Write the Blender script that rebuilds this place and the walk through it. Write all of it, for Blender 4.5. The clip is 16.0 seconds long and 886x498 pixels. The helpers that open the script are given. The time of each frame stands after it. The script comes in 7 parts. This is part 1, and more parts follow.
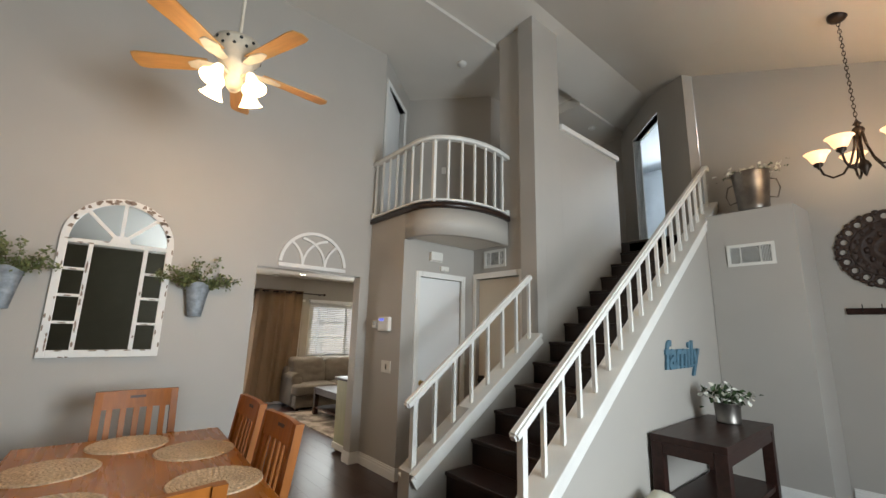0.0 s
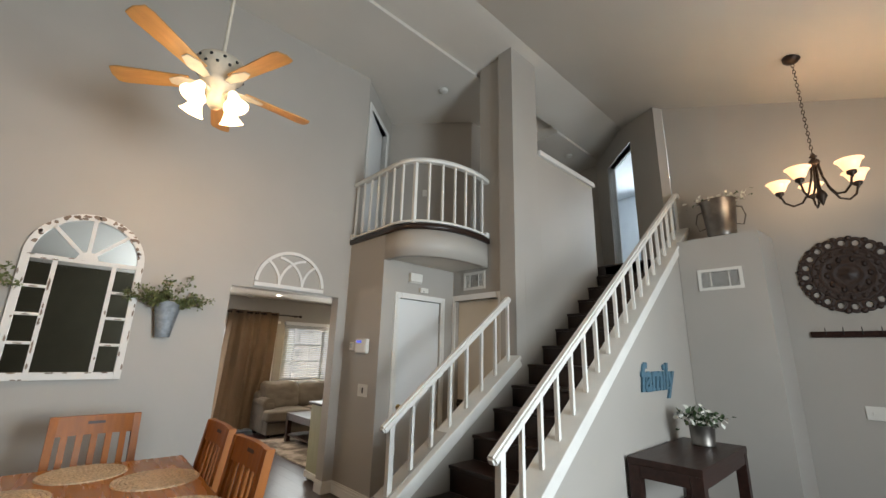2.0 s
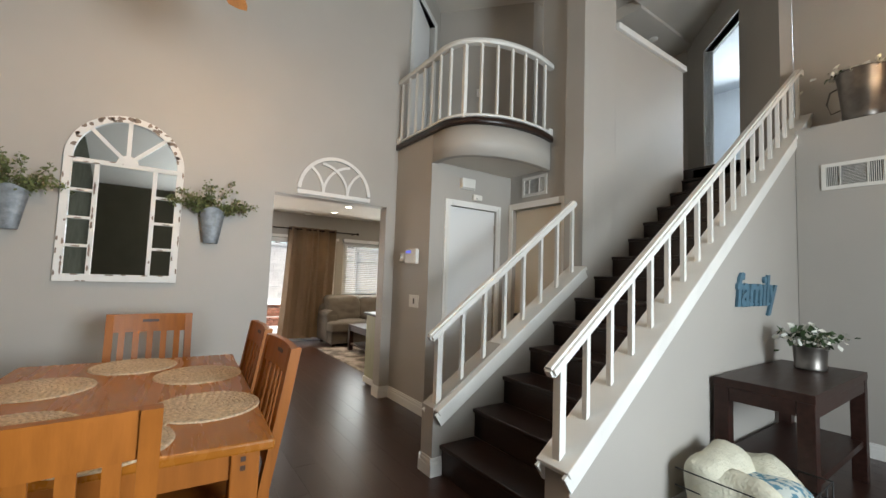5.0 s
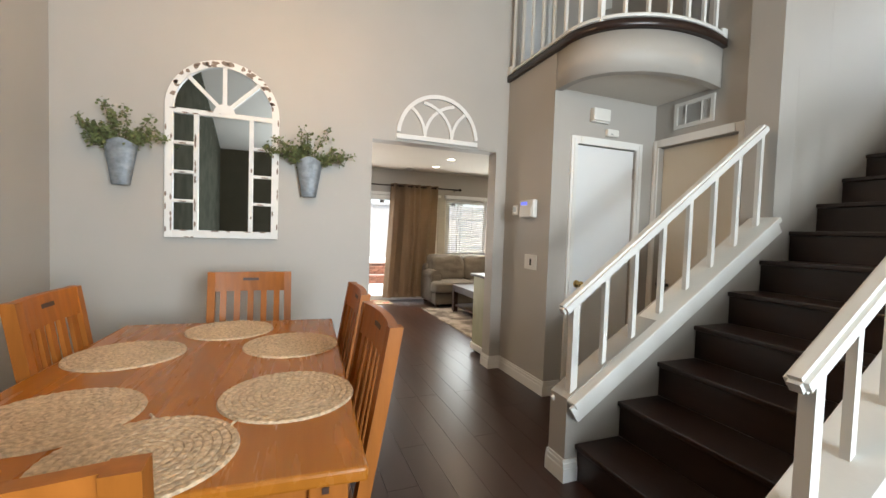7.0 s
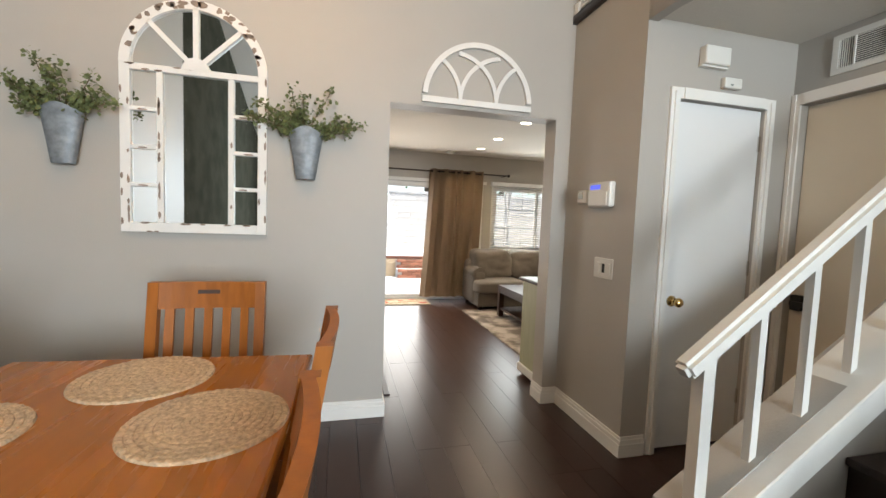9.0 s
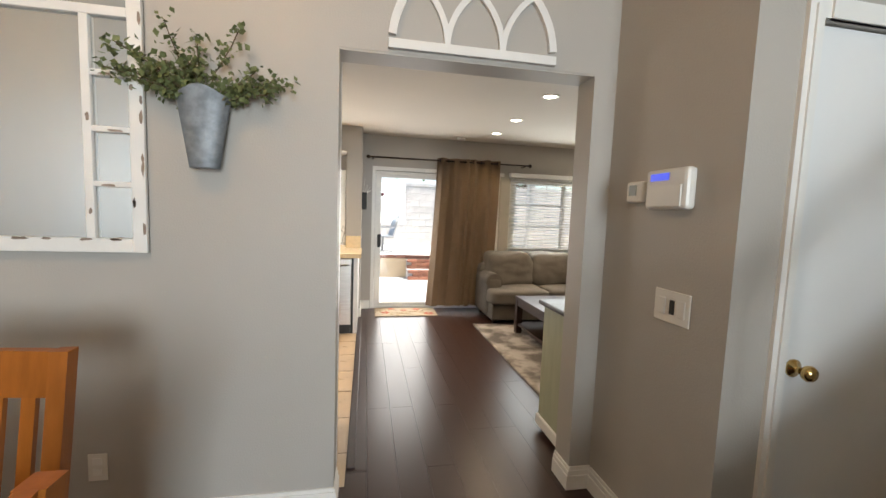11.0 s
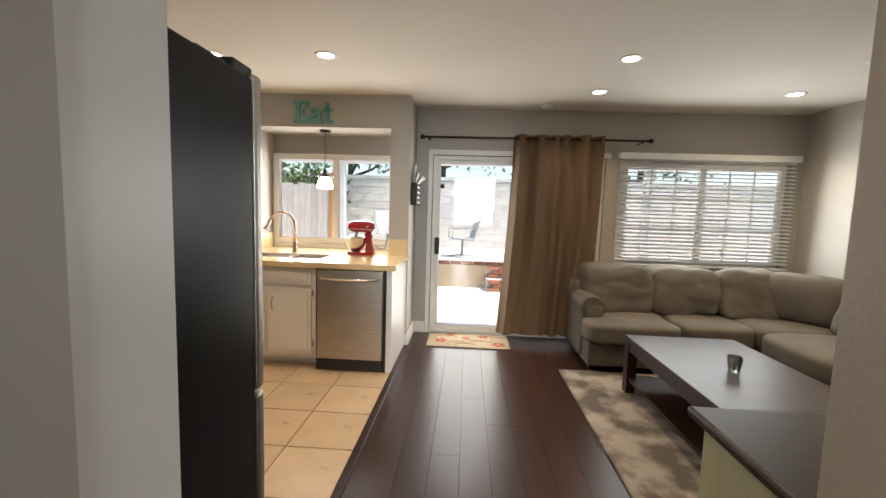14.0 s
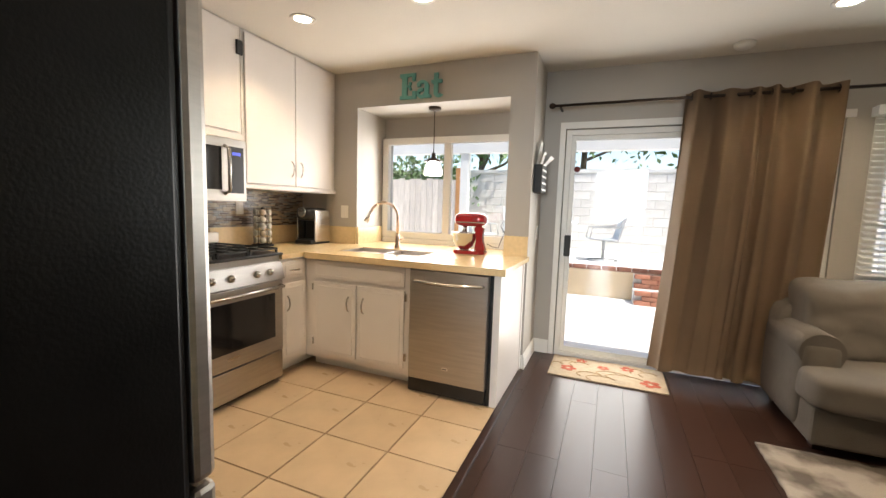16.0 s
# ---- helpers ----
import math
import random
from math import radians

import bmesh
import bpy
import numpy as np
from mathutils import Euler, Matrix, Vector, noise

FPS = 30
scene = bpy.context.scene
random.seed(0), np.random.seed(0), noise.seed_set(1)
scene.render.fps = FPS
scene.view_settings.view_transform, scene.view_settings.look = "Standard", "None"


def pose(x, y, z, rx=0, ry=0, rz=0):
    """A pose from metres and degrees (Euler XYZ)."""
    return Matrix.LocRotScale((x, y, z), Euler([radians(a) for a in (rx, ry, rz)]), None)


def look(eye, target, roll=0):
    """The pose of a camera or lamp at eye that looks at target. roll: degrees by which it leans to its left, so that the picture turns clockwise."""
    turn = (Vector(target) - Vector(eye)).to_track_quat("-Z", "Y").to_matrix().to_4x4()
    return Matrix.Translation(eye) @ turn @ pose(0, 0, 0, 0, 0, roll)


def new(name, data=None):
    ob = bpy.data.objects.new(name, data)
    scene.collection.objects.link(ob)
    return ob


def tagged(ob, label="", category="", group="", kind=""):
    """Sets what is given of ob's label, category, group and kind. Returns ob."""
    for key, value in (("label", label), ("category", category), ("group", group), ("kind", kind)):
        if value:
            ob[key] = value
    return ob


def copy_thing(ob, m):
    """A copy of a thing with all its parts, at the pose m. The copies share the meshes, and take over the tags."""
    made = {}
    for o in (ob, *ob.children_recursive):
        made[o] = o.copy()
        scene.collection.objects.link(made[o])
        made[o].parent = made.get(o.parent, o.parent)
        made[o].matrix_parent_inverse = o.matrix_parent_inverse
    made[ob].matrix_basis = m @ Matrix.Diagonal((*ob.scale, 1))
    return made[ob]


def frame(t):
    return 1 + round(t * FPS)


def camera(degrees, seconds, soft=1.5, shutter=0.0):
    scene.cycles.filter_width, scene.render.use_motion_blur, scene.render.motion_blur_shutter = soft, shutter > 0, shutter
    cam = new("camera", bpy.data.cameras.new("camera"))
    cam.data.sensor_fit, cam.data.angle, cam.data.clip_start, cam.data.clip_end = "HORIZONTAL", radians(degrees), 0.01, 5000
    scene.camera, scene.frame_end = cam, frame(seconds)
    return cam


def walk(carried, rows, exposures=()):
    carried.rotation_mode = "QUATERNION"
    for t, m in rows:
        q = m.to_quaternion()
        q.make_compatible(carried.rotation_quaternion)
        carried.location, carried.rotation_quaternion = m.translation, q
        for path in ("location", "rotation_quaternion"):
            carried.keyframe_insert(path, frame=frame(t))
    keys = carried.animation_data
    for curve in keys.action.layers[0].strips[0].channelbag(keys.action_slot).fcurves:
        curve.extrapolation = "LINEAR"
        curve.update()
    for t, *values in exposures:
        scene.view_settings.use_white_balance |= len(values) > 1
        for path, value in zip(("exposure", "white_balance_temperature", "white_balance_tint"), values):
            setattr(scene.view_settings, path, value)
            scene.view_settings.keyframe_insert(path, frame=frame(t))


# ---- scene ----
cam = camera(95.0, 16.0)
PATH = [
    (0, (-0.231, -0.102, 1.47), (1.034, 1.397, 1.858), 1.4),
    (0.5, (-0.231, -0.109, 1.49), (1.057, 1.358, 1.925), 1.4),
    (1, (-0.237, -0.11, 1.499), (1.064, 1.333, 1.972), 1.5),
    (1.5, (-0.235, -0.107, 1.481), (1.075, 1.32, 1.978), 1.5),
    (2, (-0.231, -0.107, 1.451), (1.088, 1.31, 1.952), 1.5),
    (2.5, (-0.228, -0.099, 1.42), (1.101, 1.315, 1.904), 1.6),
    (3, (-0.212, -0.075, 1.382), (1.121, 1.348, 1.827), 1.7),
    (3.5, (-0.155, -0.016, 1.346), (1.165, 1.436, 1.73), 1.7),
    (3.7, (-0.119, 0.015, 1.335), (1.19, 1.485, 1.687), 1.8),
    (5.8, (0.229, 0.391, 1.322), (1.201, 2.139, 1.344), 1.9),
    (6, (0.244, 0.467, 1.327), (1.173, 2.238, 1.327), 1.9),
    (6.5, (0.26, 0.619, 1.309), (1.08, 2.442, 1.264), 1.9),
    (7, (0.304, 0.774, 1.286), (1.02, 2.639, 1.206), 1.9),
    (7.5, (0.402, 0.943, 1.291), (1.027, 2.84, 1.185), 1.9),
    (8, (0.457, 1.115, 1.298), (1.021, 3.03, 1.174), 1.8),
    (8.2, (0.493, 1.2, 1.298), (1.037, 3.12, 1.175), 1.9),
    (10.5, (0.984, 2.192, 1.375), (1.403, 4.14, 1.2), 2.1),
    (11, (1.077, 2.384, 1.39), (1.453, 4.34, 1.214), 2.1),
    (11.5, (1.18, 2.585, 1.407), (1.498, 4.551, 1.228), 2.1),
    (12, (1.243, 2.804, 1.386), (1.498, 4.78, 1.209), 2.1),
    (12.5, (1.342, 3.02, 1.39), (1.505, 5.006, 1.208), 2.1),
    (13, (1.412, 3.276, 1.361), (1.509, 5.266, 1.183), 1.9),
    (13.5, (1.498, 3.51, 1.359), (1.507, 5.502, 1.176), 1.9),
    (14, (1.588, 3.746, 1.348), (1.474, 5.735, 1.163), 1.8),
    (14.5, (1.594, 3.966, 1.321), (1.352, 5.943, 1.133), 1.8),
    (15, (1.64, 4.186, 1.31), (1.244, 6.136, 1.116), 1.8),
    (15.5, (1.652, 4.369, 1.289), (1.086, 6.277, 1.089), 1.8),
    (16, (1.597, 4.542, 1.267), (0.843, 6.383, 1.062), 1.8),
]
walk(cam, [(t, look(eye, target, roll)) for t, eye, target, roll in PATH],
     exposures=[(0, 0.75), (3.5, 0.7), (6, 1.05), (7, 1.22), (8, 1.22), (10.5, 1.05), (11.5, 0.95), (13.5, 0.8), (14.5, 0.75), (15.2, 0.85), (16, 1.0)])

# ---- world, sun and large lights ----
world = bpy.data.worlds.new("world")
scene.world = world
world.use_nodes = True
wn = world.node_tree
sky = wn.nodes.new("ShaderNodeTexSky")
sky.sky_type = "NISHITA"
sky.sun_disc = False
sky.sun_elevation, sky.sun_rotation = radians(63), radians(111)
wn.links.new(sky.outputs[0], wn.nodes["Background"].inputs[0])
wn.nodes["Background"].inputs[1].default_value = 0.15
sun = new("sun", bpy.data.lights.new("sun", "SUN"))
sun.data.energy, sun.data.angle, sun.data.color = 3.8, radians(0.5), (1, 0.95, 0.88)
sun.matrix_world = look((12, 8.5, 30), (-2, 14, 0))


def window_light(name, x, y, z, w, h, target, energy, colour=(0.84, 0.94, 1.0)):
    """Sky light that enters through an opening of the place; also used for the bedroom fill."""
    la = new(name, bpy.data.lights.new(name, "AREA"))
    la.data.energy, la.data.shape, la.data.size, la.data.size_y, la.data.color = energy, "RECTANGLE", w, h, colour
    la.matrix_world = look((x, y, z), target)
    return la


window_light("front_window_light", 1.85, -2.95, 1.75, 1.7, 1.75, (-1.2, 4, 1.6), 175)
window_light("kitchen_window_light", 0.13, 8.06, 1.45, 1.2, 0.9, (0.13, 5, 1.3), 12, (1, 0.97, 0.92))
window_light("patio_door_light", 1.62, 8.10, 1.0, 0.7, 1.8, (1.9, 5, 0.9), 12, (1, 0.97, 0.92))
window_light("living_window_light", 4.0, 7.98, 1.42, 1.6, 1.0, (4.0, 5, 1.2), 16, (0.95, 1, 0.98))
# fill lamp added inside the closed bedroom, which has no window
window_light("bedroom_fill_light", 8.2, 2.2, 4.2, 1.0, 1.2, (6.5, 2.3, 3.9), 45)


# ---- materials ----
def material(name, colour, rough=0.6, metal=0.0, vary=0.0, scale=6.0, bump=0.0, bscale=60.0, spec=None, stretch=None, colour2=None, emit=None, coat=0.0, random=0.0, sharp=(0.35, 0.65)):
    """Principled material with noise in its colour at two scales, a fine bump and a random value for each object."""
    m = bpy.data.materials.new(name)
    m.use_nodes = True
    nt = m.node_tree
    b = nt.nodes["Principled BSDF"]
    b.inputs["Base Color"].default_value = (*colour, 1)
    b.inputs["Roughness"].default_value = rough
    b.inputs["Metallic"].default_value = metal
    b.inputs["Coat Weight"].default_value = coat
    if spec is not None:
        b.inputs["Specular IOR Level"].default_value = spec
    if emit:
        b.inputs["Emission Color"].default_value = (*emit[:3], 1)
        b.inputs["Emission Strength"].default_value = emit[3]
    tc = nt.nodes.new("ShaderNodeTexCoord")
    mp = nt.nodes.new("ShaderNodeMapping")
    if stretch:
        mp.inputs["Scale"].default_value = stretch
    nt.links.new(tc.outputs["Object"], mp.inputs["Vector"])
    if vary or colour2:
        n1 = nt.nodes.new("ShaderNodeTexNoise")
        n1.inputs["Scale"].default_value = scale
        n1.inputs["Detail"].default_value = 6
        nt.links.new(mp.outputs[0], n1.inputs["Vector"])
        ramp = nt.nodes.new("ShaderNodeValToRGB")
        c2 = colour2 or tuple(c * (1 - vary) for c in colour)
        ramp.color_ramp.elements[0].position, ramp.color_ramp.elements[1].position = sharp
        ramp.color_ramp.elements[0].color = (*c2, 1)
        ramp.color_ramp.elements[1].color = (*colour, 1)
        nt.links.new(n1.outputs["Fac"], ramp.inputs[0])
        out = ramp.outputs[0]
        if random:
            oi = nt.nodes.new("ShaderNodeObjectInfo")
            mr = nt.nodes.new("ShaderNodeMapRange")
            mr.inputs["To Min"].default_value, mr.inputs["To Max"].default_value = 1 - random, 1 + random
            nt.links.new(oi.outputs["Random"], mr.inputs["Value"])
            mul = nt.nodes.new("ShaderNodeVectorMath")
            mul.operation = "SCALE"
            nt.links.new(out, mul.inputs[0])
            nt.links.new(mr.outputs[0], mul.inputs["Scale"])
            out = mul.outputs[0]
        nt.links.new(out, b.inputs["Base Color"])
        rr = nt.nodes.new("ShaderNodeMapRange")
        rr.inputs["To Min"].default_value, rr.inputs["To Max"].default_value = max(rough - 0.06, 0.02), min(rough + 0.08, 1)
        nt.links.new(n1.outputs["Fac"], rr.inputs["Value"])
        nt.links.new(rr.outputs[0], b.inputs["Roughness"])
    if bump:
        n2 = nt.nodes.new("ShaderNodeTexNoise")
        n2.inputs["Scale"].default_value = bscale
        n2.inputs["Detail"].default_value = 3
        nt.links.new(mp.outputs[0], n2.inputs["Vector"])
        bp = nt.nodes.new("ShaderNodeBump")
        bp.inputs["Strength"].default_value = bump
        bp.inputs["Distance"].default_value = 0.01
        nt.links.new(n2.outputs["Fac"], bp.inputs["Height"])
        nt.links.new(bp.outputs[0], b.inputs["Normal"])
    return m


def glass(name, tint=(1, 1, 1), rough=0.0, ior=1.45):
    m = bpy.data.materials.new(name)
    m.use_nodes = True
    nt = m.node_tree
    b = nt.nodes["Principled BSDF"]
    b.inputs["Base Color"].default_value = (*tint, 1)
    b.inputs["Roughness"].default_value = rough
    b.inputs["Transmission Weight"].default_value = 1
    b.inputs["IOR"].default_value = ior
    return m


PAINT = material("greige_wall_paint", (0.43, 0.40, 0.36), 0.5, vary=0.05, scale=1.6, bump=0.12, bscale=140)
CEIL = material("ceiling_paint", (0.66, 0.62, 0.56), 0.8, vary=0.04, scale=1.3, bump=0.2, bscale=90)
WHITE = material("white_trim_paint", (0.80, 0.785, 0.75), 0.38, vary=0.05, scale=4, bump=0.04, bscale=40)
# side wall out of view, coloured dark only so the mirror reflects dark
WESTDARK = material("mirror_dark_side_wall", (0.06, 0.058, 0.044), 0.9, spec=0.0, vary=0.3, scale=4, bump=0.05, bscale=40)
# unseen front wall; this dark olive is picked to keep the mirror dark
FRONTWALL = material("mirror_dark_front_wall", (0.115, 0.11, 0.083), 0.8, spec=0.1, vary=0.1, scale=3, bump=0.05, bscale=60)
RAILWHITE = material("cream_rail_paint", (0.80, 0.785, 0.74), 0.35, vary=0.07, scale=5, bump=0.06, bscale=50)
DOORWHITE = material("white_door_paint", (0.78, 0.78, 0.77), 0.35, vary=0.03, scale=2)
DOORCREAM = material("cream_door_paint", (0.70, 0.62, 0.50), 0.45, vary=0.04, scale=2)
PLANK = material("dark_walnut_plank", (0.040, 0.018, 0.013), 0.29, spec=0.42, vary=0.12, scale=3, bump=0.012, bscale=22, stretch=(9, 0.6, 1), random=0.12)
STEP = material("espresso_step_wood", (0.029, 0.0145, 0.0105), 0.3, vary=0.4, scale=4, bump=0.08, bscale=20, stretch=(6, 0.7, 3))
SEAM = material("dark_seam", (0.012, 0.007, 0.006), 0.6, vary=0.3)
TILE = material("beige_ceramic_tile", (0.60, 0.45, 0.30), 0.28, vary=0.12, scale=5, bump=0.05, bscale=25, random=0.05)
GROUT = material("brown_grout", (0.20, 0.14, 0.09), 0.9, vary=0.2, scale=20)
OAK = material("honey_oak", (0.36, 0.115, 0.017), 0.42, spec=0.25, vary=0.22, scale=4, bump=0.04, bscale=22, stretch=(8, 8, 0.8), random=0.1)
OAKTOP = material("honey_oak_top", (0.37, 0.125, 0.014), 0.26, spec=0.28, vary=0.14, scale=3, bump=0.004, bscale=20, stretch=(7, 0.6, 4))
INLAY = material("dark_inlay", (0.05, 0.02, 0.01), 0.5, vary=0.2)
ESPRESSO = material("espresso_wood", (0.036, 0.015, 0.011), 0.36, spec=0.3, vary=0.45, scale=4, bump=0.06, bscale=22, stretch=(1.2, 7, 7))
STEEL = material("brushed_steel", (0.47, 0.44, 0.405), 0.3, 1.0, vary=0.1, scale=5, bump=0.05, bscale=60, stretch=(1, 1, 14))
CHROME = material("satin_nickel", (0.62, 0.59, 0.55), 0.22, 1.0, vary=0.05)
COPPERY = material("warm_brushed_faucet", (0.62, 0.47, 0.38), 0.25, 1.0, vary=0.1)
BRASS = material("polished_brass", (0.72, 0.50, 0.20), 0.2, 1.0, vary=0.08)
BLACKAPP = material("black_textured_panel", (0.005, 0.005, 0.005), 0.3, spec=0.2, vary=0.4, scale=9, bump=0.07, bscale=150)
BLACK = material("black_enamel", (0.012, 0.012, 0.013), 0.3, vary=0.2, scale=8)
IRON = material("black_iron", (0.02, 0.02, 0.02), 0.55, vary=0.3, scale=20, bump=0.2, bscale=80)
OVENGLASS = material("dark_oven_glass", (0.012, 0.011, 0.012), 0.06, vary=0.1)
CABWHITE = material("white_cabinet_paint", (0.80, 0.76, 0.74), 0.35, vary=0.04, scale=3, bump=0.03)
QUARTZ = material("cream_quartz", (0.74, 0.57, 0.33), 0.2, vary=0.09, scale=40, bump=0.01)
SOFA = material("taupe_microsuede", (0.135, 0.117, 0.100), 0.92, vary=0.25, scale=5, bump=0.25, bscale=220)
CURT = material("brown_curtain", (0.27, 0.185, 0.115), 0.75, vary=0.15, scale=5, bump=0.2, bscale=260, stretch=(1, 1, 0.4))
RUGM = material("grey_shag", (0.37, 0.33, 0.295), 0.95, bump=0.7, bscale=120, colour2=(0.12, 0.10, 0.086), scale=4.5, sharp=(0.42, 0.60))
JUTE = material("woven_seagrass", (0.64, 0.465, 0.295), 0.8, vary=0.42, scale=75, bump=0.55, bscale=110, random=0.05)
GALV = material("galvanised_tin", (0.33, 0.36, 0.39), 0.6, 0.65, vary=0.35, scale=26, bump=0.12, bscale=40)
PEWTER = material("tarnished_tin", (0.22, 0.20, 0.18), 0.38, 0.9, vary=0.35, scale=9, bump=0.1, bscale=30)
LEAF = material("eucalyptus_leaf", (0.175, 0.20, 0.075), 0.55, vary=0.45, scale=25)
LEAFDARK = material("dark_leaf", (0.05, 0.09, 0.03), 0.5, vary=0.4, scale=20)
PETAL = material("white_petal", (0.75, 0.74, 0.66), 0.7, vary=0.1)
STEM = material("brown_stem", (0.12, 0.08, 0.04), 0.7, vary=0.2)
SHABBY = material("chipped_white_wood", (0.78, 0.76, 0.73), 0.5, vary=0.06, scale=6, bump=0.1, bscale=50)
CHIP = material("bare_brown_chip", (0.30, 0.225, 0.175), 0.7, vary=0.35, scale=30)
MIRROR = material("silvered_mirror", (0.80, 0.82, 0.82), 0.02, 1.0)
CARVED = material("carved_dark_wood", (0.040, 0.020, 0.014), 0.5, vary=0.4, scale=30, bump=0.4, bscale=60)
BRONZE = material("oil_rubbed_bronze", (0.045, 0.03, 0.022), 0.4, 0.7, vary=0.3, scale=20)
FANWHITE = material("antique_white_metal", (0.66, 0.58, 0.46), 0.45, vary=0.15, scale=20)
BLADE = material("maple_fan_blade", (0.52, 0.28, 0.09), 0.4, vary=0.18, scale=4, stretch=(1, 9, 1))
SHADE = material("lit_frosted_shade", (0.9, 0.8, 0.65), 0.4, emit=(1.0, 0.74, 0.44, 3.6))
ALABASTER = material("lit_alabaster_shade", (0.85, 0.65, 0.42), 0.4, emit=(1.0, 0.58, 0.27, 0.95), vary=0.1, scale=8)
DOWN = material("lit_downlight_lens", (0.9, 0.9, 0.85), 0.4, emit=(1.0, 0.86, 0.66, 8.0))
PLASTIC = material("white_plastic", (0.74, 0.72, 0.67), 0.4, vary=0.04)
BLUELCD = material("blue_backlit_display", (0.05, 0.08, 0.5), 0.3, emit=(0.08, 0.12, 0.9, 0.4))
GREYLCD = material("grey_display", (0.22, 0.25, 0.22), 0.3, vary=0.1)
# near-black that stands for the shade in gaps, slots and small holes
GAPSHADE = material("gap_shade_black", (0.03, 0.03, 0.03), 0.8, vary=0.2)
BLUESIGN = material("blue_painted_wood", (0.09, 0.19, 0.26), 0.6, vary=0.25, scale=20, bump=0.1)
TEALSIGN = material("teal_painted_wood", (0.13, 0.38, 0.35), 0.6, vary=0.15, scale=20, bump=0.1)
RED = material("red_enamel", (0.33, 0.012, 0.016), 0.18, vary=0.08, coat=0.4)
SAGE = material("sage_painted_pine", (0.42, 0.43, 0.29), 0.5, vary=0.12, scale=5, bump=0.06, stretch=(5, 5, 0.8))
FLEECE = material("cream_fleece", (0.66, 0.63, 0.50), 0.95, vary=0.18, scale=9, bump=0.8, bscale=70)
BLUEPAT = material("blue_patterned_cloth", (0.10, 0.24, 0.32), 0.9, colour2=(0.58, 0.62, 0.58), scale=24, sharp=(0.48, 0.52), bump=0.2, bscale=200)
MATM = material("cream_floral_mat", (0.45, 0.36, 0.255), 0.95, vary=0.15, scale=30, bump=0.5, bscale=200)
MATRED = material("rust_flower", (0.42, 0.09, 0.05), 0.95, vary=0.2, scale=40)
MATOLIVE = material("tan_stem_pattern", (0.36, 0.25, 0.13), 0.95, vary=0.2, scale=40)
BLIND = material("white_blind_slat", (0.86, 0.87, 0.87), 0.45, vary=0.03)
GLASS = glass("clear_glass")
GLASSW = glass("water_glass", (0.93, 0.96, 0.97))
THINGLASS = glass("thin_blown_glass", (0.97, 0.98, 0.98), 0.0, 1.08)
CONCRETE = material("pale_concrete", (0.74, 0.72, 0.68), 0.9, vary=0.12, scale=3, bump=0.2, bscale=40)
STUCCO = material("tan_planter_stucco", (0.62, 0.47, 0.30), 0.9, vary=0.1, scale=4, bump=0.2)
BRICK = material("red_brick", (0.42, 0.18, 0.11), 0.9, vary=0.3, scale=12, bump=0.3, random=0.2)
BLOCK = material("pale_block", (0.74, 0.70, 0.64), 0.9, vary=0.15, scale=6, bump=0.3, random=0.08)
FENCE = material("weathered_board", (0.66, 0.59, 0.52), 0.85, vary=0.2, scale=5, stretch=(6, 6, 0.6), random=0.12)
FENCEPOST = material("orange_cedar_post", (0.50, 0.24, 0.09), 0.8, vary=0.2, stretch=(6, 6, 0.6))
HEDGE = material("hedge_leaf", (0.17, 0.27, 0.10), 0.6, vary=0.35, scale=6)
GRASS = material("lawn_grass", (0.10, 0.20, 0.05), 0.9, vary=0.4, scale=30, bump=0.5)
BARK = material("tree_bark", (0.14, 0.10, 0.07), 0.9, vary=0.3, scale=14, bump=0.4)
PATIOMETAL = material("grey_patio_metal", (0.38, 0.38, 0.37), 0.5, vary=0.1, scale=9)
MESHFAB = material("blue_grey_sling_fabric", (0.55, 0.58, 0.60), 0.8, vary=0.1, scale=60)
ROOM = material("pale_blue_bedroom_paint", (0.62, 0.66, 0.70), 0.7, vary=0.04)
PAPER = material("white_paper", (0.8, 0.79, 0.76), 0.7, vary=0.05)
CABLE = material("dark_cable", (0.03, 0.03, 0.03), 0.5)
MOSAIC = [material("mosaic_" + n, c, r, vary=0.15, scale=30) for n, c, r in (("brown", (0.20, 0.13, 0.08), 0.3), ("sand", (0.42, 0.33, 0.23), 0.25), ("grey", (0.26, 0.25, 0.23), 0.2), ("umber", (0.11, 0.08, 0.06), 0.25))]


# ---- mesh helpers ----
def box(bm, x0, y0, z0, x1, y1, z1, r=0.0, seg=2):
    v = [bm.verts.new((x, y, z)) for z in (z0, z1) for y in (y0, y1) for x in (x0, x1)]
    fs = [bm.faces.new([v[i] for i in f]) for f in ((0, 2, 3, 1), (4, 5, 7, 6), (0, 1, 5, 4), (1, 3, 7, 5), (3, 2, 6, 7), (2, 0, 4, 6))]
    if r:
        es = list({e for f in fs for e in f.edges})
        bmesh.ops.bevel(bm, geom=es, offset=r, segments=seg, profile=0.5, affect="EDGES")
    return v


def prism(bm, outline, z0, z1):
    """Upright prism over a plan outline that runs anticlockwise; z0 and z1 may be functions of (x, y)."""
    lo = z0 if callable(z0) else (lambda x, y: z0)
    hi = z1 if callable(z1) else (lambda x, y: z1)
    a = [bm.verts.new((x, y, lo(x, y))) for x, y in outline]
    b = [bm.verts.new((x, y, hi(x, y))) for x, y in outline]
    bm.faces.new(a[::-1])
    bm.faces.new(b)
    n = len(a)
    for i in range(n):
        bm.faces.new((a[i], a[(i + 1) % n], b[(i + 1) % n], b[i]))


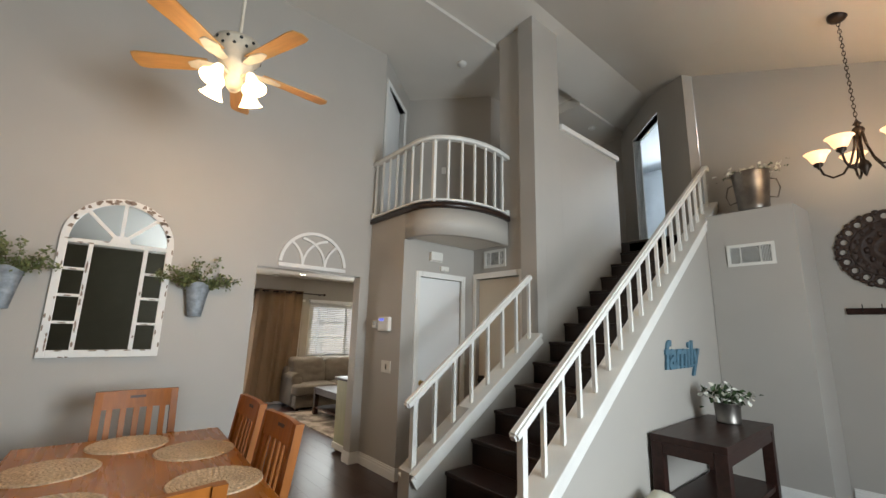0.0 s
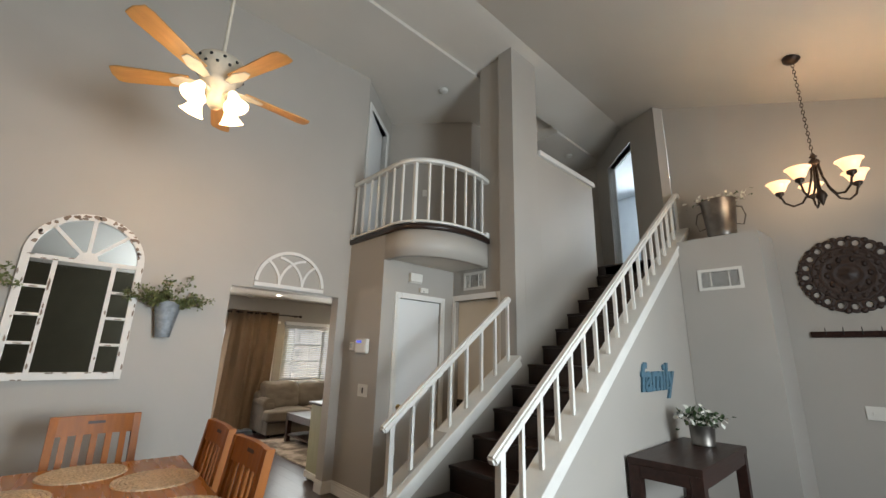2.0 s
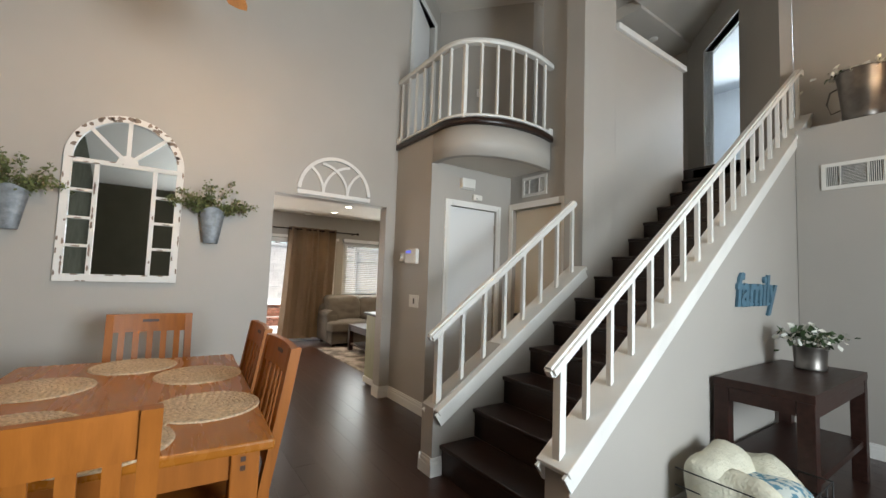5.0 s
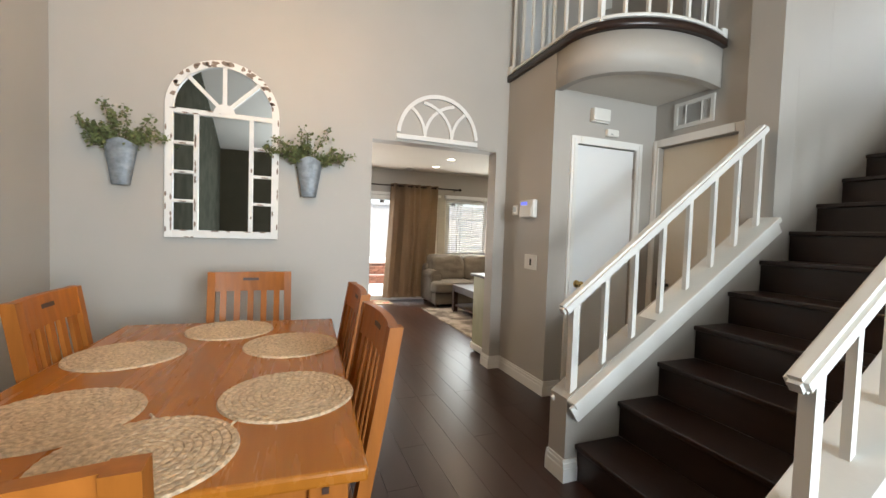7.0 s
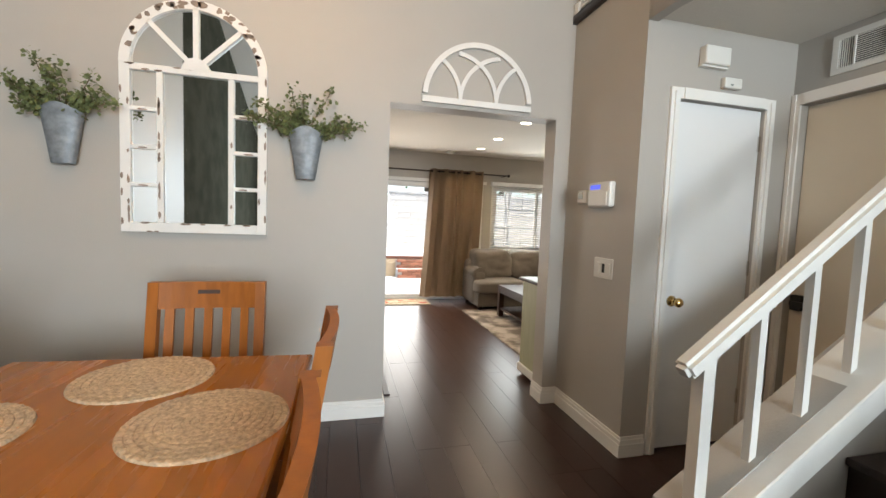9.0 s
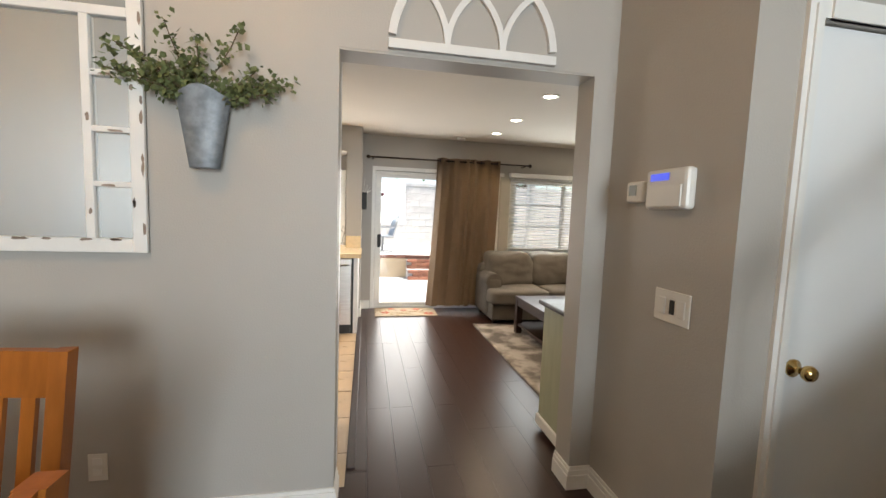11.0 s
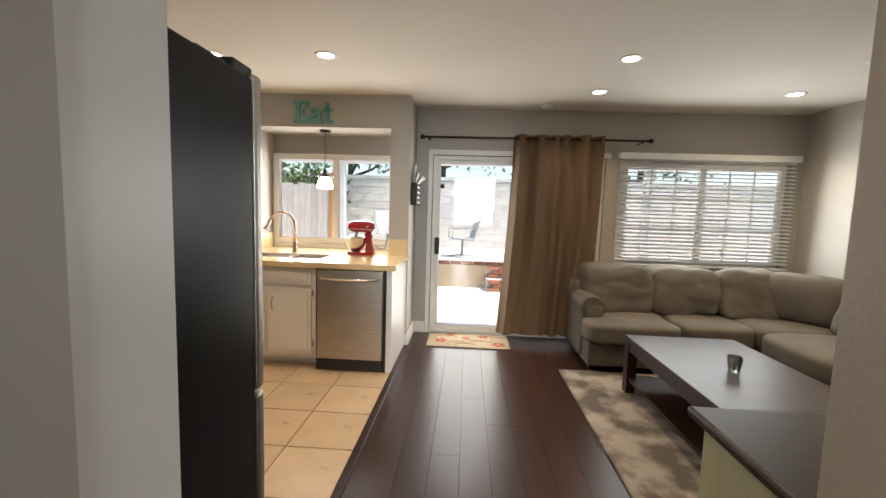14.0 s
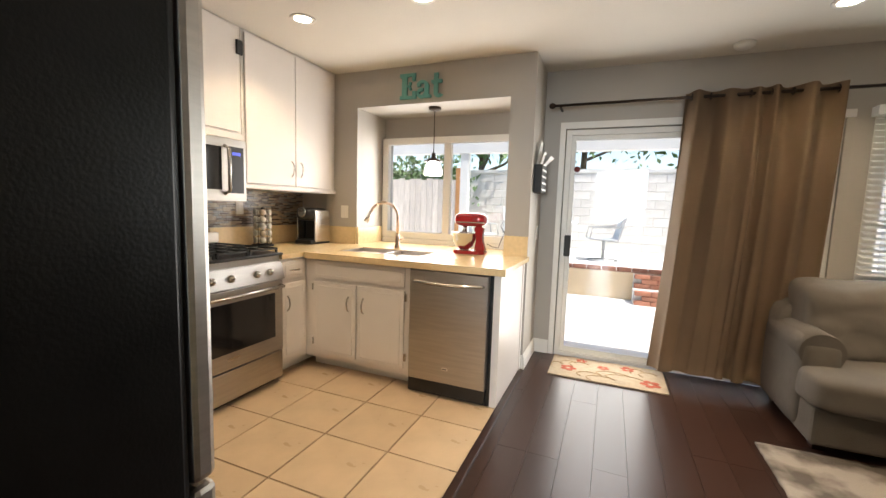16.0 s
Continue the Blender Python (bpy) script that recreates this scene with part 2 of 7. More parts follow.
def slab(bm, outline, axis, d0, d1):
    """A flat piece with an outline in the plane across an axis ('x': (y, z) points; 'y': (x, z) points), from d0 to d1."""
    def at(p, d):
        return (d, p[0], p[1]) if axis == "x" else (p[0], d, p[1])
    a = [bm.verts.new(at(p, d0)) for p in outline]
    b = [bm.verts.new(at(p, d1)) for p in outline]
    n = len(a)
    fs = [bm.faces.new(a), bm.faces.new(b[::-1])] + [bm.faces.new((a[i], b[i], b[(i + 1) % n], a[(i + 1) % n])) for i in range(n)]
    bmesh.ops.recalc_face_normals(bm, faces=fs)


def lathe(bm, profile, seg=20, c=(0, 0, 0), squash=1.0):
    rings = []
    for r, z in profile:
        rings.append([bm.verts.new((c[0] + r * math.cos(2 * math.pi * i / seg), c[1] + squash * r * math.sin(2 * math.pi * i / seg), c[2] + z)) for i in range(seg)])
    for a, b in zip(rings, rings[1:]):
        for i in range(seg):
            f = bm.faces.new((a[i], a[(i + 1) % seg], b[(i + 1) % seg], b[i]))
            f.smooth = True
    if profile[0][0] > 1e-4:
        bm.faces.new(rings[0][::-1])
    if profile[-1][0] > 1e-4:
        bm.faces.new(rings[-1])


def tube(bm, pts, r, seg=8, taper=None):
    pts = [Vector(p) for p in pts]
    rings = []
    up = Vector((0.123, 0.31, 0.94)).normalized()
    for i, p in enumerate(pts):
        d = (pts[min(i + 1, len(pts) - 1)] - pts[max(i - 1, 0)]).normalized()
        side = d.cross(up)
        if side.length < 1e-3:
            side = d.cross(Vector((1, 0, 0)))
        side.normalize()
        n = side.cross(d)
        rr = r if taper is None else r + (taper - r) * i / (len(pts) - 1)
        rings.append([bm.verts.new(p + rr * (side * math.cos(2 * math.pi * k / seg) + n * math.sin(2 * math.pi * k / seg))) for k in range(seg)])
    for a, b in zip(rings, rings[1:]):
        for k in range(seg):
            f = bm.faces.new((a[k], a[(k + 1) % seg], b[(k + 1) % seg], b[k]))
            f.smooth = True
    bm.faces.new(rings[0][::-1])
    bm.faces.new(rings[-1])


def bar(bm, p, q, w, h):
    """Straight bar from p to q with an upright rectangular section."""
    p, q = Vector(p), Vector(q)
    d = (q - p).normalized()
    side = d.cross(Vector((0, 0, 1))).normalized() * (w / 2)
    up = side.cross(d).normalized() * (h / 2)
    a = [bm.verts.new(p + s * side + t * up) for s, t in ((-1, -1), (1, -1), (1, 1), (-1, 1))]
    b = [bm.verts.new(q + s * side + t * up) for s, t in ((-1, -1), (1, -1), (1, 1), (-1, 1))]
    fs = [bm.faces.new(a), bm.faces.new(b[::-1])] + [bm.faces.new((a[i], b[i], b[(i + 1) % 4], a[(i + 1) % 4])) for i in range(4)]
    bmesh.ops.recalc_face_normals(bm, faces=fs)


def cushion(bm, x0, y0, z0, x1, y1, z1, power=5.0, puff=0.012, seed=0.0, cuts=7):
    """A soft stuffed block with rounded edges and slight lumps."""
    t = bmesh.new()
    bmesh.ops.create_cube(t, size=2)
    bmesh.ops.subdivide_edges(t, edges=t.edges[:], cuts=cuts, use_grid_fill=True)
    c = Vector(((x0 + x1) / 2, (y0 + y1) / 2, (z0 + z1) / 2))
    h = Vector(((x1 - x0) / 2, (y1 - y0) / 2, (z1 - z0) / 2))
    vs = {}
    for v in t.verts:
        p = v.co
        k = (abs(p.x) ** power + abs(p.y) ** power + abs(p.z) ** power) ** (1 / power)
        q = Vector((p.x * h.x, p.y * h.y, p.z * h.z)) / k
        q += q.normalized() * puff * noise.noise(Vector((q.x * 4 + seed, q.y * 4, q.z * 4)))
        vs[v] = bm.verts.new(c + q)
    for f in t.faces:
        g = bm.faces.new([vs[v] for v in f.verts])
        g.smooth = True
    t.free()


def part(name, bm, mat, parent=None, label="", smooth=False):
    me = bpy.data.meshes.new(name)
    if smooth:
        for f in bm.faces:
            f.smooth = True
    bm.to_mesh(me)
    bm.free()
    me.materials.append(mat)
    return linked(name, me, parent, label)


def world_of(ob):
    return world_of(ob.parent) @ ob.matrix_parent_inverse @ ob.matrix_basis if ob.parent else ob.matrix_basis.copy()


def linked(name, me, parent=None, label=""):
    ob = new(name, me)
    if parent:
        ob.parent = parent
        ob.matrix_parent_inverse = world_of(parent).inverted()
    if label:
        ob["label"] = label
    return ob


def boxes(name, mat, *b, parent=None, label="", r=0.0):
    bm = bmesh.new()
    for q in b:
        box(bm, *q, r=r)
    return part(name, bm, mat, parent, label)


def thing(name, label, category, loc=(0, 0, 0), group="", kind=""):
    ob = new(name)
    ob.empty_display_size = 0.1
    ob.matrix_basis = Matrix.Translation(loc)
    return tagged(ob, label, category, group, kind)


def structure(ob, label, category=""):
    return tagged(ob, label, category, kind="structure")


def walls(name, mat, label, axis, d0, d1, a0, a1, z0, z1, holes=()):
    """A wall with openings (a0, a1, z0, z1); axis 'y': it runs along x between y = d0 and d1; axis 'x': along y."""
    xs = sorted({a0, a1, *[h[0] for h in holes], *[h[1] for h in holes]})
    bm = bmesh.new()
    for a, b in zip(xs, xs[1:]):
        cuts = sorted([(h[2], h[3]) for h in holes if h[0] <= a + 1e-6 and h[1] >= b - 1e-6])
        z = z0
        for c0, c1 in cuts + [(z1, z1)]:
            if c0 > z + 1e-6:
                if axis == "y":
                    box(bm, a, d0, z, b, d1, c0)
                else:
                    box(bm, d0, a, z, d1, b, c0)
            z = max(z, c1)
    bmesh.ops.remove_doubles(bm, verts=bm.verts[:], dist=1e-5)
    return structure(part(name, bm, mat), label, "wall")


def text_mesh(body, size, depth, shear=0.0, bold=0.0):
    cu = bpy.data.curves.new("sign_letters", "FONT")
    cu.body, cu.size, cu.extrude, cu.shear, cu.offset = body, size, depth / 2, shear, bold
    cu.align_x = "CENTER"
    ob = bpy.data.objects.new("sign_letters", cu)
    me = bpy.data.meshes.new_from_object(ob)
    bpy.data.objects.remove(ob)
    return me


def leafy(bm, centre, n, spread, size, seed, flat=0.5):
    """Many small leaves around a point."""
    rnd = random.Random(seed)
    for _ in range(n):
        p = Vector(centre) + Vector([rnd.gauss(0, s) for s in spread])
        a = Euler((rnd.uniform(-1.2, 1.2), rnd.uniform(-1.2, 1.2), rnd.uniform(0, 6.3))).to_matrix()
        s = size * rnd.uniform(0.6, 1.2)
        v = [bm.verts.new(p + a @ Vector(q) * s) for q in ((-1, 0, 0), (-0.2, -flat, 0.12), (0.9, 0, 0), (-0.2, flat, 0.12))]
        bm.faces.new(v)

# ---- structure: great room ----
LEFT, RIGHT, FRONT, MIRY, BACK, KITY = -1.16, 5.37, -3.0, 4.20, 8.17, 7.68
F2, TOP, LOWC = 2.744, 5.18, 2.43
THX, CLY, PIX, FARY = 2.24, 3.48, 3.30, 2.48
RISE, RUN, ST0 = 0.196, 0.279, 1.76

structure(boxes("floor", SEAM, (LEFT - 0.2, FRONT - 0.2, -0.25, RIGHT + 0.2, BACK, -0.012)), "dark sub-floor under the planks", "floor")
walls("wall_north", PAINT, "smooth greige painted wall with a wide cased opening", "y", MIRY, MIRY + 0.15, LEFT, 2.32, 0, TOP, [(0.955, 2.125, 0, 2.065)])
walls("wall_west", PAINT, "smooth greige painted side wall", "x", LEFT - 0.15, LEFT, 1.33, BACK, 0, TOP)
walls("wall_west_dark", WESTDARK, "unseen part of the side wall, coloured dark to darken the mirror", "x", LEFT - 0.15, LEFT, FRONT, 1.33, 0, TOP)
walls("wall_thermostat", PAINT, "greige wall with thermostat and alarm panel", "x", THX, THX + 0.12, CLY, MIRY, 0, 2.72)
walls("wall_closet", PAINT, "greige wall round the white closet door", "y", CLY, CLY + 0.12, THX + 0.12, PIX, 0, 2.45, [(2.47, 3.09, 0, 2.04)])
bm = bmesh.new()
box(bm, 3.245, FARY, 0, PIX + 0.119, 2.688, 2.46)
box(bm, 3.245, FARY, 2.46, 3.749, 2.688, TOP)
box(bm, PIX, 2.688, 2.46, 3.75, 3.04, TOP)
box(bm, PIX, 2.688, 2.08, PIX + 0.12, CLY + 0.12, 2.46)
box(bm, PIX, 2.688, 0, PIX + 0.12, 2.76, 2.08)
box(bm, PIX, 3.43, 0, PIX + 0.12, CLY + 0.12, 2.08)
structure(part("wall_pillar", bm, PAINT), "greige pillar beside the stairs with a doorway", "wall")
bm = bmesh.new()
box(bm, PIX + 0.12, FARY, 0, 5.14, FARY + 0.13, 2.46)
box(bm, 3.75, FARY, 2.46, 5.14, FARY + 0.13, 3.88)
structure(part("wall_stair_far", bm, PAINT), "greige half wall beside the upper stairs", "wall")
structure(boxes("trim_half_wall", WHITE, (3.752, FARY - 0.035, 3.883, 5.17, FARY + 0.165, 3.95), r=0.008), "white cap on the half wall", "trim")
walls("wall_east", PAINT, "greige wall behind the chandelier", "x", RIGHT, RIGHT + 0.15, FRONT, 1.50, 0, TOP)
bm = bmesh.new()
prism(bm, [(4.88, 0.61), (5.366, 0.56), (5.366, 1.376), (4.88, 1.376)], 0, 2.785)
structure(part("wall_ledge", bm, PAINT), "greige boxed-out plant ledge with a vent", "wall")


def slope_z(x, base, rise=RISE / RUN):
    return base + (x - 1.58) * rise


bm = bmesh.new()
prism(bm, [(1.68, 1.38), (5.366, 1.38), (5.366, 1.52), (1.68, 1.52)], 0, lambda x, y: min(slope_z(x, 0.395, 0.70), 2.98))
structure(part("wall_stair_near", bm, PAINT), "greige sloping wall under the near stair rail", "wall")
bm = bmesh.new()
prism(bm, [(1.68, FARY), (3.243, FARY), (3.243, FARY + 0.14), (1.68, FARY + 0.14)], 0, lambda x, y: slope_z(x, 0.425 - 0.05, 0.65))
structure(part("wall_stair_low", bm, PAINT), "greige sloping wall under the far stair rail", "wall")
walls("wall_south", FRONTWALL, "plain unseen front wall with a wide window, dark olive to darken the mirror", "y", FRONT - 0.1, FRONT, LEFT, RIGHT, 0, 3.2, [(0.95, 2.75, 0.85, 2.65)])
for n, (a, b, c, d) in enumerate(((0.95, 2.75, 0.85, 2.65),)):
    structure(boxes("window_frame_front", WHITE, (a, FRONT - 0.08, c, a + 0.05, FRONT - 0.02, d), (b - 0.05, FRONT - 0.08, c, b, FRONT - 0.02, d), (a + 0.05, FRONT - 0.08, c, b - 0.05, FRONT - 0.02, c + 0.05),
                    (a + 0.05, FRONT - 0.08, d - 0.05, b - 0.05, FRONT - 0.02, d), ((a + b) / 2 - 0.03, FRONT - 0.08, c + 0.05, (a + b) / 2 + 0.03, FRONT - 0.02, d - 0.05)), "white front window frame", "window")

bm = bmesh.new()
prism(bm, [(LEFT - 0.15, FRONT - 0.1), (5.52, FRONT - 0.1), (5.52, 1.5), (6.4, 2.33), (LEFT - 0.15, 2.33)], lambda x, y: 4.25 + 0.40 * y, lambda x, y: 4.42 + 0.40 * y)
structure(part("ceiling_slope", bm, CEIL), "pale vaulted ceiling", "ceiling")
structure(boxes("ceiling_flat", CEIL, (LEFT - 0.15, 2.33, TOP, 7.2, 3.12, TOP + 0.2)), "flat pale ceiling band", "ceiling")
structure(boxes("ceiling_hall", CEIL, (LEFT - 0.15, 3.12, TOP - 0.045, 4.5, 6, TOP + 0.2), (4.5, 3.62, TOP - 0.045, 7.2, 6, TOP + 0.2), (5.35, 3.12, TOP - 0.045, 7.2, 3.62, TOP + 0.2), (4.5, 3.12, TOP + 0.13, 5.35, 3.62, TOP + 0.2)), "pale upstairs hall ceiling with an attic recess", "ceiling")

# balcony: curved floor edge
CURVE = [(THX, MIRY), (THX, 3.9), (THX, 3.48), (2.237, 3.29), (2.28, 3.15), (2.37, 3.035), (2.50, 2.95), (2.64, 2.895), (2.80, 2.865), (2.96, 2.86), (3.12, 2.875), (PIX, 2.915)]


def smooth_curve(pts, k=10):
    """Catmull-Rom through plan points, keeping the points themselves."""
    out = []
    for i in range(len(pts) - 1):
        p = [Vector(pts[max(i - 1, 0)]), Vector(pts[i]), Vector(pts[i + 1]), Vector(pts[min(i + 2, len(pts) - 1)])]
        for j in range(k):
            t = j / k
            if j == 0:
                out.append(pts[i])
                continue
            q = 0.5 * (2 * p[1] + (p[2] - p[0]) * t + (2 * p[0] - 5 * p[1] + 4 * p[2] - p[3]) * t * t + (3 * p[1] - p[0] - 3 * p[2] + p[3]) * t ** 3)
            out.append((q.x, q.y))
    return out + [pts[-1]]


SMOOTH = smooth_curve(CURVE)


def offset(curve, d):
    out = []
    for i, p in enumerate(curve):
        a, b = Vector(curve[max(i - 1, 0)]), Vector(curve[min(i + 1, len(curve) - 1)])
        t = (b - a).normalized()
        n = Vector((t.y, -t.x))
        out.append((p[0] - n.x * d, p[1] - n.y * d))
    return out


def ribbon(bm, curve, d0, d1, z0, z1, smooth=True):
    """A strip that follows a plan curve, between two offsets and two heights."""
    a, b = offset(curve, d0), offset(curve, d1)
    rows = [[bm.verts.new((x, y, z)) for x, y in c] for c, z in ((a, z0), (b, z0), (b, z1), (a, z1))]
    for i in range(len(curve) - 1):
        for k in range(4):
            f = bm.faces.new((rows[k][i], rows[k][i + 1], rows[(k + 1) % 4][i + 1], rows[(k + 1) % 4][i]))
            f.smooth = smooth and k in (1, 3)
    bm.faces.new([rows[k][0] for k in range(4)])
    bm.faces.new([rows[k][-1] for k in range(4)][::-1])
    bmesh.ops.recalc_face_normals(bm, faces=bm.faces[:])


bm = bmesh.new()
ribbon(bm, SMOOTH[SMOOTH.index(CURVE[2]):], 0.0, 0.06, 2.43, 2.715)
structure(part("wall_balcony_front", bm, PAINT), "curved greige balcony face", "wall")
bm = bmesh.new()
prism(bm, [p for p in offset(SMOOTH[SMOOTH.index(CURVE[2]):], 0.02)] + [(PIX, CLY + 0.1)], 2.45, 2.70)
structure(part("ceiling_soffit", bm, CEIL), "flat soffit under the balcony", "ceiling")
bm = bmesh.new()
ribbon(bm, SMOOTH, -0.03, 0.05, 2.718, 2.775)
structure(part("trim_balcony", bm, STEP), "dark wood nosing round the balcony edge", "trim")
structure(boxes("floor_upper", STEP, (2.37, 3.3, 2.71, 3.74, 5.6, F2), (3.75, FARY + 0.13, 2.6, 7.2, 5.6, F2), (5.387, 0.8, 2.6, 8.6, FARY + 0.13, F2)), "dark upstairs hall floor", "floor")


def slant_wall(name, p, q, th, z0, z1, label, hole=None, mat=None):
    """A wall between two plan points; hole: (start, end, bottom, top) along it."""
    bm = bmesh.new()
    p, q = Vector(p), Vector(q)
    L = (q - p).length
    t = (q - p).normalized()
    n = Vector((-t.y, t.x)) * th
    runs = [(0, L, z0, z1)]
    if hole:
        a, b, c, d = hole
        runs = [(0, a, z0, z1), (b, L, z0, z1), (a, b, d, z1)] + ([(a, b, z0, c)] if c > z0 + 0.01 else [])
    for a, b, c, d in runs:
        prism(bm, [(p + t * a)[:], (p + t * b)[:], (p + t * b + n)[:], (p + t * a + n)[:]], c, d)
    return structure(part(name, bm, mat or PAINT), label, "wall")


def slant_casing(name, p, q, a, b, z0, z1, label, w=0.07, proud=0.015, deep=0.1):
    p, q = Vector(p), Vector(q)
    t = (q - p).normalized()
    n = Vector((-t.y, t.x))
    bm = bmesh.new()
    for s, e, lo, hi in ((a - w, a, z0, z1 + w), (b, b + w, z0, z1 + w), (a, b, z1, z1 + w)):
        prism(bm, [(p + t * s - n * proud)[:], (p + t * e - n * proud)[:], (p + t * e + n * deep)[:], (p + t * s + n * deep)[:]], lo, hi)
    return structure(part(name, bm, WHITE), label, "trim")


HP, HQ = (2.32, MIRY + 0.02), (3.22, 4.92)
slant_wall("wall_hall_west", HP, HQ, 0.1, F2, TOP - 0.045, "greige upstairs hall wall", (0.16, 0.90, F2, F2 + 2.03))
slant_casing("trim_hall_door", HP, HQ, 0.16, 0.90, F2, F2 + 2.03, "white casing of an upstairs door")
d = thing("door_upstairs", "grey white upstairs panel door standing ajar", "door", (2.6, 4.55, F2), kind="structure")
bm = bmesh.new()
prism(bm, [(2.436, 4.36), (2.458, 4.332), (2.99, 4.84), (2.968, 4.868)], F2 + 0.01, F2 + 2.02)
part("door_leaf", bm, DOORWHITE, d)
structure(boxes("floor_side_room", STEP, (LEFT, MIRY + 0.15, LOWC + 0.16, 2.365, 5.9, F2)), "dark floor of the room off the balcony", "floor")
structure(boxes("wall_side_room", PAINT, (LEFT, 5.9, LOWC + 0.16, 3.5, 6.0, TOP - 0.045), (3.3, 4.99, F2, 3.4, 5.9, TOP - 0.045)), "greige walls of the room off the balcony", "wall")
slant_wall("wall_hall_back", HQ, (4.1, 3.94), 0.1, F2, TOP - 0.045, "greige back wall of the upstairs hall")
slant_wall("wall_hall_far", (4.1, 3.94), (7.1, 3.94), 0.1, F2, TOP - 0.045, "greige far wall of the upstairs hall")
DP, DQ = (7.0, 3.13), (5.375, 1.505)
slant_wall("wall_bedroom", DP, DQ, -0.12, F2, TOP, "greige slanting wall round a bedroom doorway", (0.55, 1.52, F2, F2 + 2.04))
slant_casing("trim_bedroom_door", DP, DQ, 0.55, 1.52, F2, F2 + 2.04, "white bedroom door casing", 0.07, -0.015, -0.1)
slant_wall("wall_hall_east", (7.05, 3.1), (7.05, 4.1), 0.1, F2, TOP, "greige end wall of the upstairs hall")
structure(boxes("wall_bedroom_far", ROOM, (5.55, 0.75, F2, 8.5, 0.85, TOP), (8.4, 0.85, F2, 8.5, 3.6, TOP), (7.16, 3.5, F2, 8.4, 3.6, TOP)), "pale blue-white bedroom walls", "wall")
bm = bmesh.new()
prism(bm, [(5.6, 0.85), (8.4, 0.85), (8.4, 3.5), (7.25, 3.5), (7.15, 3.1), (5.6, 1.55)], TOP - 0.3, TOP - 0.2)
structure(part("ceiling_bedroom", bm, ROOM), "pale bedroom ceiling", "ceiling")
d = thing("light_switch", "small white upstairs light switch plate", "switch", (3.6, 4.49, F2 + 1.1))
bm = bmesh.new()
box(bm, -0.035, -0.012, -0.055, 0.035, 0, 0.055, r=0.004)
o = part("plate", bm, PLASTIC, d)
o.matrix_basis = Matrix.Translation((3.61, 4.475, F2 + 1.15)) @ pose(0, 0, 0, 0, 0, -48) @ Matrix.Identity(4)
o.matrix_parent_inverse = d.matrix_basis.inverted()

# ---- structure: kitchen and living room ----
structure(boxes("ceiling_living", CEIL, (LEFT, MIRY + 0.15, LOWC, 5.0, BACK + 0.15, LOWC + 0.15)), "flat pale ceiling with recessed lights", "ceiling")
walls("wall_back", PAINT, "greige back wall with patio door and window", "y", BACK, BACK + 0.15, LEFT, 5.0, 0, LOWC, [(-0.54, 0.80, 0.95, 1.92), (1.20, 3.02, 0.0, 1.95), (3.22, 4.88, 0.86, 1.93)])
walls("wall_kitchen", PAINT, "greige kitchen wall boxed out round a deep window recess", "y", KITY, BACK, LEFT, 1.02, 0, LOWC, [(-0.55, 0.83, 0.88, 2.12)])
walls("wall_living", PAINT, "greige living room side wall", "x", 5.0, 5.12, MIRY + 0.15, BACK, 0, LOWC)
walls("wall_understair", PAINT, "greige wall behind the living room cabinet", "y", MIRY, MIRY + 0.15, 2.34, 5.0, 0, LOWC)
walls("wall_fridge_stub", DOORWHITE, "white painted end panel beside the refrigerator", "y", MIRY + 0.152, 4.60, 0.90, 0.945, 0, LOWC)
structure(boxes("floor_grout", GROUT, (LEFT, MIRY + 0.15, -0.03, 1.0, KITY, -0.004)), "brown grout bed of the kitchen floor", "floor")
structure(boxes("trim_floor_strip", ESPRESSO, (1.0, MIRY + 0.3, -0.01, 1.045, 7.66, 0.012), r=0.004), "dark wood strip between tile and planks", "trim")


def base(name, runs, label="white moulded baseboard"):
    bm = bmesh.new()
    for (x0, y0, x1, y1, nx, ny) in runs:
        for t, z0, z1 in ((0.016, 0, 0.075), (0.012, 0.0755, 0.10), (0.007, 0.1005, 0.118)):
            box(bm, min(x0, x1) + min(nx, 0) * t, min(y0, y1) + min(ny, 0) * t, z0, max(x0, x1) + max(nx, 0) * t, max(y0, y1) + max(ny, 0) * t, z1)
    return structure(part(name, bm, WHITE), label, "baseboard")


base("baseboard_north", [(LEFT, MIRY, 0.955, MIRY, 0, -1), (2.125, MIRY, THX, MIRY, 0, -1), (0.955, MIRY - 0.016, 0.955, MIRY + 0.15, 1, 0), (2.125, MIRY - 0.016, 2.125, MIRY + 0.15, -1, 0)])
base("baseboard_thermostat", [(THX, CLY - 0.016, THX, MIRY - 0.018, -1, 0), (THX, CLY, 2.395, CLY, 0, -1)])
base("baseboard_stair", [(1.68, FARY - 0.002, 1.68, FARY + 0.13, -1, 0), (1.664, FARY + 0.13, PIX, FARY + 0.13, 0, 1), (1.664, FARY, 1.755, FARY, 0, -1)])
base("baseboard_east", [(RIGHT, FRONT, RIGHT, 0.54, -1, 0), (4.88, 0.61, 4.88, 1.38, -1, 0), (1.7, 1.38, 4.86, 1.38, 0, -1)])
base("baseboard_kitchen", [(1.02, KITY, 1.02, BACK - 0.018, 1, 0), (1.02, BACK, 1.15, BACK, 0, -1), (1.0, KITY, 1.02, KITY, 0, -1)])
base("baseboard_living", [(5.0, 4.4, 5.0, BACK, -1, 0), (3.07, BACK, 5.0, BACK, 0, -1)])


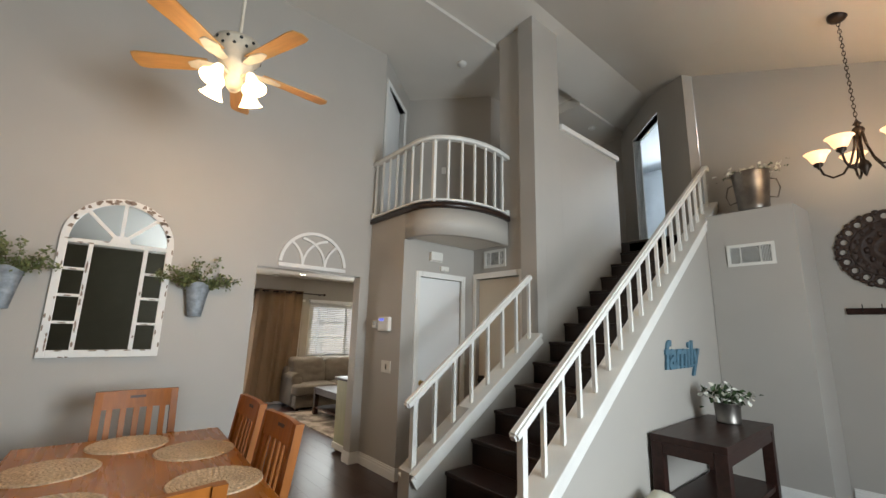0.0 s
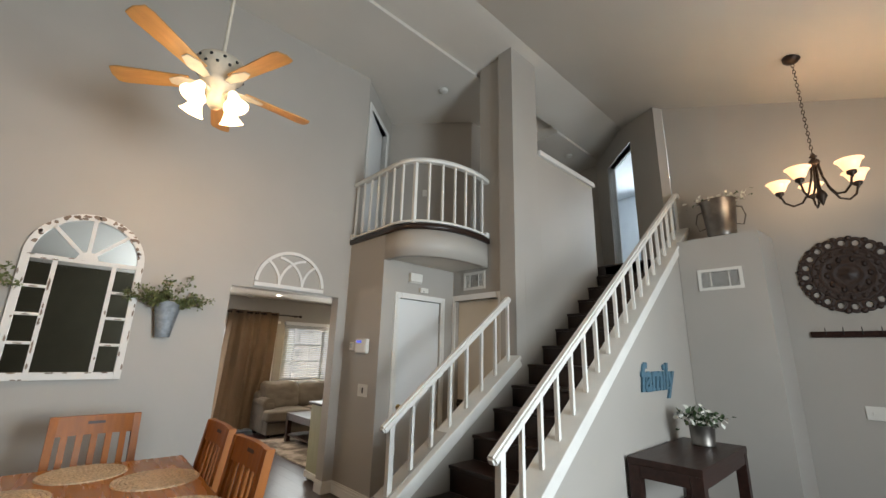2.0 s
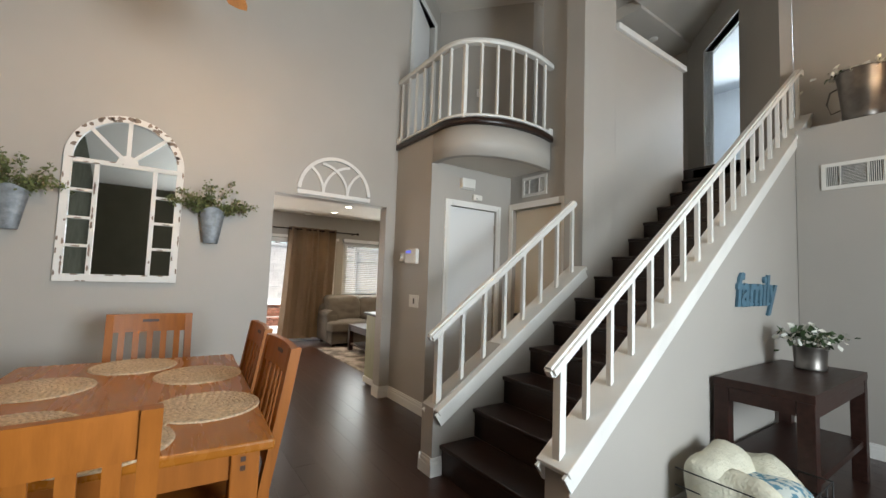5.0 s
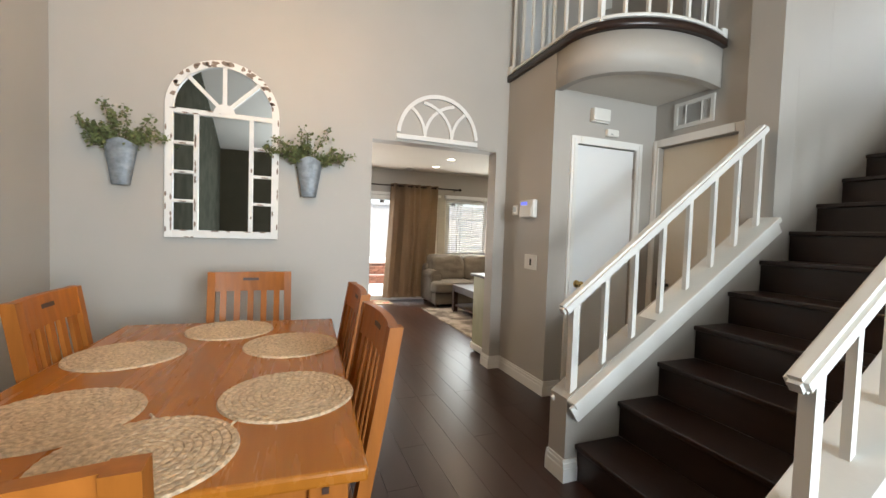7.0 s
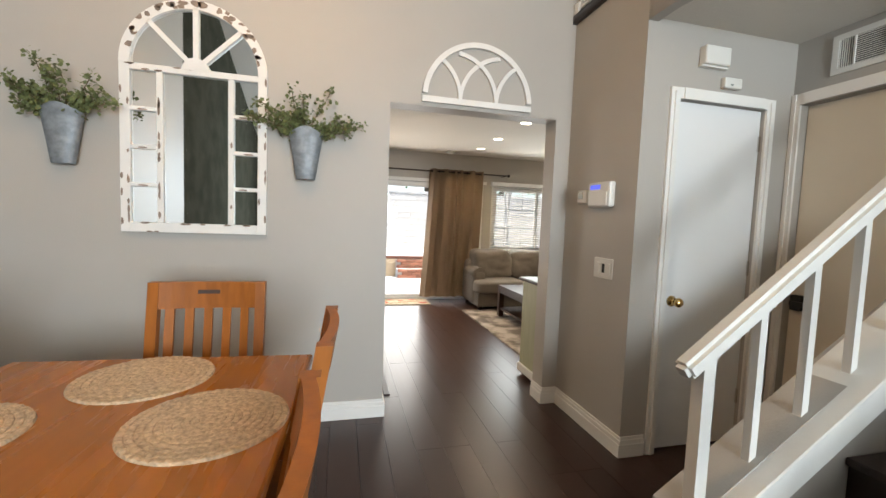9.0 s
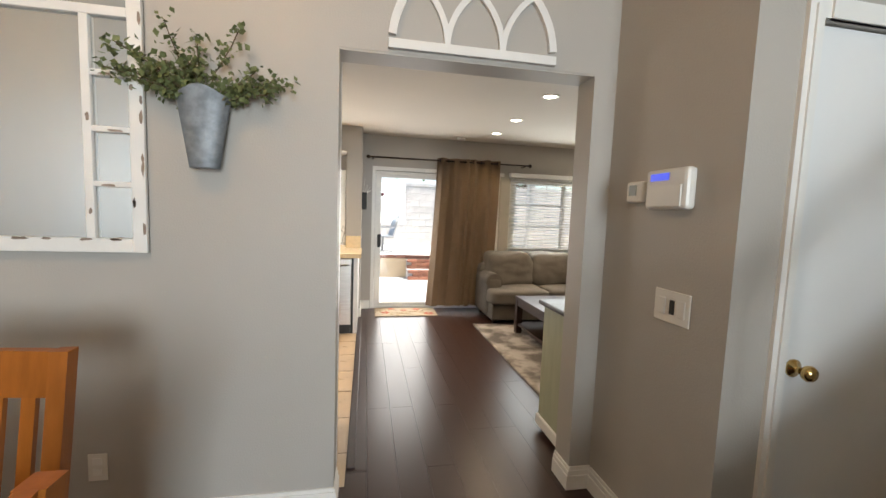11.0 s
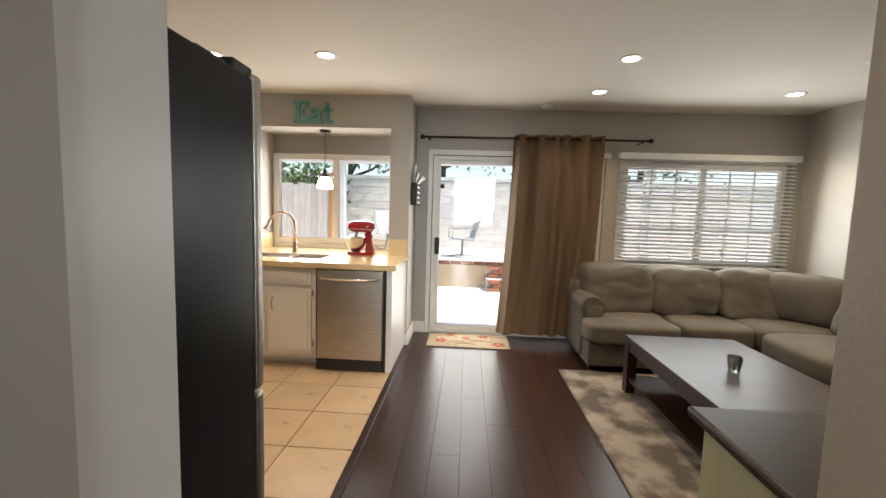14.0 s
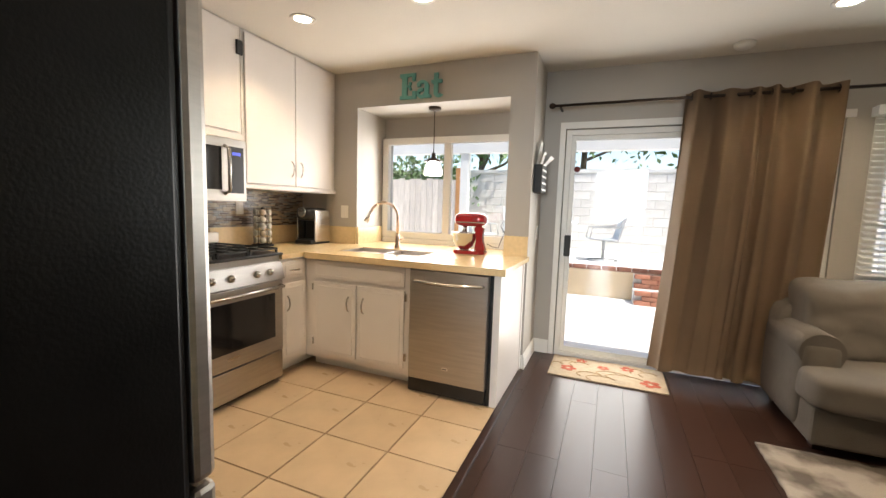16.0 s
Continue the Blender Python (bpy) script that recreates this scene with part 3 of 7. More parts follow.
def casing(name, axis, d, a, b, z1, w, th, label, z0=0.0, sill=False):
    """Door or window casing on a wall face at d; th is negative towards smaller values."""
    bm = bmesh.new()
    for s, e, lo, hi in ((a - w, a, z0, z1 + w), (b, b + w, z0, z1 + w), (a, b, z1, z1 + w)):
        for k, inset in ((th, 0), (th * 1.5, 0.022)):
            q = (s + inset, min(d, d + k), lo, e - inset, max(d, d + k), hi - (inset if s < a or e > b else 0))
            if axis == "x":
                q = (min(d, d + k), s + inset, lo, max(d, d + k), e - inset, hi)
            box(bm, *q)
    return structure(part(name, bm, WHITE), label, "trim")


casing("trim_closet_door", "y", CLY, 2.47, 3.09, 2.04, 0.06, -0.014, "white casing of the closet door")
casing("trim_garage_door", "x", PIX, 2.757, 3.43, 2.08, 0.065, -0.014, "white casing of the cream door")

# stairs: each tread and riser
stairs = thing("stairs", "dark espresso wooden staircase with closed risers", "stairs", (ST0, 1.52, 0), kind="structure")
for i in range(14):
    x, z = ST0 + RUN * i, RISE * (i + 1)
    boxes("riser", STEP, (x, 1.522, z - RISE, x + 0.02, FARY - 0.002, z - 0.028), parent=stairs)
    if i < 13:
        boxes("tread", STEP, (x - 0.022, 1.522, z - 0.028, x + RUN - 0.001, FARY - 0.002, z), parent=stairs, r=0.006)
structure(boxes("floor_landing_edge", STEP, (ST0 + RUN * 13 - 0.022, 1.522, F2 - 0.028, ST0 + RUN * 13 + 0.05, FARY - 0.002, F2 + 0.002), r=0.006), "dark nosing at the top of the stairs", "floor")


def stair_rail(name, y, x0, x1, zr0, zr1, cap0, cs, xc1, label, returns):
    """Handrail, square balusters and a sloping white base rail."""
    r = thing(name, label, "stair rail", (x0, y, 0.2))
    s = (zr1 - zr0) / (x1 - x0)
    bm = bmesh.new()
    bar(bm, (x0 - 0.06, y, zr0 - 0.06 * s), (x1, y, zr1), 0.062, 0.06)
    bmesh.ops.bevel(bm, geom=bm.edges[:], offset=0.014, segments=2, affect="EDGES")
    part("handrail", bm, RAILWHITE, r)
    zc = lambda x: cap0 + (x - x0) * cs
    bm = bmesh.new()
    bar(bm, (x0 - 0.02, y, zc(x0 - 0.02) - 0.02), (xc1, y, zc(xc1) - 0.02), 0.19, 0.035)
    bmesh.ops.bevel(bm, geom=bm.edges[:], offset=0.004, segments=1, affect="EDGES")
    part("base_cap", bm, RAILWHITE, r)
    bm = bmesh.new()
    bar(bm, (x0 - 0.02, y - 0.078, zc(x0 - 0.02) - 0.065), (xc1, y - 0.078, zc(xc1) - 0.065), 0.0155, 0.09)
    part("base_fascia", bm, RAILWHITE, r)
    bm = bmesh.new()
    bar(bm, (x0 - 0.02, y + 0.078, zc(x0 - 0.02) - 0.065), (xc1, y + 0.078, zc(xc1) - 0.065), 0.0155, 0.09)
    part("base_fascia", bm, RAILWHITE, r)
    n = int((x1 - x0) / 0.197)
    for i in range(n + 1):
        x = x0 + 0.02 + i * (x1 - x0 - 0.05) / n
        w = 0.021 if i == 0 else 0.0135
        zb, zt = zc(x) - 0.004, zr0 + (x - x0) * s - 0.034
        bm = bmesh.new()
        prism(bm, [(x - w, y - w), (x + w, y - w), (x + w, y + w), (x - w, y + w)], lambda a, b: zc(a) - 0.004, lambda a, b: zr0 + (a - x0) * s - 0.03)
        part("baluster", bm, RAILWHITE, r)
    if returns:
        bm = bmesh.new()
        bar(bm, (x1 - 0.01, y, zr1 - 0.005), (x1 + 0.10, y, zr1 + 0.0), 0.062, 0.06)
        part("rail_end", bm, RAILWHITE, r)
    return r


stair_rail("near_stair_rail", 1.45, 1.67, 5.30, 0.935, 3.515, 0.50, 0.70, 5.36, "cream-white stair railing with square balusters and broad base", True)
stair_rail("far_stair_rail", FARY + 0.035, 1.71, 3.17, 0.94, 2.03, 0.45, 0.665, 3.235, "short cream-white stair railing ending at the pillar", False)

# balcony rail
br = thing("balcony_rail", "curved white balcony railing with slim balusters", "railing", (THX, 3.4, 2.775))
RC = offset(SMOOTH, 0.0)
fine = []
for a, b in zip(RC, RC[1:]):
    k = max(1, round((Vector(b) - Vector(a)).length / 0.06))
    fine += [(a[0] + (b[0] - a[0]) * j / k, a[1] + (b[1] - a[1]) * j / k) for j in range(k)]
fine.append(RC[-1])
bm = bmesh.new()
ribbon(bm, fine, -0.028, 0.028, 3.475, 3.525)
part("handrail", bm, RAILWHITE, br)
bm = bmesh.new()
ribbon(bm, fine, -0.02, 0.02, 2.79, 2.815)
part("bottom_rail", bm, RAILWHITE, br)
acc, nxt, count = 0.0, 0.06, 0
for a, b in zip(fine, fine[1:]):
    L = (Vector(b) - Vector(a)).length
    while nxt <= acc + L and count < 15:
        f = (nxt - acc) / L
        x, y = a[0] + (b[0] - a[0]) * f, a[1] + (b[1] - a[1]) * f
        w = 0.018 if count == 7 else 0.011
        boxes("baluster", RAILWHITE, (x - w, y - w, 2.778 if count == 7 else 2.8, x + w, y + w, 3.48), parent=br)
        nxt += 0.152
        count += 1
    acc += L
for (x, y) in ((THX + 0.0, MIRY - 0.03), (PIX - 0.03, 2.915)):
    boxes("end_bracket", RAILWHITE, (x - 0.03, y - 0.03, 2.776, x + 0.03, y + 0.03, 2.85), parent=br, r=0.006)

# ---- doors ----
d = thing("door_closet", "flat white painted closet door, closed", "door", (2.78, CLY + 0.03, 0), kind="structure")
boxes("door_leaf", DOORWHITE, (2.474, CLY + 0.02, 0.012, 3.086, CLY + 0.055, 2.036), parent=d, r=0.002)
bm = bmesh.new()
lathe(bm, [(0.031, 0), (0.031, 0.008), (0.012, 0.014), (0.011, 0.035), (0.024, 0.045), (0.028, 0.058), (0.022, 0.07), (0.0, 0.074)], 20)
o = part("door_knob", bm, BRASS, d, "polished brass round knob")
o.matrix_parent_inverse = d.matrix_basis.inverted()
o.matrix_basis = Matrix.Translation((2.54, CLY + 0.02, 0.90)) @ pose(0, 0, 0, 90, 0, 0)
for z in (0.25, 1.05, 1.80):
    boxes("hinge", CHROME, (3.077, CLY + 0.012, z, 3.089, CLY + 0.02, z + 0.09), parent=d)
d = thing("door_garage", "flat cream door in a white frame, closed", "door", (PIX + 0.05, 3.1, 0), kind="structure")
boxes("door_leaf", DOORCREAM, (PIX + 0.05, 2.764, 0.012, PIX + 0.09, 3.426, 2.076), parent=d, r=0.002)
boxes("door_latch", IRON, (PIX + 0.012, 3.34, 0.86, PIX + 0.05, 3.40, 0.95), (PIX - 0.01, 3.30, 0.89, PIX + 0.04, 3.39, 0.915), parent=d, label="black lever latch")

# ---- fixtures on the great room walls ----
def vent(name, axis, d, a0, a1, z0, z1, label, sign=-1, cross=1):
    """White louvred register on a wall face."""
    v = thing(name, label, "vent", (d, (a0 + a1) / 2, z0) if axis == "x" else ((a0 + a1) / 2, d, z0))
    w = 0.03
    def q(a, b, lo, hi, p0, p1):
        u0, u1 = sorted((d + sign * p0, d + sign * p1))
        return (u0, a, lo, u1, b, hi) if axis == "x" else (a, u0, lo, b, u1, hi)
    boxes("frame", PLASTIC, q(a0, a0 + w, z0, z1, 0, 0.012), q(a1 - w, a1, z0, z1, 0, 0.012), q(a0 + w, a1 - w, z0, z0 + w, 0, 0.012), q(a0 + w, a1 - w, z1 - w, z1, 0, 0.012), parent=v)
    # dark sheet in place of the shade between the slats
    boxes("gap_shade", GAPSHADE, q(a0 + w, a1 - w, z0 + w, z1 - w, 0.001, 0.003), parent=v)
    n, L = 14, a1 - a0 - 2 * w
    for i in range(n):
        z = z0 + w + (z1 - z0 - 2 * w) * (i + 0.35) / n
        boxes("slat", PLASTIC, q(a0 + w + L * 0.27, a0 + w + L * 0.73, z, z + 0.0045, 0.003, 0.0055), parent=v)
    for s in (0.25, 0.73):
        boxes("divider", PLASTIC, q(a0 + w + L * s, a0 + w + L * (s + 0.02), z0 + w, z1 - w, 0.003, 0.012), parent=v)
    for i in range(7):
        for s in (0.0, 0.75):
            a = a0 + w + L * (s + 0.25 * (i + 0.3) / 7)
            boxes("slat", PLASTIC, q(a, a + 0.005, z0 + w, z1 - w, 0.003, 0.0055), parent=v)
    return v


vent("ledge_vent", "x", 4.88, 0.79, 1.20, 2.195, 2.425, "white louvred air return vent on the ledge wall")
vent("pillar_vent", "x", PIX, 2.95, 3.29, 2.20, 2.41, "white louvred vent above the cream door")
d = thing("door_chime", "white plastic door chime box above the closet door", "door chime", (2.67, CLY, 2.24))
boxes("cover", PLASTIC, (2.585, CLY - 0.05, 2.235, 2.755, CLY, 2.335), parent=d, r=0.008)
boxes("lip", PLASTIC, (2.58, CLY - 0.03, 2.225, 2.76, CLY - 0.002, 2.234), parent=d)
d = thing("motion_sensor_box", "small white alarm sensor above the closet door", "sensor", (2.8, CLY, 2.12))
boxes("case", PLASTIC, (2.745, CLY - 0.035, 2.125, 2.865, CLY, 2.185), parent=d, r=0.008)
boxes("lens", GREYLCD, (2.78, CLY - 0.037, 2.138, 2.80, CLY - 0.0352, 2.146), parent=d)

d = thing("alarm_panel", "white alarm keypad with a blue lit display", "alarm panel", (THX, 3.76, 1.5))
boxes("case", PLASTIC, (THX - 0.045, 3.655, 1.435, THX, 3.875, 1.59), parent=d, r=0.014)
boxes("flap", PLASTIC, (THX - 0.052, 3.675, 1.445, THX - 0.0455, 3.855, 1.527), parent=d, r=0.003)
boxes("display", BLUELCD, (THX - 0.0475, 3.745, 1.545, THX - 0.0455, 3.845, 1.573), parent=d, label="blue lit display")
d = thing("thermostat", "small white thermostat with a grey display", "thermostat", (THX, 3.97, 1.5))
boxes("case", PLASTIC, (THX - 0.026, 3.915, 1.465, THX, 4.025, 1.555), parent=d, r=0.01)
boxes("display", GREYLCD, (THX - 0.028, 3.955, 1.495, THX - 0.0265, 4.005, 1.54), parent=d)
d = thing("wall_switch", "white double rocker switch with a night light", "switch", (THX, 3.72, 1.06))
boxes("plate", PLASTIC, (THX - 0.007, 3.635, 1.0, THX, 3.815, 1.125), parent=d, r=0.003)
for y in (3.665, 3.765):
    boxes("rocker", PLASTIC, (THX - 0.012, y - 0.012, 1.03, THX - 0.0072, y + 0.022, 1.095), parent=d, r=0.002)
boxes("slot", GAPSHADE, (THX - 0.009, 3.708, 1.035, THX - 0.0072, 3.732, 1.09), parent=d)
d = thing("outlet", "white wall socket low on the greige wall", "socket", (0.02, MIRY, 0.3))
boxes("plate", PLASTIC, (-0.02, MIRY - 0.006, 0.24, 0.05, MIRY, 0.355), parent=d, r=0.002)
for z in (0.265, 0.31):
    boxes("socket_face", WHITE, (-0.002, MIRY - 0.009, z, 0.032, MIRY - 0.0062, z + 0.028), parent=d)
for x, y, z in ((3.2, 3.65, TOP - 0.045), (6.2, 3.4, TOP - 0.045), (2.35, 7.95, LOWC)):
    d = thing("smoke_detector", "round white smoke detector on the ceiling", "smoke detector", (x, y, z), "smoke detectors")
    bm = bmesh.new()
    lathe(bm, [(0.0, -0.035), (0.045, -0.034), (0.06, -0.022), (0.065, 0)], 20, (x, y, z))
    part("case", bm, PLASTIC, d)


# arched window-pane mirror
def arc(cx, cz, r, a0, a1, n):
    return [(cx + r * math.cos(radians(a0 + (a1 - a0) * i / n)), cz + r * math.sin(radians(a0 + (a1 - a0) * i / n))) for i in range(n + 1)]


MX0, MX1, MZ0, MZS = -0.515, 0.232, 1.19, 2.11
MC, MR = (MX0 + MX1) / 2, (MX1 - MX0) / 2
mir = thing("arched_mirror", "arched windowpane mirror in chipped white wooden frame", "mirror", (MC, MIRY, MZ0))
bm = bmesh.new()
slab(bm, [(MX0 + 0.01, MZ0 + 0.01)] + [(MX1 - 0.01, MZ0 + 0.01)] + arc(MC, MZS, MR - 0.01, 0, 180, 24), "y", MIRY - 0.012, MIRY - 0.001)
part("mirror_glass", bm, MIRROR, mir, "silvered mirror glass")
f0, f1 = MIRY - 0.032, MIRY - 0.013
bm = bmesh.new()
out, inn = arc(MC, MZS, MR, 0, 180, 28), arc(MC, MZS, MR - 0.05, 0, 180, 28)
for i in range(28):
    slab(bm, [out[i], out[i + 1], inn[i + 1], inn[i]], "y", f0, f1)
part("arch_frame", bm, SHABBY, mir)
for nm, q in (("side_rail", (MX0, f0, MZ0, MX0 + 0.05, f1, MZS)), ("side_rail", (MX1 - 0.05, f0, MZ0, MX1, f1, MZS)), ("bottom_rail", (MX0 + 0.05, f0, MZ0, MX1 - 0.05, f1, MZ0 + 0.055)), ("cross_rail", (MX0 + 0.05, f0, MZS - 0.035, MX1 - 0.05, f1, MZS)),
              ("muntin", (MX0 + 0.178, f0, MZ0 + 0.055, MX0 + 0.208, f1, MZS - 0.035)), ("muntin", (MX1 - 0.208, f0, MZ0 + 0.055, MX1 - 0.178, f1, MZS - 0.035))):
    boxes(nm, SHABBY, q, parent=mir, r=0.003)
for k in range(1, 4):
    z = MZ0 + 0.055 + (MZS - MZ0 - 0.09) * k / 4 - 0.01
    for a in (MX0 + 0.05, MX1 - 0.178):
        boxes("muntin", SHABBY, (a, f0, z, a + 0.128, f1, z + 0.022), parent=mir, r=0.003)
for ang in (45, 90, 135):
    bm = bmesh.new()
    ca, sa = math.cos(radians(ang)), math.sin(radians(ang))
    p0, p1 = (MC + 0.06 * ca, MZS + 0.06 * sa), (MC + (MR - 0.045) * ca, MZS + (MR - 0.045) * sa)
    nx, nz = -sa * 0.013, ca * 0.013
    slab(bm, [(p0[0] - nx, p0[1] - nz), (p1[0] - nx, p1[1] - nz), (p1[0] + nx, p1[1] + nz), (p0[0] + nx, p0[1] + nz)], "y", f0, f1)
    part("spoke", bm, SHABBY, mir)
bm = bmesh.new()
slab(bm, arc(MC, MZS - 0.01, 0.07, 0, 180, 14), "y", f0 - 0.004, f1)
part("hub", bm, SHABBY, mir)
bm = bmesh.new()
rnd = random.Random(4)
spots = [(MX0 + rnd.choice((0.008, 0.04, 0.19, MX1 - MX0 - 0.19, MX1 - MX0 - 0.04, MX1 - MX0 - 0.008)), rnd.uniform(MZ0 + 0.02, MZS), 0.007, rnd.uniform(0.012, 0.032)) for _ in range(34)]
spots += [(rnd.uniform(MX0 + 0.03, MX1 - 0.03), rnd.choice((MZ0 + 0.005, MZ0 + 0.05, MZS - 0.006, MZS - 0.03)), rnd.uniform(0.012, 0.03), 0.006) for _ in range(14)]
for k in range(4):
    z = MZ0 + 0.055 + (MZS - MZ0 - 0.09) * k / 4 - 0.003
    spots += [(MX0 + 0.115 + rnd.uniform(-0.02, 0.02), z, 0.026, 0.006), (MX1 - 0.115 + rnd.uniform(-0.02, 0.02), z, 0.026, 0.006)]
for _ in range(30):
    a = radians(rnd.uniform(5, 175))
    rr = MR - rnd.choice((0.006, 0.02, 0.044))
    spots.append((MC + rr * math.cos(a), MZS + rr * math.sin(a), rnd.uniform(0.012, 0.030), rnd.uniform(0.010, 0.022)))
for x, z, a, b in spots:
    pts = []
    for i in range(9):
        t = 2 * math.pi * i / 9
        k = rnd.uniform(0.6, 1.15)
        pts.append((x + a * k * math.cos(t), z + b * k * math.sin(t)))
    pts = [(min(max(px, MX0 + 0.001), MX1 - 0.001), max(pz, MZ0 + 0.001)) for px, pz in pts]
    for k, (px, pz) in enumerate(pts):
        d = math.hypot(px - MC, pz - MZS)
        if pz > MZS and z > MZS and d > 0.1:
            f = min(max(d, MR - 0.049), MR - 0.001) / d
            pts[k] = (MC + (px - MC) * f, MZS + (pz - MZS) * f)
    slab(bm, pts, "y", f0 - 0.0012, f0 - 0.0002)
part("chipped_paint", bm, CHIP, mir, "bare brown worn patches")["kind"] = "stuff"


# galvanised wall buckets with greenery
def wall_bucket(x, z, label, seed):
    b = thing("wall_planter", label, "wall planter", (x, MIRY, z), "wall planters beside the mirror")
    bm = bmesh.new()
    lathe(bm, [(0.052, 0), (0.055, 0.004), (0.073, 0.12), (0.098, 0.285), (0.102, 0.29), (0.096, 0.289), (0.070, 0.12), (0.050, 0.01)], 24, (x, MIRY - 0.062, z), 0.52)
    for v in bm.verts:
        if v.co.z > z + 0.27:
            v.co.z += 0.02 * math.cos((v.co.x - x) * 28)
    part("bucket", bm, GALV, b)
    rnd = random.Random(seed)
    st, lv = bmesh.new(), bmesh.new()
    for i in range(19):
        ang = rnd.uniform(-1.35, 1.35)
        L = rnd.uniform(0.12, 0.30)
        p = Vector((x + 0.05 * math.sin(ang), MIRY - 0.06, z + 0.25))
        pts = [p]
        dirn = Vector((math.sin(ang) * 0.9, rnd.uniform(-0.35, 0.05), math.cos(ang) * 0.75 + 0.15))
        for k in range(5):
            dirn = (dirn + Vector((rnd.uniform(-0.2, 0.2), rnd.uniform(-0.15, 0.1), -0.07))).normalized()
            q = pts[-1] + dirn * L / 5
            q.y = min(q.y, MIRY - 0.02)
            pts.append(q)
        tube(st, pts, 0.0022, 4)
        for k in range(1, 6):
            leafy(lv, pts[k], 15, (0.018, 0.014, 0.018), 0.0145, rnd.random(), 0.75)
    part("stems", st, STEM, b)["kind"] = "stuff"
    for v in lv.verts:
        v.co.y = min(v.co.y, MIRY - 0.004)
    part("foliage", lv, LEAF, b)["kind"] = "stuff"
    return b


wall_bucket(-0.755, 1.54, "galvanised tin wall planter with upright green sprigs", 3)
wall_bucket(0.455, 1.53, "galvanised tin wall planter with trailing green sprigs", 8)

# arched fretwork above the opening
AX0, AX1, AZ = 1.155, 1.915, 2.09
ac, ar = (AX0 + AX1) / 2, (AX1 - AX0) / 2
d = thing("arch_fretwork", "white wooden half-round gothic fretwork on the wall", "wall decoration", (ac, MIRY, AZ))


def strip(bm, pts, w, y0, y1):
    inner, outer = [], []
    for i, p in enumerate(pts):
        d = Vector(pts[min(i + 1, len(pts) - 1)]) - Vector(pts[max(i - 1, 0)])
        n = Vector((-d.y, d.x)).normalized() * w / 2
        inner.append(tuple(Vector(p) - n))
        outer.append(tuple(Vector(p) + n))
    rows = [[bm.verts.new((p[0], y, p[1])) for p in side] for side, y in ((inner, y0), (outer, y0), (outer, y1), (inner, y1))]
    for i in range(len(pts) - 1):
        for k in range(4):
            bm.faces.new((rows[k][i], rows[k][i + 1], rows[(k + 1) % 4][i + 1], rows[(k + 1) % 4][i]))
    bm.faces.new([rows[k][0] for k in range(4)])
    bm.faces.new([rows[k][-1] for k in range(4)][::-1])
    bmesh.ops.recalc_face_normals(bm, faces=bm.faces[:])


bm = bmesh.new()
strip(bm, arc(ac, AZ + 0.02, ar - 0.016, 4, 176, 26), 0.034, MIRY - 0.024, MIRY - 0.001)
part("rim", bm, SHABBY, d)
boxes("base_rail", SHABBY, (AX0, MIRY - 0.025, AZ - 0.012, AX1, MIRY - 0.001, AZ + 0.028), parent=d, r=0.003)
for lift, cx, a0, a1 in ((0, ac + 0.175, 180, 96), (0.002, ac - 0.425, 0, 72), (0.004, ac - 0.175, 0, 84), (0.006, ac + 0.425, 180, 108)):
    bm = bmesh.new()
    pts = [p for p in arc(cx, AZ + 0.02, 0.30, a0, a1, 16) if (p[0] - ac) ** 2 + (p[1] - AZ - 0.02) ** 2 < (ar - 0.02) ** 2]
    strip(bm, pts, 0.026, MIRY - 0.016 - lift, MIRY - 0.003 - lift / 4)
    part("tracery", bm, SHABBY, d)
# wall-coloured strip put in for the shade under the top of the opening
d = thing("trim_lintel", "thin greige strip added as shade under the opening head", "trim", (1.54, MIRY + 0.07, 2.06), kind="structure")
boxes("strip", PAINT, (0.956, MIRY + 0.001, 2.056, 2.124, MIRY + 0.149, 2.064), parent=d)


# ---- ceiling fan ----
FX, FY, FZ = 0.27, 2.74, 3.08
fan = thing("ceiling_fan", "antique white ceiling fan with maple blades and four lit shades", "ceiling fan", (FX, FY, 5.1))
fc = (FX, FY, FZ)
bm = bmesh.new()
lathe(bm, [(0.012, 0.29), (0.012, 2.15)], 12, fc)
part("downrod", bm, FANWHITE, fan)
bm = bmesh.new()
lathe(bm, [(0.075, 2.2), (0.07, 2.13), (0.02, 2.09)], 20, fc)
part("canopy", bm, FANWHITE, fan)
bm = bmesh.new()
lathe(bm, [(0.0, 0.30), (0.08, 0.30), (0.15, 0.285), (0.165, 0.25), (0.145, 0.19), (0.11, 0.15), (0.11, 0.13), (0.10, 0.09), (0.07, 0.06), (0.05, 0.02), (0.055, -0.02), (0.03, -0.06), (0.0, -0.065)], 28, fc)
part("motor_housing", bm, FANWHITE, fan)
# dark discs on the closed housing give the shade of its pierced holes
for k in range(26):
    a = 2 * math.pi * k / 26
    bm = bmesh.new()
    r0 = 0.1645 if k % 2 else 0.152
    z = FZ + (0.245 if k % 2 else 0.205)
    lathe(bm, [(0.0, -0.003), (0.011, -0.002), (0.011, 0.002), (0.0, 0.003)], 8)
    o = part("filigree_hole", bm, GAPSHADE, fan)
    o.matrix_parent_inverse = fan.matrix_basis.inverted()
    o.matrix_basis = Matrix.Translation((FX + r0 * math.cos(a), FY + r0 * math.sin(a), z)) @ pose(0, 0, 0, 0, 90, math.degrees(a))
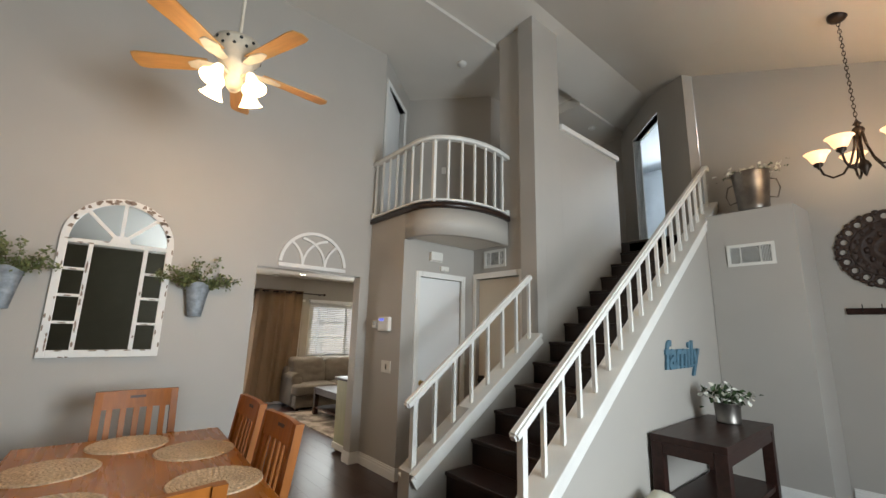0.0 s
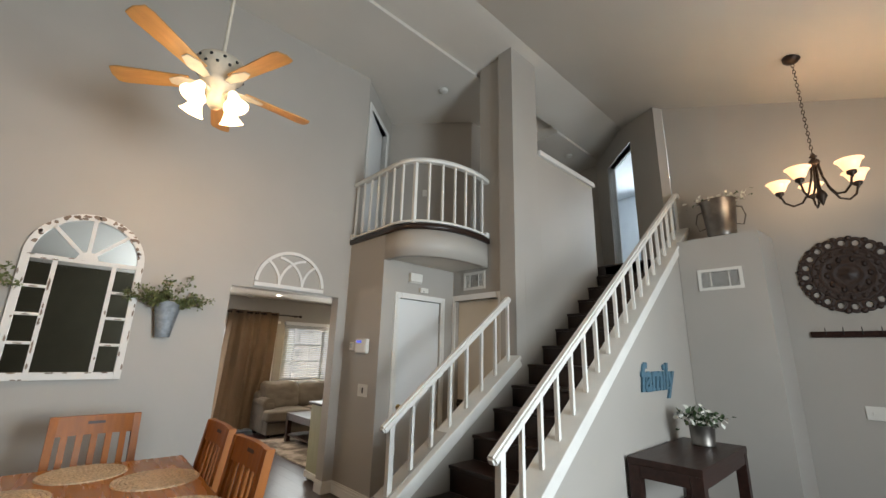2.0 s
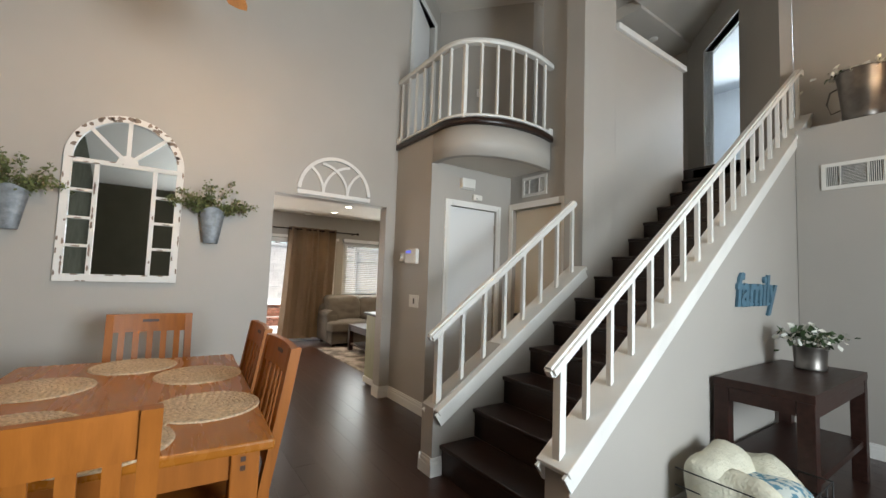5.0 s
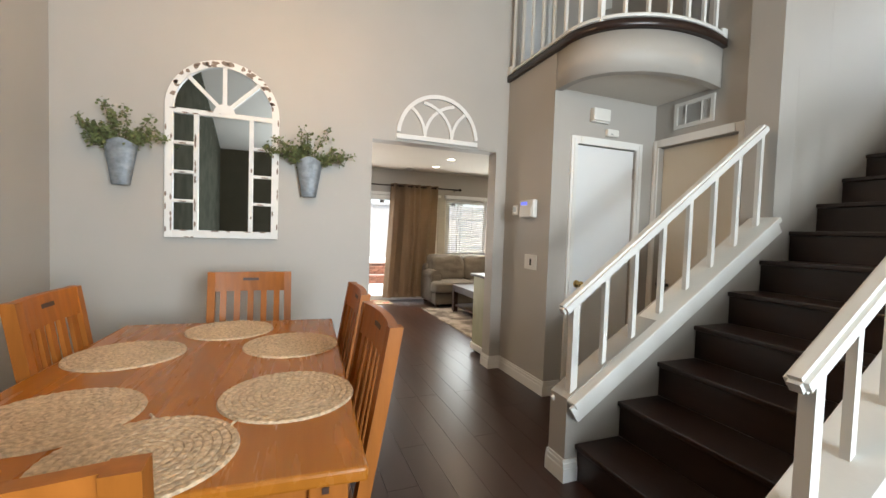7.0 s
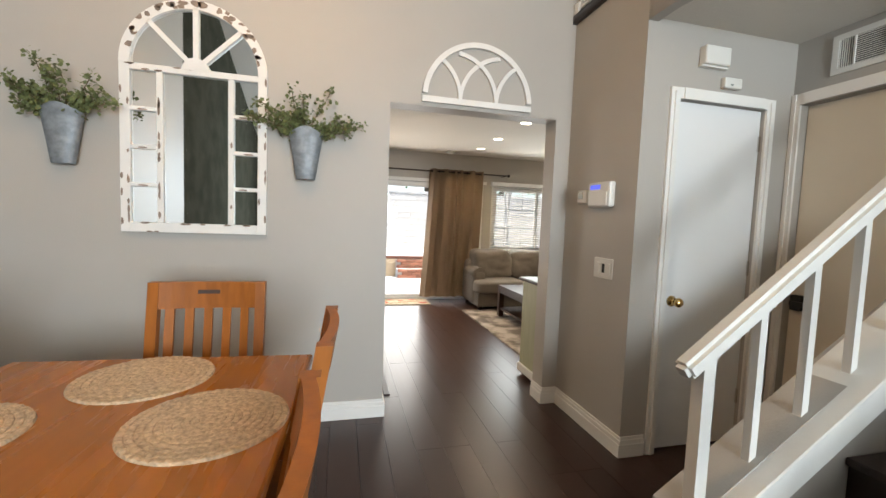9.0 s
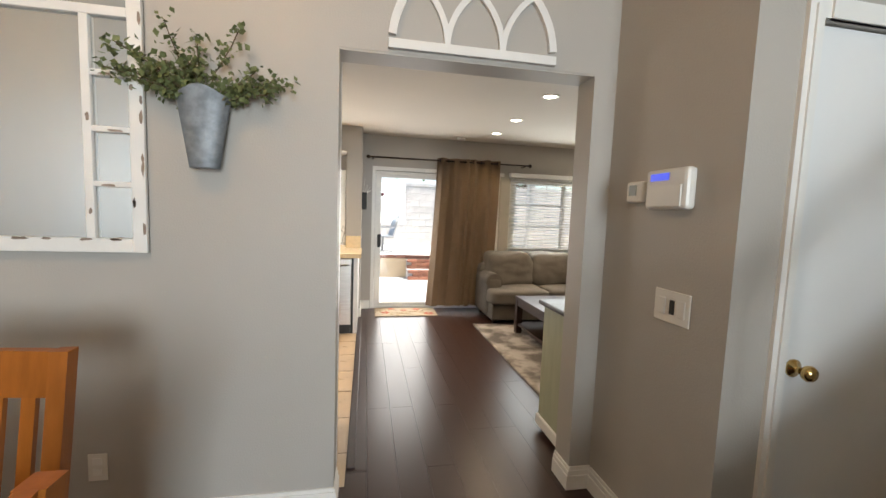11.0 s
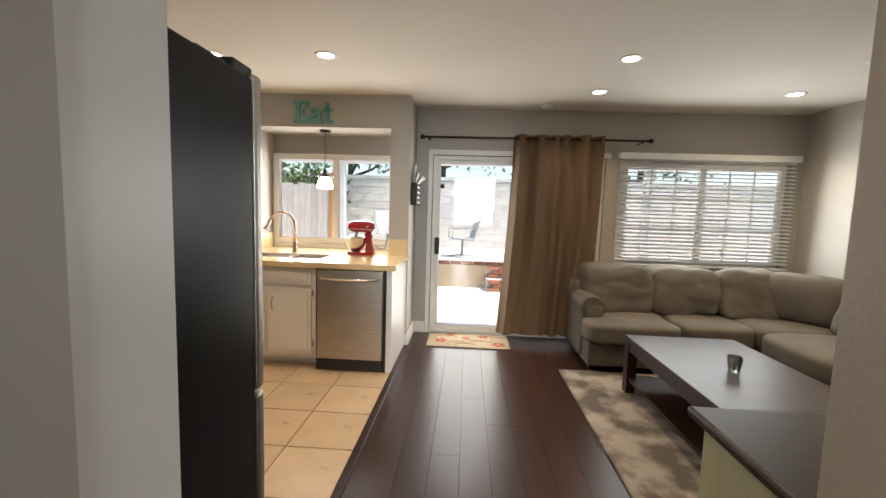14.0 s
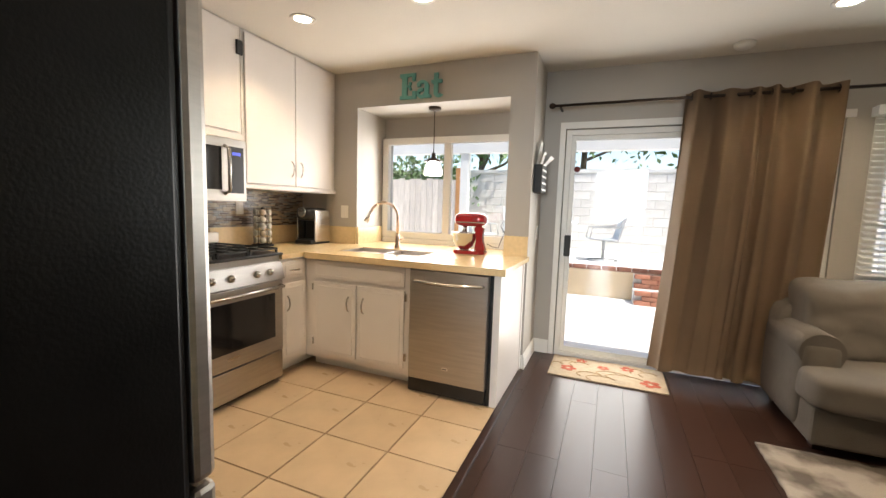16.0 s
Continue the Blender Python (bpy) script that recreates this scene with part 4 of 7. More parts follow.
for k in range(5):
    a = 1.5 + 72 * k
    bm = bmesh.new()
    slabpts = [(0.17, -0.052), (0.60, -0.07), (0.645, -0.06), (0.66, 0), (0.645, 0.06), (0.60, 0.07), (0.17, 0.052)]
    prism(bm, slabpts, -0.004, 0.004)
    o = part("blade", bm, BLADE, fan, "maple wood blade")
    o.matrix_parent_inverse = fan.matrix_basis.inverted()
    o.matrix_basis = Matrix.Translation((FX, FY, FZ + 0.12)) @ pose(0, 0, 0, 0, 0, a) @ pose(0, 0, 0, 11, 0, 0)
    bm = bmesh.new()
    prism(bm, [(0.09, -0.02), (0.16, -0.035), (0.22, -0.048), (0.30, -0.02), (0.30, 0.02), (0.22, 0.048), (0.16, 0.035), (0.09, 0.02)], -0.012, -0.005)
    o = part("blade_bracket", bm, FANWHITE, fan)
    o.matrix_parent_inverse = fan.matrix_basis.inverted()
    o.matrix_basis = Matrix.Translation((FX, FY, FZ + 0.12)) @ pose(0, 0, 0, 0, 0, a) @ pose(0, 0, 0, 11, 0, 0)
for k in range(4):
    a = radians(35 + 90 * k)
    px, py = FX + 0.13 * math.cos(a), FY + 0.13 * math.sin(a)
    bm = bmesh.new()
    tube(bm, [(FX + 0.03 * math.cos(a), FY + 0.03 * math.sin(a), FZ + 0.03), (FX + 0.08 * math.cos(a), FY + 0.08 * math.sin(a), FZ + 0.05), (px, py, FZ + 0.04)], 0.011, 8)
    part("lamp_arm", bm, FANWHITE, fan)
    bm = bmesh.new()
    lathe(bm, [(0.026, 0), (0.032, -0.02), (0.038, -0.05), (0.054, -0.085), (0.069, -0.112), (0.078, -0.12), (0.074, -0.119), (0.05, -0.085), (0.024, -0.02)], 20)
    o = part("shade", bm, SHADE, fan, "lit frosted bell shade")
    o.matrix_parent_inverse = fan.matrix_basis.inverted()
    o.matrix_basis = Matrix.Translation((px, py, FZ + 0.035)) @ pose(0, 0, 0, 0, 0, math.degrees(a)) @ pose(0, 0, 0, 0, -22, 0)
    la = new("fan_bulb", bpy.data.lights.new("fan_bulb", "POINT"))
    la.data.energy, la.data.shadow_soft_size, la.data.color = 4.2, 0.04, (1.0, 0.60, 0.28)
    la.matrix_world = Matrix.Translation((FX + 0.19 * math.cos(a), FY + 0.19 * math.sin(a), FZ - 0.10))

# ---- chandelier ----
CX, CY = 4.40, 0.06
ch = thing("chandelier", "bronze five-arm chandelier with lit alabaster shades", "chandelier", (CX, CY, 4.26))
bm = bmesh.new()
lathe(bm, [(0.012, -0.05), (0.05, -0.035), (0.068, -0.012), (0.07, 0.02)], 20, (CX, CY, 4.26))
part("canopy", bm, BRONZE, ch)
z = 4.21
k = 0
while z > 3.27:
    bm = bmesh.new()
    pts = [(CX + (0.011 * math.cos(t) if k % 2 else 0), CY + (0 if k % 2 else 0.011 * math.cos(t)), z - 0.02 + 0.024 * math.sin(t)) for t in [2 * math.pi * i / 10 for i in range(11)]]
    tube(bm, pts, 0.0032, 5)
    part("chain_link", bm, BRONZE, ch)
    z -= 0.036
    k += 1
bm = bmesh.new()
lathe(bm, [(0.0, 3.27), (0.012, 3.26), (0.03, 3.235), (0.012, 3.22), (0.035, 3.20), (0.042, 3.18), (0.028, 3.14), (0.012, 3.12), (0.010, 2.92), (0.03, 2.90), (0.042, 2.86), (0.02, 2.82), (0.014, 2.80), (0.0, 2.77)], 18, (CX, CY, 0))
part("column", bm, BRONZE, ch)
for i in range(5):
    a = radians(14 + 72 * i)
    ca, sa = math.cos(a), math.sin(a)
    arm = [(0.025, 3.17), (0.038, 3.05), (0.075, 2.92), (0.13, 2.835), (0.195, 2.82), (0.25, 2.865), (0.275, 2.945)]
    bm = bmesh.new()
    tube(bm, [(CX + r * ca, CY + r * sa, zz) for r, zz in arm], 0.009, 7)
    part("arm", bm, BRONZE, ch)
    c = (CX + 0.275 * ca, CY + 0.275 * sa, 2.95)
    bm = bmesh.new()
    lathe(bm, [(0.0, -0.035), (0.012, -0.03), (0.008, -0.02), (0.032, 0.0), (0.034, 0.022), (0.02, 0.03)], 14, c)
    part("cup", bm, BRONZE, ch)
    bm = bmesh.new()
    lathe(bm, [(0.022, 0.02), (0.045, 0.035), (0.062, 0.075), (0.078, 0.108), (0.092, 0.118), (0.088, 0.118), (0.058, 0.075), (0.02, 0.03)], 22, c)
    part("shade", bm, ALABASTER, ch, "lit amber alabaster shade")
    la = new("chandelier_bulb", bpy.data.lights.new("chandelier_bulb", "POINT"))
    la.data.energy, la.data.shadow_soft_size, la.data.color = 2.2, 0.03, (1.0, 0.66, 0.36)
    la.matrix_world = Matrix.Translation((c[0], c[1], 3.09))

# ---- carved medallion and hook rail on the east wall ----
md = thing("carved_medallion", "round carved dark wooden wall medallion", "wall decoration", (RIGHT, 0.03, 1.93))
myc, mzc, mrad = 0.03, 2.315, 0.385


def on_wall(name, profile, seg, y, z, squash=1.0):
    """A turned relief on the east wall; profile heights stand off the wall."""
    bm = bmesh.new()
    lathe(bm, profile, seg, squash=squash)
    o = part(name, bm, CARVED, md)
    o.matrix_parent_inverse = md.matrix_basis.inverted()
    o.matrix_basis = Matrix.Translation((RIGHT - 0.002, y, z)) @ pose(0, 0, 0, 0, -90, 0)
    return o


on_wall("relief_disc", [(0.275, 0), (0.275, 0.016), (0.262, 0.024), (0.245, 0.016), (0.215, 0.013), (0.20, 0.022), (0.185, 0.014), (0.125, 0.012), (0.11, 0.02), (0.095, 0.012), (0.05, 0.012), (0.035, 0.028), (0.0, 0.034)], 40, myc, mzc)


def petal(name, r, t, a, b, hole):
    bm = bmesh.new()
    n = 14
    rows = []
    for u in range(n):
        th = 2 * math.pi * u / n
        ring = []
        for k, d in ((1.0, 0.002), (0.95, 0.018), (hole + 0.12, 0.022), (hole, 0.002)):
            rr, ss = r + a * k * math.cos(th), b * k * math.sin(th)
            ring.append(bm.verts.new((RIGHT - d, myc + rr * math.cos(t) - ss * math.sin(t), mzc + rr * math.sin(t) + ss * math.cos(t))))
        rows.append(ring)
    for u in range(n):
        for k in range(4):
            bm.faces.new((rows[u][k], rows[(u + 1) % n][k], rows[(u + 1) % n][(k + 1) % 4], rows[u][(k + 1) % 4]))
    bmesh.ops.recalc_face_normals(bm, faces=bm.faces[:])
    part(name, bm, CARVED, md)


for i in range(20):
    petal("scallop", 0.318, 2 * math.pi * i / 20, 0.064, 0.060, 0.42)
for i in range(20):
    t = 2 * math.pi * (i + 0.5) / 20
    on_wall("rim_bead", [(0.028, 0), (0.026, 0.018), (0.012, 0.026), (0, 0.027)], 8, myc + 0.362 * math.cos(t), mzc + 0.362 * math.sin(t))
for i in range(16):
    t = 2 * math.pi * i / 16
    on_wall("scroll", [(0.026, 0.010), (0.022, 0.026), (0.010, 0.018), (0, 0.028)], 10, myc + 0.232 * math.cos(t), mzc + 0.232 * math.sin(t), 0.8)
for i in range(10):
    t = 2 * math.pi * i / 10
    on_wall("leaf_boss", [(0.034, 0.010), (0.026, 0.024), (0.008, 0.030), (0, 0.031)], 10, myc + 0.155 * math.cos(t), mzc + 0.155 * math.sin(t), 0.6)
hk = thing("hook_rail", "dark wooden wall rail with small hooks", "hook rail", (RIGHT, 0.0, 1.8))
boxes("board", ESPRESSO, (RIGHT - 0.02, -0.42, 1.705, RIGHT, 0.395, 1.765), parent=hk, r=0.003)
for i in range(6):
    y = 0.28 - 0.13 * i
    bm = bmesh.new()
    tube(bm, [(RIGHT - 0.02, y, 1.735), (RIGHT - 0.045, y, 1.735), (RIGHT - 0.05, y, 1.76), (RIGHT - 0.045, y, 1.80)], 0.004, 6)
    part("hook", bm, IRON, hk)

# pail of flowers on the ledge
pl = thing("ledge_bucket", "tarnished tin pail with white flowers on the ledge", "bucket", (5.0, 0.94, 2.785))
bm = bmesh.new()
lathe(bm, [(0.130, 0), (0.135, 0.01), (0.143, 0.06), (0.140, 0.066), (0.172, 0.41), (0.182, 0.425), (0.173, 0.425), (0.163, 0.39), (0.125, 0.02)], 26, (5.0, 0.94, 2.786))
part("pail", bm, PEWTER, pl)
for s in (-1, 1):
    bm = bmesh.new()
    tube(bm, [(5.0, 0.94 + s * 0.165, 3.12), (5.0, 0.94 + s * 0.215, 3.10), (5.0, 0.94 + s * 0.24, 3.00), (5.0, 0.94 + s * 0.21, 2.90), (5.0, 0.94 + s * 0.148, 2.92)], 0.007, 6)
    part("handle", bm, PEWTER, pl)
bm = bmesh.new()
leafy(bm, (4.98, 0.93, 3.225), 150, (0.06, 0.125, 0.022), 0.03, 5, 0.8)
part("flowers", bm, PETAL, pl, "white silk blossoms")
bm = bmesh.new()
leafy(bm, (4.98, 0.93, 3.215), 60, (0.06, 0.12, 0.02), 0.03, 6)
part("leaves", bm, LEAFDARK, pl)

# ---- sign, console table and pet basket by the stair wall ----
sg = thing("family_sign", "blue wooden family word sign on the wall", "wall sign", (4.0, 1.38, 1.2))
me = text_mesh("family", 0.33, 0.018, 0.22, 0.009)
me.materials.append(BLUESIGN)
o = linked("letters", me, sg)
o.matrix_basis = Matrix.Translation((3.85, 1.369, 1.19)) @ pose(0, 0, 0, 90, 0, 0)
boxes("joining_bar", BLUESIGN, (3.52, 1.366, 1.186, 4.13, 1.3775, 1.204), parent=sg, r=0.003)

tb = thing("console_table", "dark espresso wooden side table with a lower shelf", "side table", (3.95, 1.1, 0))
TX0, TX1, TY0, TY1 = 3.06, 4.30, 0.86, 1.355
boxes("tabletop", ESPRESSO, (TX0, TY0, 0.70, TX1, TY1, 0.75), parent=tb, r=0.004)
for x in (TX0 + 0.003, TX1 - 0.083):
    for y in (TY0 + 0.003, TY1 - 0.083):
        boxes("leg", ESPRESSO, (x, y, 0, x + 0.08, y + 0.08, 0.70), parent=tb, r=0.003)
boxes("apron", ESPRESSO, (TX0 + 0.085, TY0 + 0.006, 0.62, TX1 - 0.085, TY0 + 0.03, 0.70), parent=tb)
boxes("apron", ESPRESSO, (TX0 + 0.006, TY0 + 0.085, 0.62, TX0 + 0.03, TY1 - 0.085, 0.70), parent=tb)
boxes("apron", ESPRESSO, (TX1 - 0.03, TY0 + 0.085, 0.62, TX1 - 0.006, TY1 - 0.085, 0.70), parent=tb)
boxes("shelf", ESPRESSO, (TX0 + 0.02, TY0 + 0.02, 0.24, TX1 - 0.02, TY1 - 0.02, 0.28), parent=tb)
pt = thing("flower_pot", "shiny tin pot with white flowers on the table", "flower pot", (4.0, 1.10, 0.75))
bm = bmesh.new()
lathe(bm, [(0.088, 0), (0.09, 0.005), (0.093, 0.02), (0.09, 0.025), (0.098, 0.16), (0.102, 0.165), (0.095, 0.165), (0.085, 0.02)], 24, (4.0, 1.10, 0.751))
part("pot", bm, PEWTER, pt)
bm = bmesh.new()
leafy(bm, (4.0, 1.10, 0.97), 120, (0.07, 0.07, 0.035), 0.034, 15, 0.6)
part("leaves", bm, LEAFDARK, pt)["kind"] = "stuff"
bm = bmesh.new()
leafy(bm, (4.0, 1.10, 0.985), 110, (0.075, 0.075, 0.04), 0.026, 16, 0.85)
part("flowers", bm, PETAL, pt, "white silk blossoms")["kind"] = "stuff"

bk = thing("pet_bed_basket", "wire basket draped with cream fleece and blue patterned blanket", "pet bed", (2.80, 1.05, 0))
BX0, BX1, BY0, BY1 = 2.50, 3.06, 0.80, 1.32
for k, q in enumerate(((BX0 + 0.02, BY1 - 0.24, 0.04, BX1 - 0.02, BY1, 0.43), (BX0 + 0.01, BY0 + 0.06, 0.05, BX0 + 0.22, BY1 - 0.06, 0.40), (BX1 - 0.22, BY0 + 0.05, 0.05, BX1 - 0.01, BY1 - 0.06, 0.38))):
    bm = bmesh.new()
    cushion(bm, *q, 2.6, 0.07, 3.0 + 4 * k, 12)
    for v in bm.verts:
        v.co += Vector((0, 0, 0.018 * noise.noise(v.co * 14)))
    part("fleece_throw", bm, FLEECE, bk)
bm = bmesh.new()
cushion(bm, BX0 + 0.12, BY0 + 0.02, 0.04, BX1 - 0.10, BY1 - 0.16, 0.33, 3.2, 0.03, 9.0, 9)
part("patterned_blanket", bm, BLUEPAT, bk, "blue and white patterned blanket")
for z in (0.06, 0.15, 0.24, 0.33):
    bm = bmesh.new()
    tube(bm, [(BX0, BY1, z), (BX0, BY0, z), (BX1, BY0, z), (BX1, BY1, z)], 0.004, 6)
    part("wire", bm, IRON, bk)
for k in range(6):
    x = BX0 + (BX1 - BX0) * k / 5
    bm = bmesh.new()
    tube(bm, [(x, BY0, 0), (x, BY0, 0.335)], 0.004, 6)
    part("wire", bm, IRON, bk)
boxes("tray", IRON, (BX0, BY0, 0, BX1, BY1, 0.02), parent=bk)

# ---- dining table, chairs and placemats ----
dt = thing("dining_table", "honey oak rectangular dining table with square legs", "dining table", (0.005, 2.494, 0))
DX0, DX1, DY0, DY1 = -0.515, 0.525, 1.694, 3.294
boxes("tabletop", OAKTOP, (DX0, DY0, 0.715, DX1, DY1, 0.75), parent=dt, r=0.008)
for x in (DX0 + 0.04, DX1 - 0.13):
    for y in (DY0 + 0.04, DY1 - 0.13):
        boxes("leg", OAK, (x, y, 0, x + 0.09, y + 0.09, 0.714), parent=dt, r=0.005)
        for z in (0.655, 0.685):
            boxes("peg", INLAY, (x + 0.03, y - 0.002, z - 0.008, x + 0.046, y + 0.002, z + 0.008), parent=dt)
boxes("apron", OAK, (DX0 + 0.13, DY0 + 0.055, 0.62, DX1 - 0.13, DY0 + 0.08, 0.714), parent=dt)
boxes("apron", OAK, (DX0 + 0.13, DY1 - 0.08, 0.62, DX1 - 0.13, DY1 - 0.055, 0.714), parent=dt)
boxes("apron", OAK, (DX0 + 0.055, DY0 + 0.13, 0.62, DX0 + 0.08, DY1 - 0.13, 0.714), parent=dt)
boxes("apron", OAK, (DX1 - 0.08, DY0 + 0.13, 0.62, DX1 - 0.055, DY1 - 0.13, 0.714), parent=dt)

dt.matrix_basis = pose(0.005, 2.494, 0, 0, 0, -2.8)


def chair():
    """Slat-back chair at the origin, facing -y; its back stands at +y."""
    c = thing("dining_chair", "honey oak slat-back dining chair with dark inlay", "chair", group="chairs round the dining table")
    bm = bmesh.new()
    box(bm, -0.22, -0.22, 0.43, 0.22, 0.2, 0.46, r=0.012)
    part("seat", bm, OAK, c)
    lean = lambda z: 0.19 + max(0, z - 0.45) * 0.165
    for s in (-1, 1):
        bm = bmesh.new()
        pts = [(0.19, 0.0), (0.185, 0.45), (lean(0.75), 0.75), (lean(1.0), 1.0)]
        slab(bm, [(y, z) for y, z in pts] + [(y + 0.042, z) for y, z in pts[::-1]], "x", s * 0.215 - 0.021, s * 0.215 + 0.021)
        part("back_leg", bm, OAK, c)
        boxes("front_leg", OAK, (s * 0.2 - 0.02, -0.21, 0, s * 0.2 + 0.02, -0.17, 0.43), parent=c, r=0.003)
        boxes("side_rail", OAK, (s * 0.2 - 0.01, -0.168, 0.37, s * 0.2 + 0.01, 0.187, 0.43), parent=c)
        boxes("stretcher", OAK, (s * 0.2 - 0.01, -0.168, 0.17, s * 0.2 + 0.01, 0.187, 0.20), parent=c)
    def bent(name, z0, z1, x0, x1, th, mat=OAK, n=8, out=0.0, label=""):
        bm = bmesh.new()
        for i in range(n):
            q = []
            for j in (i, i + 1):
                x = x0 + (x1 - x0) * j / n
                q.append((x, 0.022 * (1 - (x / 0.22) ** 2)))
            a = [bm.verts.new((x, lean(z) + b + o - out, z)) for (x, b) in q for z in (z0, z1) for o in (0, th + out)]
            for f in ((0, 1, 3, 2), (4, 6, 7, 5), (0, 4, 5, 1), (2, 3, 7, 6), (0, 2, 6, 4), (1, 5, 7, 3)):
                bm.faces.new([a[k] for k in f])
        bmesh.ops.remove_doubles(bm, verts=bm.verts[:], dist=1e-5)
        bmesh.ops.recalc_face_normals(bm, faces=bm.faces[:])
        part(name, bm, mat, c, label)
    bent("top_rail", 0.885, 1.0, -0.195, 0.195, 0.028)
    bent("lower_rail", 0.52, 0.57, -0.195, 0.195, 0.024)
    bent("inlay", 0.948, 0.965, -0.045, 0.045, 0.010, INLAY, 4, 0.0012, "dark inlaid bar")
    for i in range(5):
        x = -0.15 + 0.075 * i
        bent("slat", 0.57, 0.885, x - 0.017, x + 0.017, 0.016, OAK, 2)
    bm = bmesh.new()
    box(bm, -0.19, -0.205, 0.37, 0.19, -0.185, 0.43)
    part("front_rail", bm, OAK, c)
    return c


first = chair()
PLACES = [(0.10, 3.275, 1), (-0.265, 2.78, 90), (-0.275, 2.12, 92), (0.335, 2.80, -91), (0.31, 2.17, -90), (-0.09, 1.64, 181)]
for x, y, a in PLACES[1:]:
    copy_thing(first, pose(x, y, 0, 0, 0, a))
first.matrix_basis = pose(*PLACES[0][:2], 0, 0, 0, PLACES[0][2])


def placemat(x, y, turn, frayed):
    p = thing("placemat", "round woven seagrass placemat" + (" with a frayed end" if frayed else "") + " on the table", "placemat", (x, y, 0.75), "placemats")
    rnd = random.Random(int(x * 100) + 7)
    R = 0.203
    for k in range(10):
        r = R - 0.02 * k - 0.01
        if r < 0.012:
            break
        bm = bmesh.new()
        n = max(8, 2 * round(math.pi * r / 0.013))
        rings = []
        for i in range(n):
            t = 2 * math.pi * i / n
            w = 0.0105
            zz = 0.0062 + 0.0024 * ((i + k) % 2) + rnd.uniform(-0.0006, 0.0012)
            rings.append([bm.verts.new((x + (r + dr) * math.cos(t + turn), y + (r + dr) * math.sin(t + turn), 0.7505 + zz * h)) for dr, h in ((-w, 0.45), (-w * 0.7, 0.9), (0, 1), (w * 0.7, 0.9), (w, 0.45 if k else 0.0))])
        for i in range(n):
            for j in range(4):
                bm.faces.new((rings[i][j], rings[(i + 1) % n][j], rings[(i + 1) % n][j + 1], rings[i][j + 1]))
        part("braid_ring", bm, JUTE, p)
    bm = bmesh.new()
    lathe(bm, [(0.012, 0.0006), (0.01, 0.007), (0, 0.008)], 10, (x, y, 0.75))
    part("centre", bm, JUTE, p)
    if frayed:
        bm = bmesh.new()
        tube(bm, [(x + R * math.cos(frayed), y + R * math.sin(frayed), 0.756), (x + (R + 0.03) * math.cos(frayed + 0.05), y + (R + 0.03) * math.sin(frayed + 0.05), 0.757)], 0.004, 5)
        part("loose_end", bm, JUTE, p)


for x, y, t, f in ((-0.29, 2.735, 0.3, 0), (0.04, 3.085, 0.9, 0), (0.33, 2.735, 1.4, 0), (0.316, 2.145, 2.0, 4.0), (-0.275, 2.15, 2.6, 0), (0.0, 1.86, 3.1, 1.7)):
    placemat(x, y, t, f)

# ---- kitchen ----
def pull(name, parent, x, y, z, length, axis, nx, ny, mat=None):
    """Arched bar handle that stands off a face with normal (nx, ny); axis 'z' upright, 'h' level."""
    bm = bmesh.new()
    pts = []
    for i in range(7):
        t = i / 6
        o = 0.006 + 0.024 * math.sin(math.pi * t) ** 0.6
        s = (t - 0.5) * length
        dx, dy, dz = (0, 0, s) if axis == "z" else ((s * abs(ny)), (s * abs(nx)), 0)
        pts.append((x + nx * o + dx, y + ny * o + dy, z + dz))
    tube(bm, pts, 0.0055, 6)
    return part(name, bm, mat or CHROME, parent)


CF, CL = 6.97, -0.52          # cabinet fronts: sink run (y) and range run (x)
CT0, CT1 = 0.872, 0.905


def raised(name, parent, axis, d, a0, a1, z0, z1, n):
    """Raised panel door or drawer front on a face."""
    bm = bmesh.new()
    for inset, t0, t1 in ((0, 0.001, 0.018), (0.028, 0.0181, 0.022)):
        u0, u1 = sorted((d + n * t0, d + n * t1))
        q = (a0 + inset, u0, z0 + inset, a1 - inset, u1, z1 - inset) if axis == "y" else (u0, a0 + inset, z0 + inset, u1, a1 - inset, z1 - inset)
        box(bm, *q, r=0.004)
    return part(name, bm, CABWHITE, parent)


sb = thing("sink_cabinet", "white sink base cabinet with two panel doors", "kitchen cabinet", (0, 7.3, 0))
boxes("body", CABWHITE, (CL + 0.004, CF, 0.10, 0.368, KITY, CT0 - 0.001), parent=sb)
boxes("toe_kick", DOORWHITE, (CL + 0.004, CF + 0.11, 0, 0.368, KITY, 0.099), parent=sb)
raised("false_front", sb, "y", CF, -0.43, 0.335, 0.715, 0.85, -1)
for a0, a1, hx in ((-0.43, -0.055, -0.11), (-0.045, 0.335, 0.015)):
    dr = raised("door", sb, "y", CF, a0, a1, 0.14, 0.69, -1)
    pull("handle", dr, hx, CF - 0.022, 0.55, 0.11, "z", 0, -1)
for z in (0.2, 0.62):
    boxes("hinge", CHROME, (0.336, CF - 0.016, z, 0.352, CF - 0.001, z + 0.05), parent=sb)
    boxes("hinge", CHROME, (-0.447, CF - 0.016, z, -0.432, CF - 0.001, z + 0.05), parent=sb)
cb = thing("corner_cabinet", "narrow white base cabinet with drawer and door", "kitchen cabinet", (CL - 0.3, 6.8, 0))
boxes("body", CABWHITE, (LEFT, 6.70, 0.10, CL, KITY, CT0 - 0.001), parent=cb)
boxes("toe_kick", DOORWHITE, (LEFT, 6.70, 0, CL - 0.10, KITY, 0.099), parent=cb)
dr = raised("drawer", cb, "x", CL, 6.715, 6.94, 0.715, 0.85, 1)
pull("handle", dr, CL + 0.022, 6.825, 0.785, 0.10, "h", 1, 0)
